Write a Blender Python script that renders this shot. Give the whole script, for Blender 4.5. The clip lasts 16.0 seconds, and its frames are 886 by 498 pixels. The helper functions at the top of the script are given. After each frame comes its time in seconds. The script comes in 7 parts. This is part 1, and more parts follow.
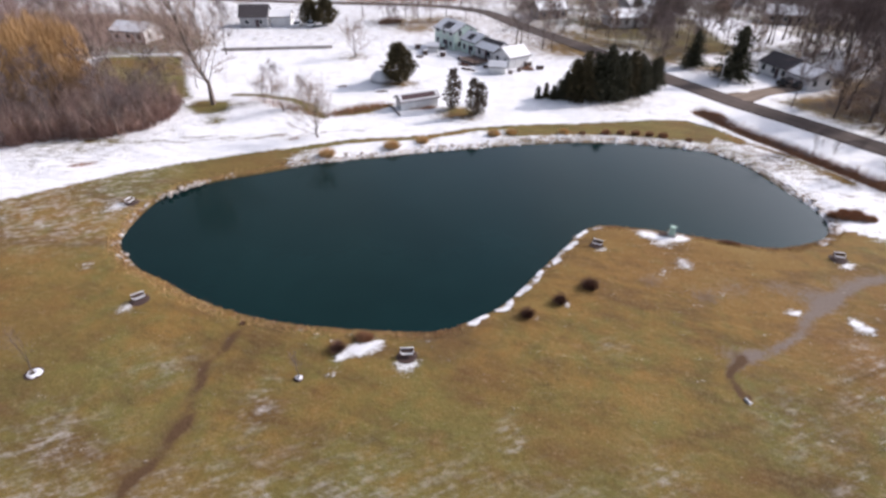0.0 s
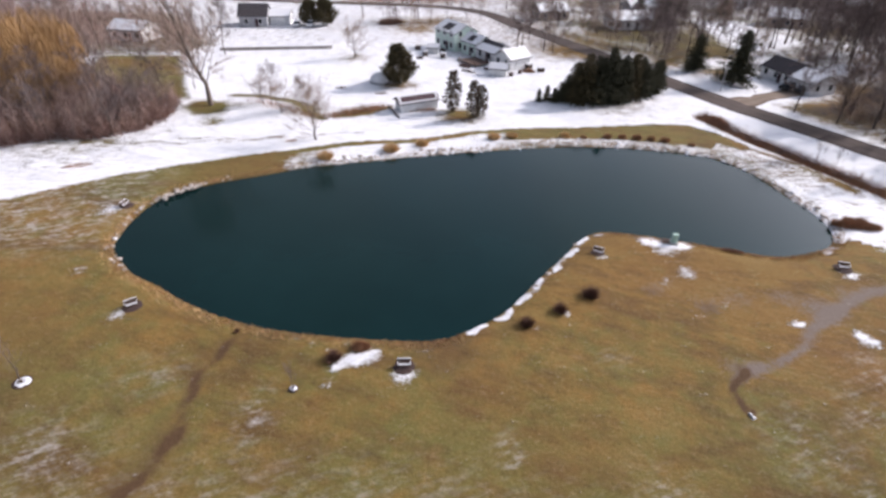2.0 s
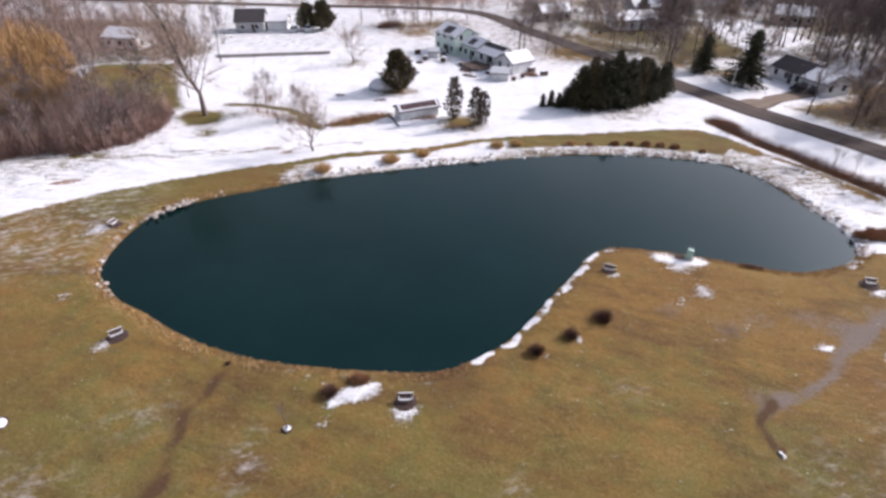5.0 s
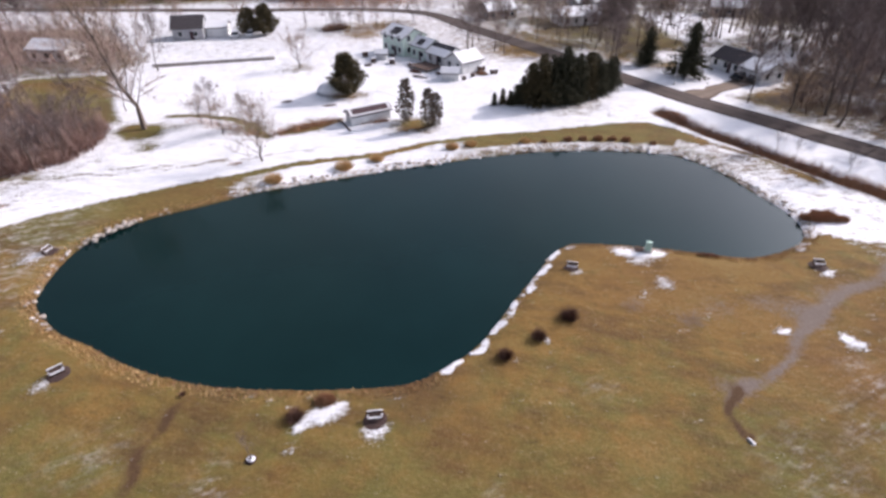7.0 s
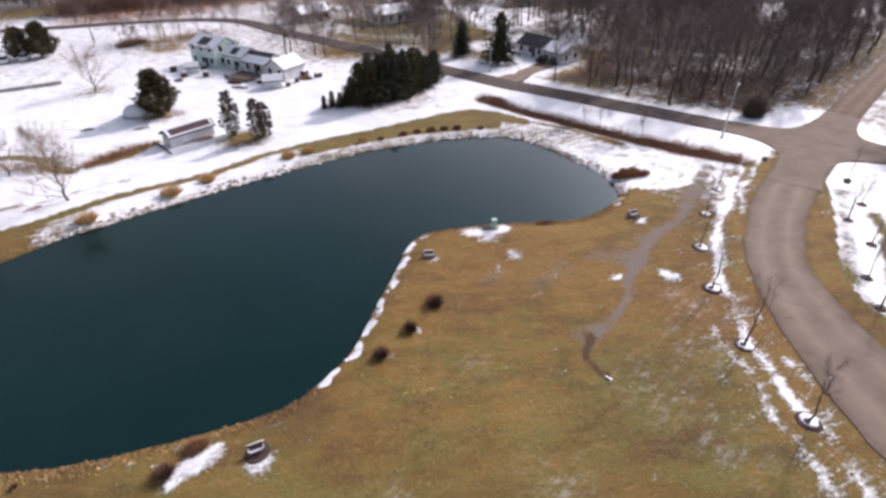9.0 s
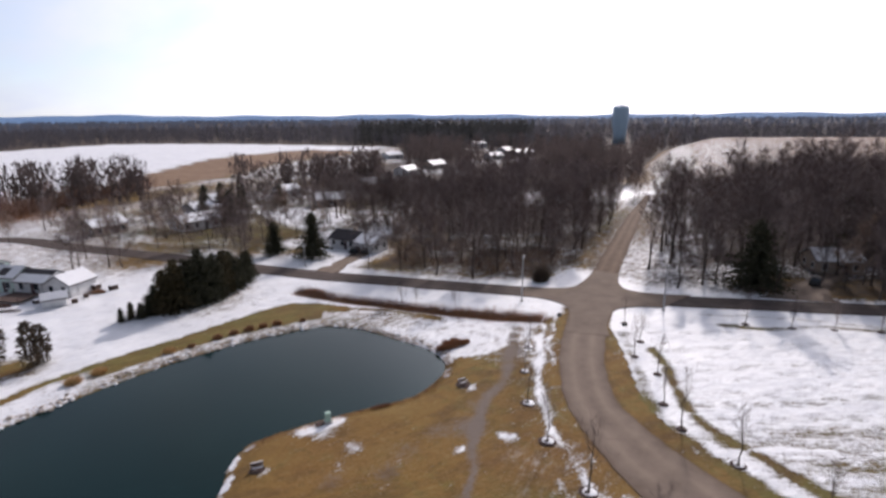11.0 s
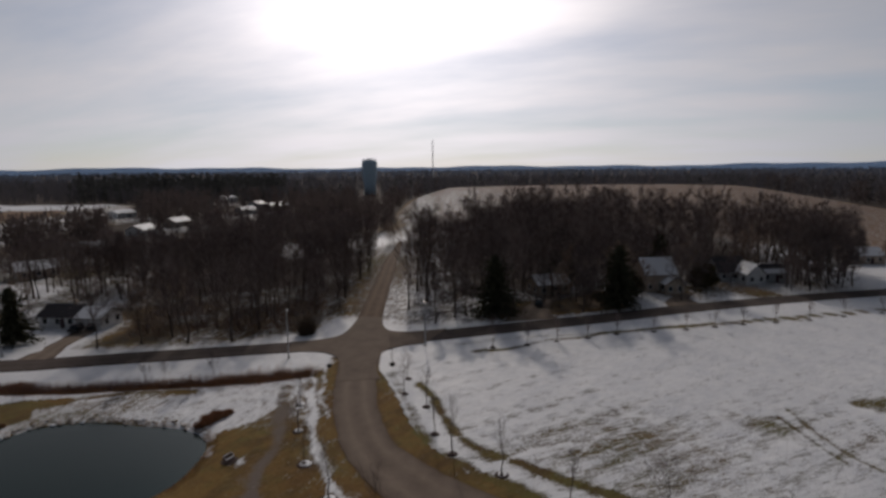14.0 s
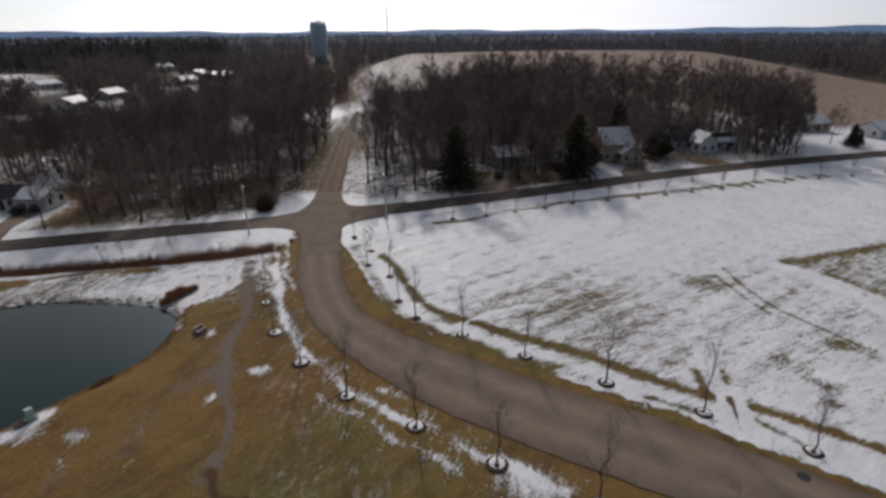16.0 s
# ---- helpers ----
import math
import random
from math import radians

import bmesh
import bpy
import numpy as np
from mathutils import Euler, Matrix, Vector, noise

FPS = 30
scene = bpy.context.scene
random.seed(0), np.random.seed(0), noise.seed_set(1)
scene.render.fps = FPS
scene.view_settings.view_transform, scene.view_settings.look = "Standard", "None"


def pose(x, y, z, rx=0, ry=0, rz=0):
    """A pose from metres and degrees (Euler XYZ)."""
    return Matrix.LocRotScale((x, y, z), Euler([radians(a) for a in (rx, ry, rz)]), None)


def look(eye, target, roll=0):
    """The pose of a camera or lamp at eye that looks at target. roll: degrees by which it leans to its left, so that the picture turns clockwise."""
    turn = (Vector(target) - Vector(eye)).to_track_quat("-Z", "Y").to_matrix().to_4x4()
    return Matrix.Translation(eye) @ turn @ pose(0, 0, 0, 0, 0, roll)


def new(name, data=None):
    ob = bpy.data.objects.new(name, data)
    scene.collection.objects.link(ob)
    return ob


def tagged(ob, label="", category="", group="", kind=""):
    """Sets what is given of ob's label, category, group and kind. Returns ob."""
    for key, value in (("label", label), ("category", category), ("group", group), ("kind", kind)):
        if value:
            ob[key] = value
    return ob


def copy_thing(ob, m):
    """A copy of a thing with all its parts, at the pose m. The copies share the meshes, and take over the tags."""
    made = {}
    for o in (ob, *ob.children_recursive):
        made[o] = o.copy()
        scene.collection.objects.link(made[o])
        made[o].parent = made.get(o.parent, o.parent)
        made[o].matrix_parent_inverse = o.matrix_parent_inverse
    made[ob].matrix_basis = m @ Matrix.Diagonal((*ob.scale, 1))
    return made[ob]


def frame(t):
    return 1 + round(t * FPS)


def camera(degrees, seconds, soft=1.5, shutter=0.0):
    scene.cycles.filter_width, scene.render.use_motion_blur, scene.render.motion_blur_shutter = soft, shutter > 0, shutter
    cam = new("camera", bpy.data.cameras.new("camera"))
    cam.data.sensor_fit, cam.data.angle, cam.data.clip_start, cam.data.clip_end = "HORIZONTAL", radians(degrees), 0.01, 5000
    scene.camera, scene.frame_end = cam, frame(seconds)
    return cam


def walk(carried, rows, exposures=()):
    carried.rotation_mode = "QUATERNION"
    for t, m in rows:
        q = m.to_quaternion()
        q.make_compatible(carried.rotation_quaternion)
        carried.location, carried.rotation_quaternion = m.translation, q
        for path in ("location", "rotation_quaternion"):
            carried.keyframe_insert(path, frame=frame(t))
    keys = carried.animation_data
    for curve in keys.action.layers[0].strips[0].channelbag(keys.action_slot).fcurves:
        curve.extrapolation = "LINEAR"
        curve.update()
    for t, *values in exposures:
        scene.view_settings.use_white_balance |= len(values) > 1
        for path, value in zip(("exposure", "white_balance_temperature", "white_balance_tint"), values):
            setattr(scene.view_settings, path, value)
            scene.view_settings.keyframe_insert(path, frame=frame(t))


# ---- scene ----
cam = camera(79.9, 16.0, soft=2.9)
PATH = [
    (0, (0.064, -4.889, 33.206), (0.032, -3.23, 32.09), 0.5),
    (0.5, (0.061, -4.725, 33.21), (0.034, -3.065, 32.094), 0.9),
    (1, (0.067, -4.437, 33.237), (0.045, -2.778, 32.12), 1.4),
    (1.5, (0.04, -4.11, 33.267), (0.018, -2.452, 32.15), 1.4),
    (2, (0.049, -3.711, 33.31), (0.021, -2.052, 32.193), 1.0),
    (2.5, (0.049, -3.227, 33.335), (0.017, -1.568, 32.219), 0.9),
    (3, (0.028, -2.701, 33.362), (-0.011, -1.042, 32.245), 0.5),
    (3.5, (0.002, -2.103, 33.376), (-0.042, -0.445, 32.258), 0.1),
    (4, (0.015, -1.452, 33.382), (-0.028, 0.207, 32.265), 0.1),
    (6.5, (-0.08, 1.265, 33.349), (-0.068, 2.923, 32.231), -0.2),
    (7, (-0.106, 1.316, 33.28), (0.006, 2.97, 32.162), -0.5),
    (7.5, (-0.04, 1.289, 33.176), (0.196, 2.93, 32.057), -0.6),
    (8, (-0.004, 1.229, 33.115), (0.369, 2.844, 31.996), -0.6),
    (8.5, (-0.062, 1.15, 33.134), (0.446, 2.727, 32.013), -0.6),
    (9, (-0.048, 1.164, 33.136), (0.582, 2.696, 32.017), -0.5),
    (9.5, (-0.037, 1.126, 33.136), (0.74, 2.645, 32.092), -0.5),
    (10, (-0.062, 1.068, 33.144), (0.898, 2.613, 32.313), -0.3),
    (10.2, (-0.065, 1.054, 33.14), (0.975, 2.604, 32.422), -0.4),
    (12.3, (-0.031, 0.802, 32.871), (1.55, 1.976, 32.519), -0.7),
    (12.5, (-0.037, 0.799, 32.858), (1.573, 1.934, 32.512), -0.5),
    (13, (0.012, 0.854, 32.815), (1.709, 1.859, 32.482), -0.5),
    (13.5, (0.069, 0.899, 32.76), (1.843, 1.766, 32.44), -0.5),
    (14, (0.071, 0.912, 32.671), (1.91, 1.637, 32.364), -0.5),
    (14.5, (-0.016, 0.906, 32.577), (1.858, 1.524, 32.253), -0.5),
    (15, (0.02, 0.913, 32.514), (1.886, 1.473, 32.06), -0.5),
    (15.5, (0.012, 0.958, 32.474), (1.82, 1.507, 31.82), -0.5),
    (16, (0.004, 1.008, 32.478), (1.771, 1.552, 31.714), -0.4),
]

EXPOSURES = [(0, -0.15, 6400, 18), (4, -0.15, 6400, 19), (7, -0.13, 6400, 21), (9.0, -0.13, 6400, 21), (10.2, -0.19, 6350, 21), (12.3, -1.88, 6650, 13), (13.2, -2.12, 6650, 13), (14.3, -2.28, 6820, 14), (15.2, -2.29, 6760, 14), (15.6, -2.02, 6750, 13), (16, -1.49, 6560, 13)]
walk(cam, [(t, look(eye, target, roll)) for t, eye, target, roll in PATH], EXPOSURES)

# ---- light ----
SUN_AZ = 64.2                    # degrees clockwise from +y
SUN_EL = 30.0
sun_way = Vector((math.sin(radians(SUN_AZ)) * math.cos(radians(SUN_EL)),
                  math.cos(radians(SUN_AZ)) * math.cos(radians(SUN_EL)),
                  math.sin(radians(SUN_EL))))
sun_data = bpy.data.lights.new("sun", "SUN")
sun_data.energy, sun_data.angle, sun_data.color = 5.0, radians(0.6), (1.0, 0.94, 0.85)
sun = new("sun", sun_data)
sun.matrix_world = look(sun_way * 100, (0, 0, 0))


def build_world():
    world = bpy.data.worlds.new("sky")
    scene.world = world
    world.use_nodes = True
    nt = world.node_tree
    nt.nodes.clear()
    N = nt.nodes.new

    def math_node(op, a, b=None, clamp=False):
        n = N("ShaderNodeMath")
        n.operation, n.use_clamp = op, clamp
        for k, v in enumerate((a, b)):
            if v is None:
                continue
            if isinstance(v, (int, float)):
                n.inputs[k].default_value = v
            else:
                nt.links.new(v, n.inputs[k])
        return n.outputs[0]
    sky = N("ShaderNodeTexSky")
    sky.sky_type, sky.sun_disc = "NISHITA", False
    sky.dust_density, sky.ozone_density = 0.0, 4.0
    sky.sun_elevation, sky.sun_rotation = radians(SUN_EL), radians(SUN_AZ)
    co = N("ShaderNodeTexCoord")
    sep = N("ShaderNodeSeparateXYZ")
    nt.links.new(co.outputs["Generated"], sep.inputs[0])
    # clouds drawn out in flat streaks
    up = math_node("ADD", math_node("ABSOLUTE", sep.outputs[2]), 0.16)
    comb = N("ShaderNodeCombineXYZ")
    nt.links.new(math_node("DIVIDE", sep.outputs[0], up), comb.inputs[0])
    nt.links.new(math_node("DIVIDE", sep.outputs[1], up), comb.inputs[1])
    rot = N("ShaderNodeMapping")
    rot.inputs["Rotation"].default_value = (0, 0, radians(25))
    rot.inputs["Scale"].default_value = (1.3, 0.55, 1)
    nt.links.new(comb.outputs[0], rot.inputs[0])
    nz = N("ShaderNodeTexNoise")
    nz.inputs["Scale"].default_value, nz.inputs["Detail"].default_value = 0.9, 6
    nz.inputs["Roughness"].default_value = 0.55
    nt.links.new(rot.outputs[0], nz.inputs["Vector"])
    veil = N("ShaderNodeMapRange")
    veil.inputs["From Min"].default_value, veil.inputs["From Max"].default_value = 0.32, 0.62
    veil.inputs["To Min"].default_value, veil.inputs["To Max"].default_value = 0.58, 1.0
    nt.links.new(nz.outputs["Fac"], veil.inputs["Value"])
    # the veil is brighter towards the sun behind it
    dot = N("ShaderNodeVectorMath")
    dot.operation = "DOT_PRODUCT"
    nt.links.new(co.outputs["Generated"], dot.inputs[0])
    dot.inputs[1].default_value = sun_way
    d = math_node("MAXIMUM", dot.outputs["Value"], 0.0)
    glow = math_node("ADD", math_node("MULTIPLY", d, 0.5),
                     math_node("MULTIPLY", math_node("POWER", d, 19.0), 9.0))
    # low haze round the sun's bearing
    low = math_node("POWER", math_node("SUBTRACT", 1.0, math_node("ABSOLUTE", sep.outputs[2])), 2.0)
    haze = math_node("MULTIPLY", math_node("MULTIPLY", math_node("POWER", d, 2.0), low), 3.0)
    side = math_node("MULTIPLY", math_node("MULTIPLY", d, math_node("SUBTRACT", 1.0, math_node("ABSOLUTE", sep.outputs[2]))), 0.5)
    bright = math_node("ADD", math_node("ADD", math_node("ADD", glow, haze), side), 0.3)
    cloud = N("ShaderNodeVectorMath")
    cloud.operation = "SCALE"
    # whiter round the sun, bluer away from it
    tint = N("ShaderNodeMix")
    tint.data_type = "RGBA"
    nt.links.new(math_node("POWER", d, 2.0), tint.inputs["Factor"])
    tint.inputs[6].default_value, tint.inputs[7].default_value = (0.82, 0.94, 1.10, 1), (1.0, 0.965, 1.0, 1)
    nt.links.new(tint.outputs[2], cloud.inputs[0])
    nt.links.new(bright, cloud.inputs["Scale"])
    dim = N("ShaderNodeVectorMath")
    dim.operation = "SCALE"
    dim.inputs["Scale"].default_value = 0.24
    nt.links.new(sky.outputs[0], dim.inputs[0])
    mix = N("ShaderNodeMix")
    mix.data_type = "RGBA"
    nt.links.new(veil.outputs[0], mix.inputs["Factor"])
    nt.links.new(dim.outputs[0], mix.inputs[6])
    nt.links.new(cloud.outputs[0], mix.inputs[7])
    bg = N("ShaderNodeBackground")
    nt.links.new(mix.outputs[2], bg.inputs[0])
    out = N("ShaderNodeOutputWorld")
    nt.links.new(bg.outputs[0], out.inputs[0])


build_world()


# ---- materials ----
class Mat:
    """A node material with a few short cuts."""

    def __init__(self, name):
        self.m = bpy.data.materials.new(name)
        self.m.use_nodes = True
        self.nt = self.m.node_tree
        self.bsdf = self.nt.nodes["Principled BSDF"]
        self.co = self.nt.nodes.new("ShaderNodeTexCoord").outputs["Object"]

    def set(self, key, v):
        if hasattr(v, "is_linked"):
            self.nt.links.new(v, self.bsdf.inputs[key])
        else:
            self.bsdf.inputs[key].default_value = v

    def noise(self, scale, detail=4, rough=0.6, stretch=None, turn=0.0):
        n = self.nt.nodes.new("ShaderNodeTexNoise")
        n.inputs["Scale"].default_value, n.inputs["Detail"].default_value = scale, detail
        n.inputs["Roughness"].default_value = rough
        src = self.co
        if stretch:
            for key, val in (("Rotation", (0, 0, radians(turn))), ("Scale", stretch)):
                mp = self.nt.nodes.new("ShaderNodeMapping")
                mp.inputs[key].default_value = val
                self.nt.links.new(src, mp.inputs[0])
                src = mp.outputs[0]
        self.nt.links.new(src, n.inputs["Vector"])
        return n.outputs["Fac"]

    def math(self, op, a, b=0.0, clamp=False):
        n = self.nt.nodes.new("ShaderNodeMath")
        n.operation, n.use_clamp = op, clamp
        for k, v in enumerate((a, b)):
            if hasattr(v, "is_linked"):
                self.nt.links.new(v, n.inputs[k])
            else:
                n.inputs[k].default_value = v
        return n.outputs[0]

    def span(self, v, a, b, c=0.0, d=1.0, smooth=False):
        n = self.nt.nodes.new("ShaderNodeMapRange")
        if smooth:
            n.interpolation_type = "SMOOTHSTEP"
        self.nt.links.new(v, n.inputs["Value"])
        for k, x in zip(("From Min", "From Max", "To Min", "To Max"), (a, b, c, d)):
            n.inputs[k].default_value = x
        return n.outputs[0]

    def mix(self, f, a, b):
        n = self.nt.nodes.new("ShaderNodeMix")
        n.data_type = "RGBA"
        for k, v in ((0, f), (6, a), (7, b)):
            if hasattr(v, "is_linked"):
                self.nt.links.new(v, n.inputs[k])
            elif k:
                n.inputs[k].default_value = (*v, 1)
            else:
                n.inputs[k].default_value = v
        return n.outputs[2]

    def attr(self, name):
        n = self.nt.nodes.new("ShaderNodeAttribute")
        n.attribute_name = name
        return n.outputs["Fac"]

    def bump(self, height, strength, distance):
        n = self.nt.nodes.new("ShaderNodeBump")
        n.inputs["Strength"].default_value, n.inputs["Distance"].default_value = strength, distance
        self.nt.links.new(height, n.inputs["Height"])
        self.nt.links.new(n.outputs[0], self.bsdf.inputs["Normal"])

    def each(self):
        return self.nt.nodes.new("ShaderNodeObjectInfo").outputs["Random"]

    def island(self):
        return self.nt.nodes.new("ShaderNodeNewGeometry").outputs["Random Per Island"]


def surface(name, a, b, scale=2.0, rough=0.8, fine=18.0, bump=0.2, metal=0.0, by="noise"):
    """Two tones mixed by coarse and fine noise, or by the piece as well."""
    k = Mat(name)
    f = k.math("ADD", k.math("MULTIPLY", k.noise(scale), 0.6), k.math("MULTIPLY", k.noise(fine, 3), 0.4))
    f = k.span(f, 0.34, 0.66)
    if by == "object":
        f = k.math("ADD", k.math("MULTIPLY", f, 0.5), k.math("MULTIPLY", k.each(), 0.5))
    if by == "island":
        f = k.math("ADD", k.math("MULTIPLY", f, 0.4), k.math("MULTIPLY", k.island(), 0.6))
    k.set("Base Color", k.mix(f, a, b))
    k.set("Roughness", rough)
    k.set("Metallic", metal)
    if bump:
        k.bump(k.noise(fine, 3), bump, 0.05)
    return k.m


def ground_material():
    k = Mat("ground")
    big, mid, fine = k.noise(0.07, 5), k.noise(0.45, 5), k.noise(3.2, 4)
    grain = k.noise(14, 3)
    streak = k.noise(0.5, 5, 0.6, (0.35, 1.3, 1), 8)
    g = k.math("ADD", k.attr("green"), k.math("MULTIPLY", k.math("SUBTRACT", big, 0.5), 1.8))
    g = k.math("ADD", g, k.math("MULTIPLY", k.math("SUBTRACT", mid, 0.5), 2.2))
    grass = k.mix(k.span(g, 0.1, 0.9), (0.182, 0.105, 0.028), (0.118, 0.104, 0.028))
    mott = k.math("ADD", k.math("MULTIPLY", k.noise(0.12, 7, 0.68, (0.6, 1.2, 1), 12), 0.6), k.math("MULTIPLY", k.noise(0.42, 5, 0.62, (0.5, 1.3, 1), 20), 0.4))
    grass = k.mix(k.span(mott, 0.48, 0.60, 0.0, 0.78), grass, (0.080, 0.044, 0.018))
    grass = k.mix(k.span(mott, 0.48, 0.35, 0.0, 0.5), grass, (0.200, 0.138, 0.048))
    warm = k.noise(0.055, 5, 0.6)
    grass = k.mix(k.span(warm, 0.47, 0.62, 0.0, 0.5), grass, (0.165, 0.083, 0.026))
    tone = k.math("ADD", k.math("MULTIPLY", fine, 0.55), k.math("MULTIPLY", grain, 0.45))
    grass = k.mix(k.span(tone, 0.49, 0.36, 0.0, 0.32), grass, (0.052, 0.031, 0.012))
    grass = k.mix(k.span(tone, 0.52, 0.64, 0.0, 0.26), grass, (0.25, 0.17, 0.078))
    tuft = k.noise(1.5, 5, 0.7, (0.7, 1.15, 1), 25)
    grass = k.mix(k.span(tuft, 0.55, 0.72, 0.0, 0.42), grass, (0.27, 0.19, 0.090))
    grass = k.mix(k.span(tuft, 0.45, 0.30, 0.0, 0.52), grass, (0.056, 0.038, 0.015))
    fleck = k.noise(5.5, 4, 0.75, (0.8, 1.1, 1), 30)
    grass = k.mix(k.span(fleck, 0.58, 0.70, 0.0, 0.4), grass, (0.34, 0.265, 0.15))
    grass = k.mix(k.span(fleck, 0.43, 0.32, 0.0, 0.35), grass, (0.048, 0.034, 0.014))
    film = k.math("ADD", k.math("MULTIPLY", k.noise(0.85, 6, 0.75, (0.45, 1.5, 1), -22), 0.7), k.math("MULTIPLY", tuft, 0.3))
    grass = k.mix(k.math("MULTIPLY", k.attr("dust"), k.span(film, 0.46, 0.68, 0.0, 0.78, True)), grass, (0.55, 0.54, 0.54))
    col = k.mix(k.span(k.math("ADD", k.attr("field"), k.math("MULTIPLY", k.math("SUBTRACT", mid, 0.5), 0.5)), 0.35, 0.65),
                grass, k.mix(k.span(streak, 0.35, 0.65), (0.155, 0.088, 0.052), (0.25, 0.165, 0.105)))
    col = k.mix(k.span(k.math("ADD", k.attr("litter"), k.math("MULTIPLY", k.math("SUBTRACT", mid, 0.5), 0.6)), 0.35, 0.65),
                col, k.mix(tone, (0.026, 0.017, 0.013), (0.080, 0.054, 0.039)))
    col = k.mix(k.span(k.math("ADD", k.attr("gravel"), k.math("ADD", k.math("MULTIPLY", k.math("SUBTRACT", fine, 0.5), 1.1), k.math("MULTIPLY", k.math("SUBTRACT", tuft, 0.5), 1.2))), 0.22, 0.85),
                col, k.mix(tone, (0.105, 0.080, 0.066), (0.205, 0.165, 0.138)))
    col = k.mix(k.span(k.math("ADD", k.attr("dirt"), k.math("ADD", k.math("MULTIPLY", k.math("SUBTRACT", fine, 0.5), 0.9), k.math("MULTIPLY", k.math("SUBTRACT", mid, 0.5), 1.0))), 0.20, 1.05),
                col, k.mix(tone, (0.046, 0.026, 0.013), (0.108, 0.062, 0.030)))
    mown = k.noise(1.3, 6, 0.7, (0.32, 1.4, 1), 46)
    wind = k.noise(1.0, 6, 0.68, (0.45, 1.5, 1), -6)
    east = k.attr("east")
    drawn = k.math("ADD", k.math("MULTIPLY", mown, east), k.math("MULTIPLY", wind, k.math("SUBTRACT", 1.0, east)))
    s = k.math("ADD", k.attr("snow"), k.math("MULTIPLY", k.math("SUBTRACT", mid, 0.5), 0.85))
    s = k.math("ADD", s, k.math("MULTIPLY", k.math("SUBTRACT", drawn, 0.5), 1.5))
    s = k.math("ADD", s, k.math("MULTIPLY", k.math("SUBTRACT", fine, 0.5), 1.15))
    s = k.math("ADD", s, k.math("MULTIPLY", k.math("SUBTRACT", grain, 0.5), 0.6))
    cover = k.span(s, 0.30, 0.90, smooth=True)
    # bluish-grey drift shading painted into the snow colour by noise
    white = k.mix(k.span(k.math("ADD", k.math("MULTIPLY", drawn, 0.6), k.math("MULTIPLY", k.noise(0.16, 5), 0.4)), 0.38, 0.6), (0.63, 0.642, 0.675), (0.77, 0.77, 0.778))
    k.set("Base Color", k.mix(cover, col, white))
    k.set("Roughness", k.span(cover, 0, 1, 0.95, 0.6))
    k.set("Specular IOR Level", 0.2)
    k.bump(k.math("ADD", k.math("ADD", k.math("MULTIPLY", fine, 0.7), k.math("MULTIPLY", grain, 0.35)), k.math("MULTIPLY", k.math("MULTIPLY", k.math("ADD", streak, k.math("MULTIPLY", k.noise(0.17, 5, 0.6, (0.6, 1.3, 1), 15), 2.6)), cover), 3.2)), 0.5, 0.12)
    return k.m


def water_material():
    k = Mat("water")
    k.set("Base Color", k.mix(k.span(k.noise(0.06, 3), 0.35, 0.65), (0.0022, 0.0120, 0.0120), (0.0034, 0.0160, 0.0160)))
    k.set("Roughness", k.span(k.noise(0.05, 3, 0.5, (1, 2.2, 1), 20), 0.4, 0.65, 0.06, 0.16))
    k.set("IOR", 1.33)
    k.set("Specular IOR Level", 0.30)
    k.set("Specular Tint", (0.5, 0.95, 1.0, 1))
    k.bump(k.math("ADD", k.noise(1.6, 3), k.math("MULTIPLY", k.noise(6, 2), 0.4)), 0.10, 0.06)
    return k.m


def asphalt_material(name, a, b):
    k = Mat(name)
    f = k.math("ADD", k.math("MULTIPLY", k.noise(0.30, 7, 0.7), 0.75), k.math("MULTIPLY", k.noise(7, 4, 0.7), 0.25))
    col = k.mix(k.span(f, 0.32, 0.68), tuple(c * 0.92 for c in a), tuple(c * 1.08 for c in b))
    wet = k.span(k.noise(0.6, 4, 0.6, (0.5, 1.5, 1), 35), 0.60, 0.75)
    col = k.mix(k.math("MULTIPLY", wet, 0.18), col, tuple(c * 0.55 for c in a))
    worn = k.math("MULTIPLY", k.attr("wear"), k.span(k.noise(0.22, 5, 0.65), 0.3, 0.7, 0.35, 1.5))
    col = k.mix(k.span(worn, 0.0, 1.0, 0.0, 0.55), col, tuple(c * 1.35 for c in b))
    col = k.mix(k.span(worn, 0.0, -1.0, 0.0, 0.6), col, (a[0] * 0.62, a[1] * 0.56, a[2] * 0.50))
    crack = k.span(k.noise(1.1, 6, 0.72, (0.7, 1.2, 1), 33), 0.495, 0.50, 0, 1)
    seam = k.math("MULTIPLY", crack, k.span(k.noise(1.1, 6, 0.72, (0.7, 1.2, 1), 33), 0.505, 0.50, 0, 0.35))
    k.set("Base Color", k.mix(seam, col, tuple(c * 0.45 for c in a)))
    k.set("Roughness", k.span(wet, 0, 1, 0.95, 0.8))
    k.set("Specular IOR Level", 0.2)
    k.bump(k.noise(30, 2), 0.25, 0.02)
    return k.m


def siding_material(name, a, b):
    """Painted boards with thin shadow lines between them."""
    k = Mat(name)
    sep = k.nt.nodes.new("ShaderNodeSeparateXYZ")
    k.nt.links.new(k.co, sep.inputs[0])
    lap = k.math("FRACT", k.math("MULTIPLY", sep.outputs[2], 6.5))
    k.set("Base Color", k.mix(k.span(k.noise(1.2, 4), 0.35, 0.65), a, b))
    k.set("Roughness", 0.6)
    k.bump(lap, 0.5, 0.03)
    return k.m


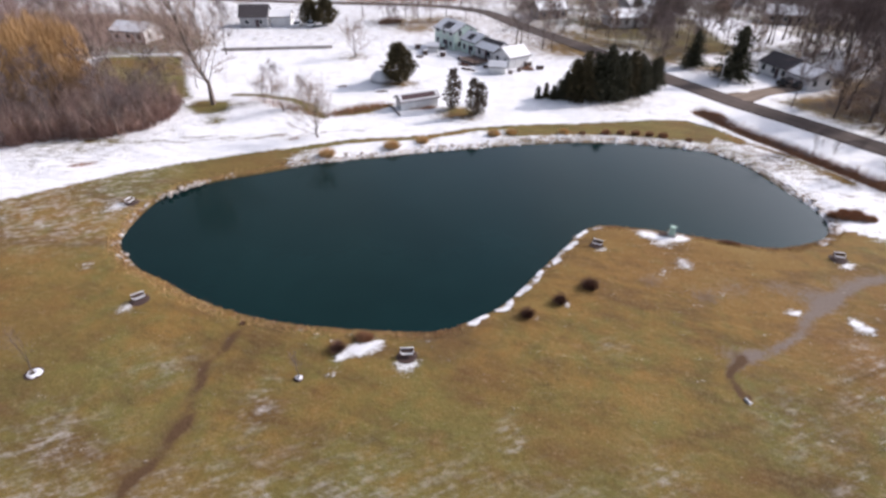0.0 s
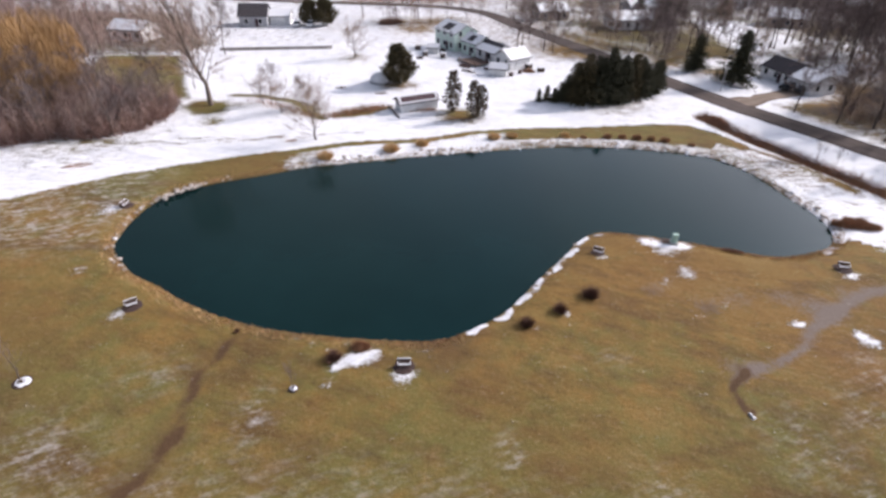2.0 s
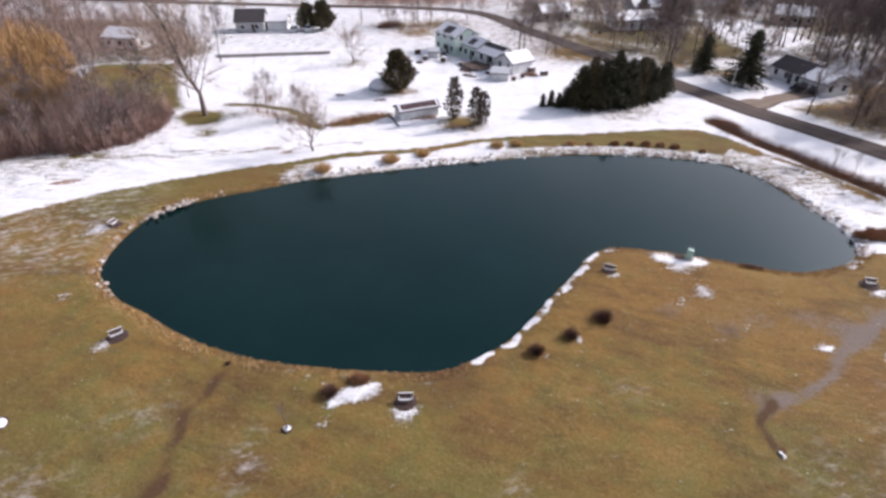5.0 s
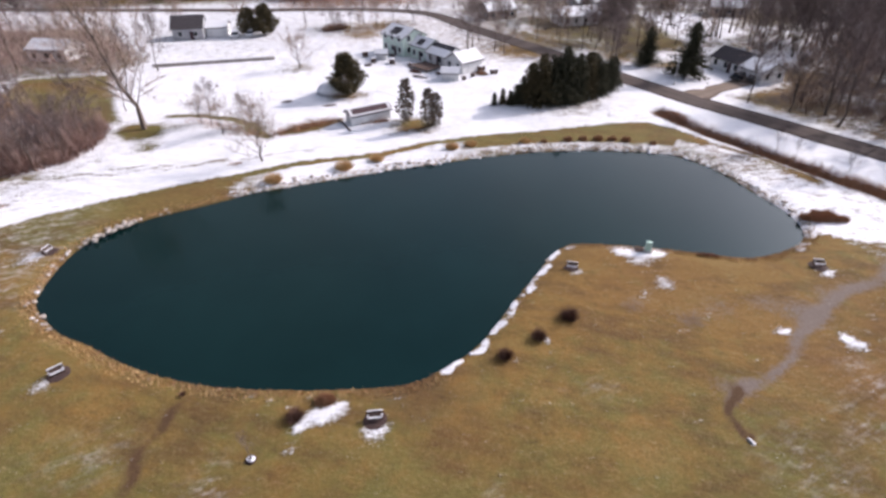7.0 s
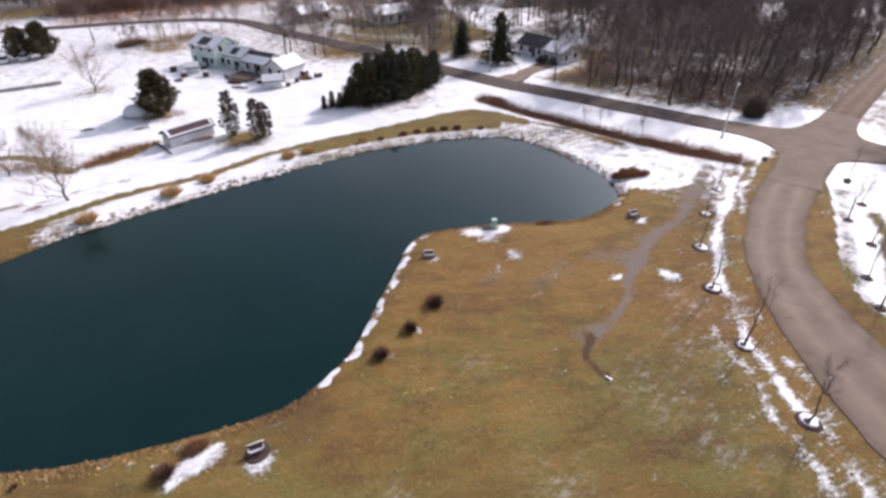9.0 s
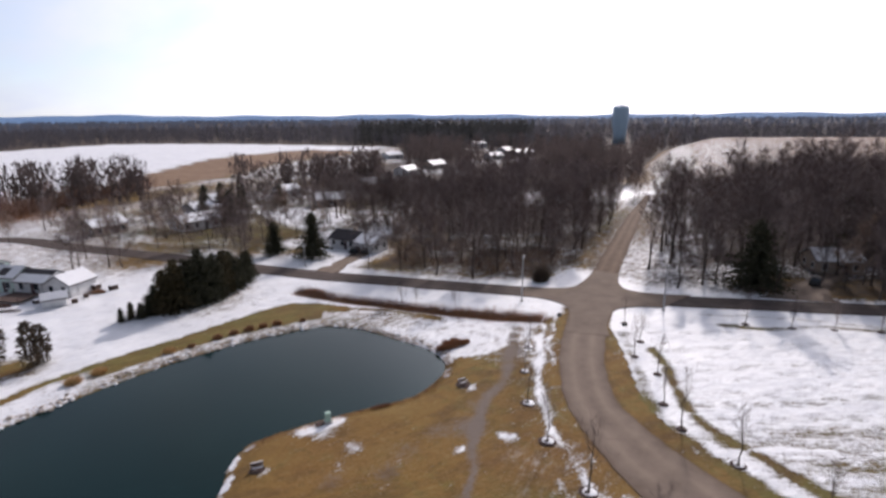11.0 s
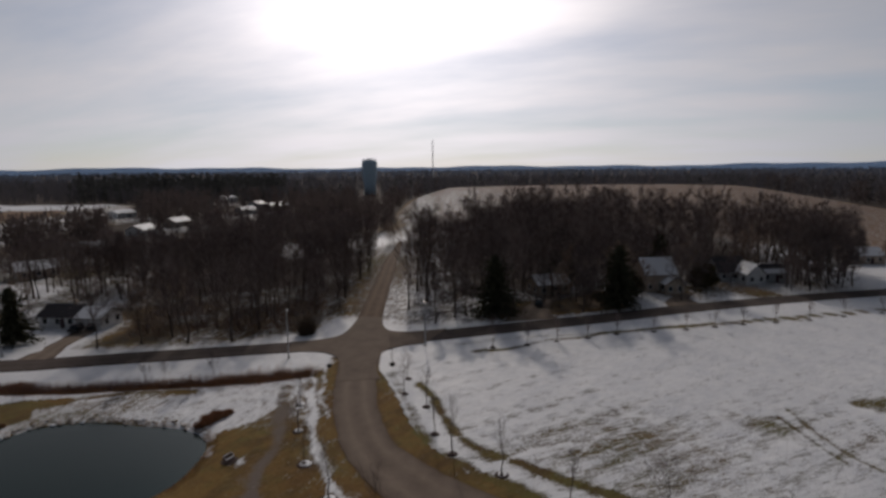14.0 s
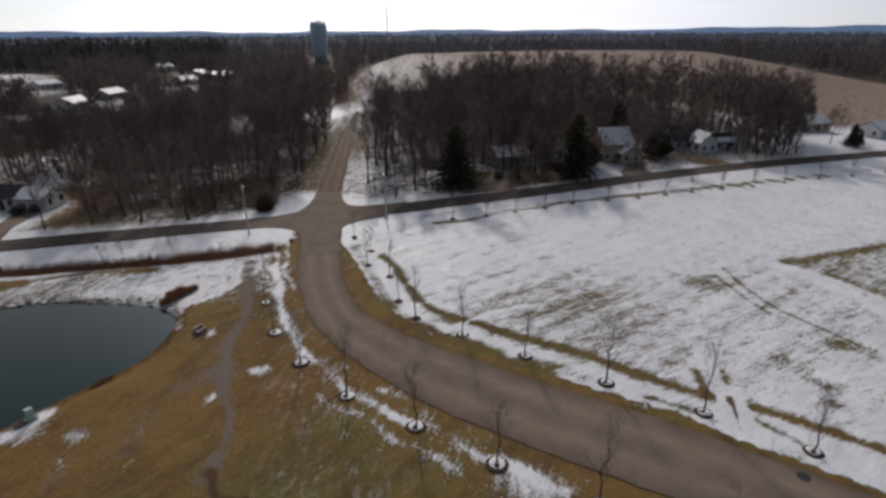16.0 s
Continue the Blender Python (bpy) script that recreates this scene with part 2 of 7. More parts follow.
M_GROUND = ground_material()
M_WATER = water_material()
M_ROAD = asphalt_material("asphalt_old", (0.052, 0.039, 0.034), (0.086, 0.067, 0.059))
M_DRIVE = asphalt_material("asphalt_worn", (0.134, 0.100, 0.077), (0.192, 0.148, 0.117))
M_LANE = asphalt_material("lane_brown", (0.094, 0.062, 0.042), (0.145, 0.100, 0.070))
M_SNOW = surface("snow", (0.64, 0.65, 0.68), (0.75, 0.75, 0.76), 1.2, 0.6, 7, 0.3)
M_BARK = surface("bark_grey", (0.070, 0.052, 0.042), (0.145, 0.112, 0.092), 1.5, 0.95, 12, 0.5, by="object")
M_TWIG = surface("twigs_brown", (0.112, 0.083, 0.076), (0.23, 0.177, 0.163), 0.4, 0.95, 5, 0, by="object")
M_TWIG_RED = surface("twigs_reddish", (0.165, 0.092, 0.065), (0.30, 0.18, 0.125), 0.4, 0.95, 5, 0, by="island")
M_TWIG_GREY = surface("twigs_grey", (0.22, 0.155, 0.12), (0.39, 0.295, 0.235), 0.4, 0.95, 5, 0, by="island")
M_TWIG_PALE = surface("twigs_pale", (0.27, 0.185, 0.155), (0.45, 0.33, 0.285), 0.4, 0.95, 5, 0, by="island")
M_RUSSET = surface("brush_russet", (0.125, 0.070, 0.056), (0.25, 0.148, 0.120), 0.4, 0.95, 5, 0, by="island")
M_BRUSH = surface("brush_mauve", (0.20, 0.128, 0.105), (0.36, 0.245, 0.205), 0.4, 0.95, 5, 0, by="island")
M_TWIG_HEDGE = surface("twigs_mauve", (0.23, 0.155, 0.135), (0.39, 0.28, 0.25), 0.4, 0.95, 5, 0, by="island")
M_WILLOW = surface("willow_twigs", (0.27, 0.150, 0.058), (0.43, 0.270, 0.120), 0.4, 0.9, 5, 0, by="island")
M_NEEDLE = surface("needles_dark", (0.026, 0.026, 0.013), (0.080, 0.074, 0.036), 0.8, 0.85, 6, 0, by="island")
M_NEEDLE_OLIVE = surface("needles_olive", (0.040, 0.032, 0.012), (0.105, 0.078, 0.030), 0.8, 0.85, 6, 0, by="island")
M_NEEDLE_BROWN = surface("needles_bronze", (0.050, 0.033, 0.022), (0.120, 0.084, 0.055), 0.8, 0.85, 6, 0, by="island")
M_SHRUB = surface("shrub_bronze", (0.080, 0.038, 0.028), (0.18, 0.09, 0.062), 1, 0.9, 8, 0, by="island")
M_RUST = surface("dead_stalks_rust", (0.23, 0.115, 0.062), (0.41, 0.225, 0.125), 0.5, 0.95, 6, 0, by="island")
M_STRAW = surface("dead_grass_straw", (0.42, 0.265, 0.11), (0.62, 0.43, 0.22), 0.5, 0.95, 6, 0, by="island")
M_FARWOOD = surface("far_woods", (0.064, 0.050, 0.048), (0.094, 0.075, 0.072), 0.02, 0.95, 0.3, 0, by="island")
# outer rings: aerial haze painted in as bluer, then paler twig colours
M_FARWOOD_B = surface("far_woods_haze", (0.062, 0.059, 0.068), (0.086, 0.082, 0.093), 0.02, 0.95, 0.3, 0, by="island")
M_FARWOOD_C = surface("far_woods_haze_blue", (0.088, 0.104, 0.142), (0.122, 0.140, 0.182), 0.02, 0.95, 0.3, 0, by="island")
M_FARPINE = surface("far_pines", (0.034, 0.036, 0.036), (0.055, 0.056, 0.055), 0.02, 0.95, 0.3, 0, by="island")
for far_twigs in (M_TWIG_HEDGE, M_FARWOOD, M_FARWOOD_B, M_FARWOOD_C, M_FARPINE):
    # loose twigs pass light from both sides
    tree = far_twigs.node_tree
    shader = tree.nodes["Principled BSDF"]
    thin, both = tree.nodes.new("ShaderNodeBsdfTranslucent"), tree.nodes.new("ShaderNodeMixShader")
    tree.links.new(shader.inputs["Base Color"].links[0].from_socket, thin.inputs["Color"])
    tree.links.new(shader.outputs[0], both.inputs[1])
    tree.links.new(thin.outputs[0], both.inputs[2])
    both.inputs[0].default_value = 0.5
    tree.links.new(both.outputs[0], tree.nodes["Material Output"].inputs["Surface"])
M_ROCK = surface("rock_pale", (0.24, 0.20, 0.17), (0.48, 0.43, 0.38), 2, 0.9, 10, 0.6, by="object")
M_MULCH = surface("bark_mulch", (0.025, 0.014, 0.012), (0.075, 0.042, 0.034), 3, 0.95, 20, 0.8)
M_WHITE = siding_material("siding_white", (0.62, 0.62, 0.62), (0.76, 0.76, 0.75))
M_GREEN = siding_material("siding_pale_green", (0.56, 0.68, 0.60), (0.66, 0.78, 0.70))
M_GREY = siding_material("siding_grey", (0.30, 0.31, 0.33), (0.42, 0.42, 0.43))
M_TAN = siding_material("siding_tan", (0.36, 0.28, 0.22), (0.48, 0.39, 0.31))
M_ROOF = surface("shingles_dark", (0.030, 0.026, 0.030), (0.075, 0.064, 0.066), 2, 0.9, 14, 0.5)
M_ROOF_RED = surface("shingles_maroon", (0.045, 0.024, 0.028), (0.085, 0.048, 0.052), 2, 0.9, 14, 0.5)
M_TRIM = surface("trim_white", (0.70, 0.70, 0.69), (0.80, 0.80, 0.79), 2, 0.5, 10, 0)
M_GLASS = surface("window_glass", (0.015, 0.02, 0.025), (0.03, 0.037, 0.045), 1, 0.08, 3, 0)
M_WOOD = surface("bench_wood_dark", (0.045, 0.026, 0.020), (0.10, 0.06, 0.045), 3, 0.8, 25, 0.3)
M_STEEL = surface("galvanised_steel", (0.38, 0.39, 0.40), (0.52, 0.53, 0.54), 2, 0.45, 12, 0.1, 0.7)
M_TANK = surface("tank_paint_pale_blue", (0.52, 0.68, 0.80), (0.62, 0.77, 0.87), 0.1, 0.5, 0.6, 0)
M_PUMP = surface("pump_box_green", (0.30, 0.44, 0.36), (0.40, 0.55, 0.46), 3, 0.6, 10, 0.1)
M_CAR = surface("car_paint_black", (0.012, 0.013, 0.016), (0.022, 0.023, 0.027), 2, 0.25, 10, 0)
M_CAR_WHITE = surface("car_paint_white", (0.65, 0.66, 0.68), (0.72, 0.73, 0.74), 2, 0.3, 10, 0)
M_TYRE = surface("tyre_rubber", (0.012, 0.012, 0.012), (0.03, 0.03, 0.03), 4, 0.9, 20, 0.2)
M_LAMP = surface("lamp_head_grey", (0.45, 0.46, 0.46), (0.6, 0.6, 0.6), 3, 0.5, 12, 0)
M_CONCRETE = surface("concrete_pale", (0.34, 0.32, 0.30), (0.48, 0.46, 0.43), 1.5, 0.9, 14, 0.3)


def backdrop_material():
    k = Mat("far_ridge_haze")
    # blue haze of distance, painted into the base colour and made to glow
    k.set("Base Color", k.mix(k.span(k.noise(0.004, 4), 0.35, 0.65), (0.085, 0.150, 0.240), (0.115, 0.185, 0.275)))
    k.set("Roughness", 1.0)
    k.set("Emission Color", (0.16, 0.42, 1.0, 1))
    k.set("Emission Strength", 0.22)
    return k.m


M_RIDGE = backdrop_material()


# ---- mesh helpers ----
class Geo:
    """Collects vertices and faces of one mesh."""

    def __init__(self):
        self.v, self.f = [], []

    def add(self, verts, faces):
        o = len(self.v)
        self.v.extend(tuple(p) for p in verts)
        self.f.extend(tuple(i + o for i in q) for q in faces)
        return self

    def box(self, c, size, yaw=0.0, taper=1.0):
        (x, y, z), (sx, sy, sz) = c, size
        cs, sn = math.cos(yaw), math.sin(yaw)
        pts = []
        for k, dz in ((1.0, -sz / 2), (taper, sz / 2)):
            for dx, dy in ((-1, -1), (1, -1), (1, 1), (-1, 1)):
                a, b = dx * sx / 2 * k, dy * sy / 2 * k
                pts.append((x + a * cs - b * sn, y + a * sn + b * cs, z + dz))
        return self.add(pts, ((0, 3, 2, 1), (4, 5, 6, 7), (0, 1, 5, 4), (1, 2, 6, 5), (2, 3, 7, 6), (3, 0, 4, 7)))

    def tube(self, pts, radii, sides=4, cap=True):
        pts = [Vector(p) for p in pts]
        rings = []
        for i, p in enumerate(pts):
            way = (pts[min(i + 1, len(pts) - 1)] - pts[max(i - 1, 0)]).normalized()
            side = way.cross(Vector((0, 0, 1)) if abs(way.z) < 0.9 else Vector((1, 0, 0))).normalized()
            up = side.cross(way)
            rings.append([p + (side * math.cos(a) + up * math.sin(a)) * radii[i]
                          for a in (2 * math.pi * j / sides for j in range(sides))])
        faces = []
        for i in range(len(pts) - 1):
            for j in range(sides):
                a, b = i * sides + j, i * sides + (j + 1) % sides
                faces.append((a, b, b + sides, a + sides))
        if cap:
            faces.append(tuple(range(sides))[::-1])
            faces.append(tuple((len(pts) - 1) * sides + j for j in range(sides)))
        return self.add([q for r in rings for q in r], faces)

    def blade(self, base, tip, width, rng):
        base, tip = Vector(base), Vector(tip)
        side = (tip - base).cross(Vector(rng.normal(size=3))).normalized() * width / 2
        return self.add((base - side, base + side, tip), ((0, 1, 2),))

    def mesh(self, name, material, smooth=False):
        me = bpy.data.meshes.new(name)
        me.from_pydata(self.v, [], self.f)
        me.materials.append(material)
        if smooth:
            me.polygons.foreach_set("use_smooth", [True] * len(me.polygons))
        me.update()
        return me


def part(name, geo, material, parent=None, label="", smooth=False):
    ob = new(name, geo.mesh(name, material, smooth))
    ob.parent = parent
    return tagged(ob, label)


def thing(name, label, category, group="", m=None):
    ob = new(name)
    ob.empty_display_size = 0.3
    if m is not None:
        ob.matrix_basis = m
    return tagged(ob, label, category, group)


def solid(name, geo, material, label, category, group="", kind="", smooth=False):
    return tagged(part(name, geo, material, None, "", smooth), label, category, group, kind)


def spline(pts, step=1.0, closed=False):
    """Points along a smooth curve through pts."""
    P = np.array(pts, float)
    n = len(P)
    out = []
    for i in range(n if closed else n - 1):
        if closed:
            a, b, c, d = P[(i - 1) % n], P[i], P[(i + 1) % n], P[(i + 2) % n]
        else:
            a, b, c, d = P[max(i - 1, 0)], P[i], P[i + 1], P[min(i + 2, n - 1)]
        k = max(1, int(np.linalg.norm(c - b) / step))
        for j in range(k):
            t = j / k
            out.append(0.5 * (2 * b + (c - a) * t + (2 * a - 5 * b + 4 * c - d) * t * t + (3 * b - a - 3 * c + d) * t ** 3))
    if not closed:
        out.append(P[-1])
    return np.array(out)


def line_distance(Q, pts, closed=False):
    P = np.array(pts, float)
    best = np.full(len(Q), 1e9)
    n = len(P)
    for i in range(n if closed else n - 1):
        a, b = P[i], P[(i + 1) % n]
        ab = b - a
        t = np.clip(((Q - a) @ ab) / max(ab @ ab, 1e-9), 0, 1)
        best = np.minimum(best, np.hypot(Q[:, 0] - a[0] - t * ab[0], Q[:, 1] - a[1] - t * ab[1]))
    return best


def inside(Q, poly):
    P = np.array(poly, float)
    hit = np.zeros(len(Q), bool)
    for i in range(len(P)):
        (ax, ay), (bx, by) = P[i], P[(i + 1) % len(P)]
        if ay == by:
            continue
        cross = (ay > Q[:, 1]) != (by > Q[:, 1])
        hit ^= cross & (Q[:, 0] < (bx - ax) * (Q[:, 1] - ay) / (by - ay) + ax)
    return hit


def signed(Q, poly):
    """Distance to a closed outline, negative inside."""
    d = line_distance(Q, poly, True)
    return np.where(inside(Q, poly), -d, d)


def step_up(x, a, b):
    t = np.clip((x - a) / (b - a), 0, 1)
    return t * t * (3 - 2 * t)


# ---- plan ----
POND = spline([(-37.9, 44.8), (-38.6, 48.1), (-38.7, 52.1), (-38, 55.9), (-35.2, 59.2), (-31.8, 61.4), (-26.9, 63.8), (-21.8, 66.5),
               (-17.1, 68.1), (-10.5, 70), (-3.7, 72), (3.4, 73.8), (10.7, 75.5), (18.2, 76.7), (25.6, 76.8), (31.8, 76.1),
               (36.8, 75), (40.6, 73.4), (43.4, 69.7), (44.8, 65.5), (45.8, 60.7), (46.8, 56.8), (46.9, 53.9), (46.1, 51.2),
               (43.7, 48.5), (38.2, 46.6), (35.1, 46.8), (29.4, 48.6), (23.3, 50.2), (19.4, 50.8), (17.3, 50.5), (15.2, 48.8),
               (13, 45.7), (9.6, 41.2), (7.5, 38.2), (5.5, 35.6), (3.5, 33.9), (-0.8, 31.5), (-7, 31.3), (-13.5, 31.8),
               (-19.1, 32.9), (-25, 35.3), (-29.8, 38.2), (-33, 39.9), (-35.7, 42.2)], 0.8, True)
WATER_Z = -0.4
NORTH_EDGE = [(-140, 10), (-80, 40), (-57, 54), (-47, 61.5), (-38.7, 66), (-30, 70), (-16.7, 75.5), (-4, 78), (4, 81.7),
              (14.5, 83.6), (26, 85), (36.4, 86.8), (40.8, 87), (45.2, 82.5), (47, 78.3)]
PARK = NORTH_EDGE + [(45, 72), (46, 62), (46, 52), (47, 50), (51, 48), (58.7, 47.2), (62, 49), (67, 49.5), (75, 51.5), (81, 45),
                     (73, 41), (65.6, 34.5), (55, 26.3), (50, 18), (47, 8.4), (45, -0.4), (43.6, -8), (41.4, -12.3),
                     (38.4, -22), (33, -45), (28, -220), (-400, -220), (-400, -90)]
MAIN_ROAD = spline([(-400, 250), (-150, 215), (-60, 204), (-14, 200), (8, 190), (20, 166), (30, 147), (38, 131), (46.6, 112.2),
                    (50.4, 105.2), (53.7, 98.4), (57.3, 93), (60.8, 87.3), (64, 82.2), (66.8, 77.5), (69.8, 72.9), (72.5, 68.6), (75, 64.5), (80, 57),
                    (85.6, 49), (92, 39.6), (99.3, 30.4),
                    (107, 20.5), (119, 5.5), (130, -7.5), (141, -22), (154.5, -41), (172, -68), (235, -165), (330, -320)], 3)
DRIVE_W = [(82, 56), (76.2, 50.6), (66.8, 45.5), (59.4, 41.1), (53.5, 36.8), (49.2, 33.1), (45.8, 29), (42.6, 23.9), (39.7, 18.3),
           (37.3, 11.8), (35.9, 6.3), (34.7, 1.4), (33.8, -3), (32.6, -9), (30, -22), (25, -45), (18, -120)]
DRIVE_E = [(87, 50), (80.5, 44.8), (72.9, 41.5), (64.7, 37), (58.1, 32.8), (52.9, 28.1), (50.1, 23.1), (47.9, 17.4), (46.3, 11.2),
           (44.6, 5), (43.5, -0.5), (42.4, -5.5), (41.1, -10), (39.6, -15), (36.6, -25), (31, -48), (24, -122)]
LANE_L = [(83, 53), (88.4, 55.6), (98.7, 60.2), (112.4, 66), (129.6, 73.2), (152.2, 82.8), (177.3, 92.6), (199.1, 100.8), (209, 104.5)]
LANE_R = [(88, 47), (92, 50.2), (100.2, 54.9), (113.8, 60.8), (131, 68.3), (153.5, 78.2), (178.3, 88.9), (199.8, 98.2), (210, 103)]
WOODS_W = [(70, 93), (76.5, 76), (86, 62), (102, 64.5), (129, 76), (156, 88), (188, 102), (222, 132), (214, 196), (168, 204), (150, 190),
           (112, 142), (92, 118), (82, 104)]
WOODS_E = [(96, 47.5), (101, 38), (110, 26), (118, 32), (128, 16), (136, 12), (160, 6), (176, -18), (190, -52), (235, -40), (262, 20), (250, 60),
           (228, 92), (192, 88), (158, 75), (130, 63), (105, 53)]
HILL_FIELD = [(215, 112), (262, 130), (330, 164), (420, 196), (500, 172), (545, 60), (520, -40), (430, -150), (330, -190), (255, -150), (215, -70), (240, -30), (266, 20), (255, 62), (230, 96)]
CLEARING = [(186, 97), (194, 90), (232, 98), (300, 120), (395, 165), (470, 188), (430, 194), (330, 159), (262, 127), (205, 108)]
# treeless strip fitted to the camera's line of sight to the water tower
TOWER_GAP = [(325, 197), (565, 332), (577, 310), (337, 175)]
OPEN_LAND = [(62, 228), (150, 262), (215, 292), (330, 415), (335, 450), (190, 385), (60, 298)]
SNOW_FIELD = [(-75, 540), (40, 640), (140, 720), (240, 580), (335, 455), (318, 432), (265, 412), (190, 376), (120, 330), (75, 290), (0, 272), (-120, 300)]
BARE_STRIPS = (([(-43, 98), (-37.6, 97.1), (-32.2, 95.7), (-27.2, 91.1), (-23.4, 86.1)], 1.0, 1.0), ([(-44, 75.7), (-38, 76), (-32, 76.2), (-28, 77.2)], 0.5, 0.45),
               ([(-58, 72.9), (-46, 73.7), (-35, 74.9), (-15, 80)], 0.6, 0.35), ([(-20.5, 86.9), (-15.5, 90), (-12.5, 92.7)], 1.0, 0.8))
SNOW_YARD = [(72, 150), (76, 182), (91, 186), (98, 160), (97, 150), (82, 141), (72, 139)]
GLADES = ([(152, 120), (170, 142), (190, 150), (206, 148), (178, 120)], [(176, 104), (186, 116), (214, 132), (236, 140), (236, 122), (206, 104)], [(252, 44), (256, 68), (300, 78), (330, 66), (300, 44)])
DITCH = spline([(45.5, 91.5), (47.6, 85.5), (50.6, 79), (53.4, 74), (57, 67), (59.6, 62), (62.4, 57.6), (65, 54), (67.4, 51.2)], 1.0)
TRACK = spline([(62, 51), (57.6, 48.2), (49.4, 42.6), (43, 39.5), (37.1, 36.1), (32.9, 32.6), (28.8, 29.8), (25.9, 28.5), (24.4, 27)], 1.0)


def hill_height(x, y):
    r, az = np.hypot(x, y), np.degrees(np.arctan2(x, y))
    a = 18.6 * np.exp(-((r - 415) / 100) ** 2 / 2) * step_up(az, 62.3, 70) * (1 - step_up(az, 96, 112.5)) * (0.9 + 0.1 * np.sin((az - 72) * 0.085))
    b = 5 * np.exp(-(((x - 130) / 160) ** 2 + ((y - 560) / 150) ** 2) / 2)
    return a * step_up(r, 150, 300) + b * step_up(r, 230, 420)


def bumps(x, y):
    return 0.05 * np.sin(x * 0.31 + 1.3 * np.sin(y * 0.17)) * np.sin(y * 0.27 + 0.9 * np.sin(x * 0.13)) \
        + 0.03 * np.sin(x * 0.83 + y * 0.57) * np.sin(y * 0.71 - x * 0.36)


def ground_z(x, y):
    """Height of the open ground away from the pond."""
    return float(hill_height(np.array(x, float), np.array(y, float)))


def spread(lo, a, b, hi, fine, grow):
    """Grid lines: fine from a to b, growing away from there."""
    core = list(np.arange(a, b + fine / 2, fine))
    out, s = [], fine
    while core[-1] + s < hi:
        s *= grow
        core.append(core[-1] + s)
    s, x = fine, a
    while x - s > lo:
        s *= grow
        x -= s
        out.append(x)
    return np.array(out[::-1] + core)


def build_ground():
    gx = spread(-4600, -72, 100, 4600, 0.5, 1.055)
    gy = spread(-4600, -26, 98, 4600, 0.5, 1.055)
    X, Y = np.meshgrid(gx, gy)
    Q = np.stack([X.ravel(), Y.ravel()], 1)
    x, y = Q[:, 0], Q[:, 1]
    sd = signed(Q, POND)
    road = line_distance(Q, MAIN_ROAD)
    drive_poly = DRIVE_W + DRIVE_E[::-1]
    lane_poly = LANE_L + LANE_R[::-1]
    paved = np.minimum(np.minimum(road - 3.05, signed(Q, drive_poly)), signed(Q, lane_poly))
    ditch = line_distance(Q, DITCH)
    free = step_up(paved, 0.3, 3.0)
    z = hill_height(x, y) + bumps(x, y) * free * step_up(sd, 0.5, 4)
    bank = np.where(sd < 0, WATER_Z - np.minimum(1.6, -sd * 0.35), WATER_Z + 0.4 * step_up(sd, -0.6, 2.2) - 0.4 * step_up(-sd, 0, 0.6))
    z += np.where(sd < 2.2, bank, 0)
    z -= 0.45 * np.exp(-(ditch / 1.4) ** 2)
    # snow lies thicker beside the paving and on the strip by the road
    park = signed(Q, PARK)
    snow = np.where(park > 0, 1.08, 0.0) * step_up(park, -0.6, 1.0)
    snow = np.where(park > 0, np.maximum(snow, 0.75), snow)
    ww, we = signed(Q, WOODS_W), signed(Q, WOODS_E)
    woods = step_up(-np.minimum(ww, we), -2, 4)
    # open, patchy snow under the first trees, leaf litter deeper in
    rim = step_up(-np.minimum(ww, we), 24, 4)
    drift = 0.5 + 0.5 * np.sin(x * 0.21 + 1.7 * np.sin(y * 0.13)) * np.sin(y * 0.24 + 1.2 * np.sin(x * 0.17))
    litter = woods * (0.9 - 0.25 * rim)
    snow = snow * (1 - woods) + woods * (0.08 + 0.18 * drift + 0.18 * rim * (0.4 + drift) + 0.22 * (we < 0) * rim)
    east = inside(Q, [(81, 45), (73, 41), (65.6, 34.5), (55, 26.3), (50, 18), (47, 8.4), (45, -0.4), (43.6, -8), (41.4, -12.3), (38.4, -22),
                      (33, -45), (28, -220), (330, -330), (172, -71), (141, -25), (105.8, 19), (88, 40)])
    mow = 0.10 * np.sin((x * 0.62 + y * 0.78) * 2.1 + 0.6 * np.sin(x * 0.4)) + 0.07 * np.sin((x * 0.62 + y * 0.78) * 0.9)
    snow = np.where(east, 1.04 + mow * step_up(x, 130, 60) - 0.36 * np.exp(-((x - 58) / 15) ** 2 - ((y - 1) / 15) ** 2) - 0.22 * np.exp(-((x - 72) / 14) ** 2 - ((y + 26) / 10) ** 2) + 0.25 * step_up(-road, -14, -8), snow)
    strip = spline([(70, 32.6), (66, 28.6), (59, 23.3), (55.2, 18.6), (53.7, 13), (52.3, 8), (51.4, 2.8), (49.7, -2), (48.1, -6.3), (46.9, -10.8), (46.2, -15.1), (44.6, -20.5), (40, -34)], 1.0)
    sdist = line_distance(Q, strip)
    snow -= east * 0.85 * np.exp(-(sdist / 0.75) ** 2)
    snow += east * 0.5 * np.exp(-((line_distance(Q, strip - np.array((2.6, -0.6)))) / 0.9) ** 2)
    corner = signed(Q, [(84, -26.3), (95, -41), (110, -66), (96, -78), (66, -44), (74.6, -37.5), (80.5, -31)])
    snow -= east * 0.36 * step_up(-corner, -0.8, 1.4)
    snow -= east * 0.6 * np.exp(-(line_distance(Q, [(84.5, -27), (95, -42), (110, -66)]) / 1.1) ** 2)
    snow -= east * 0.4 * np.exp(-(line_distance(Q, [(81, -31.5), (75.5, -36.5), (66, -44)]) / 0.7) ** 2)
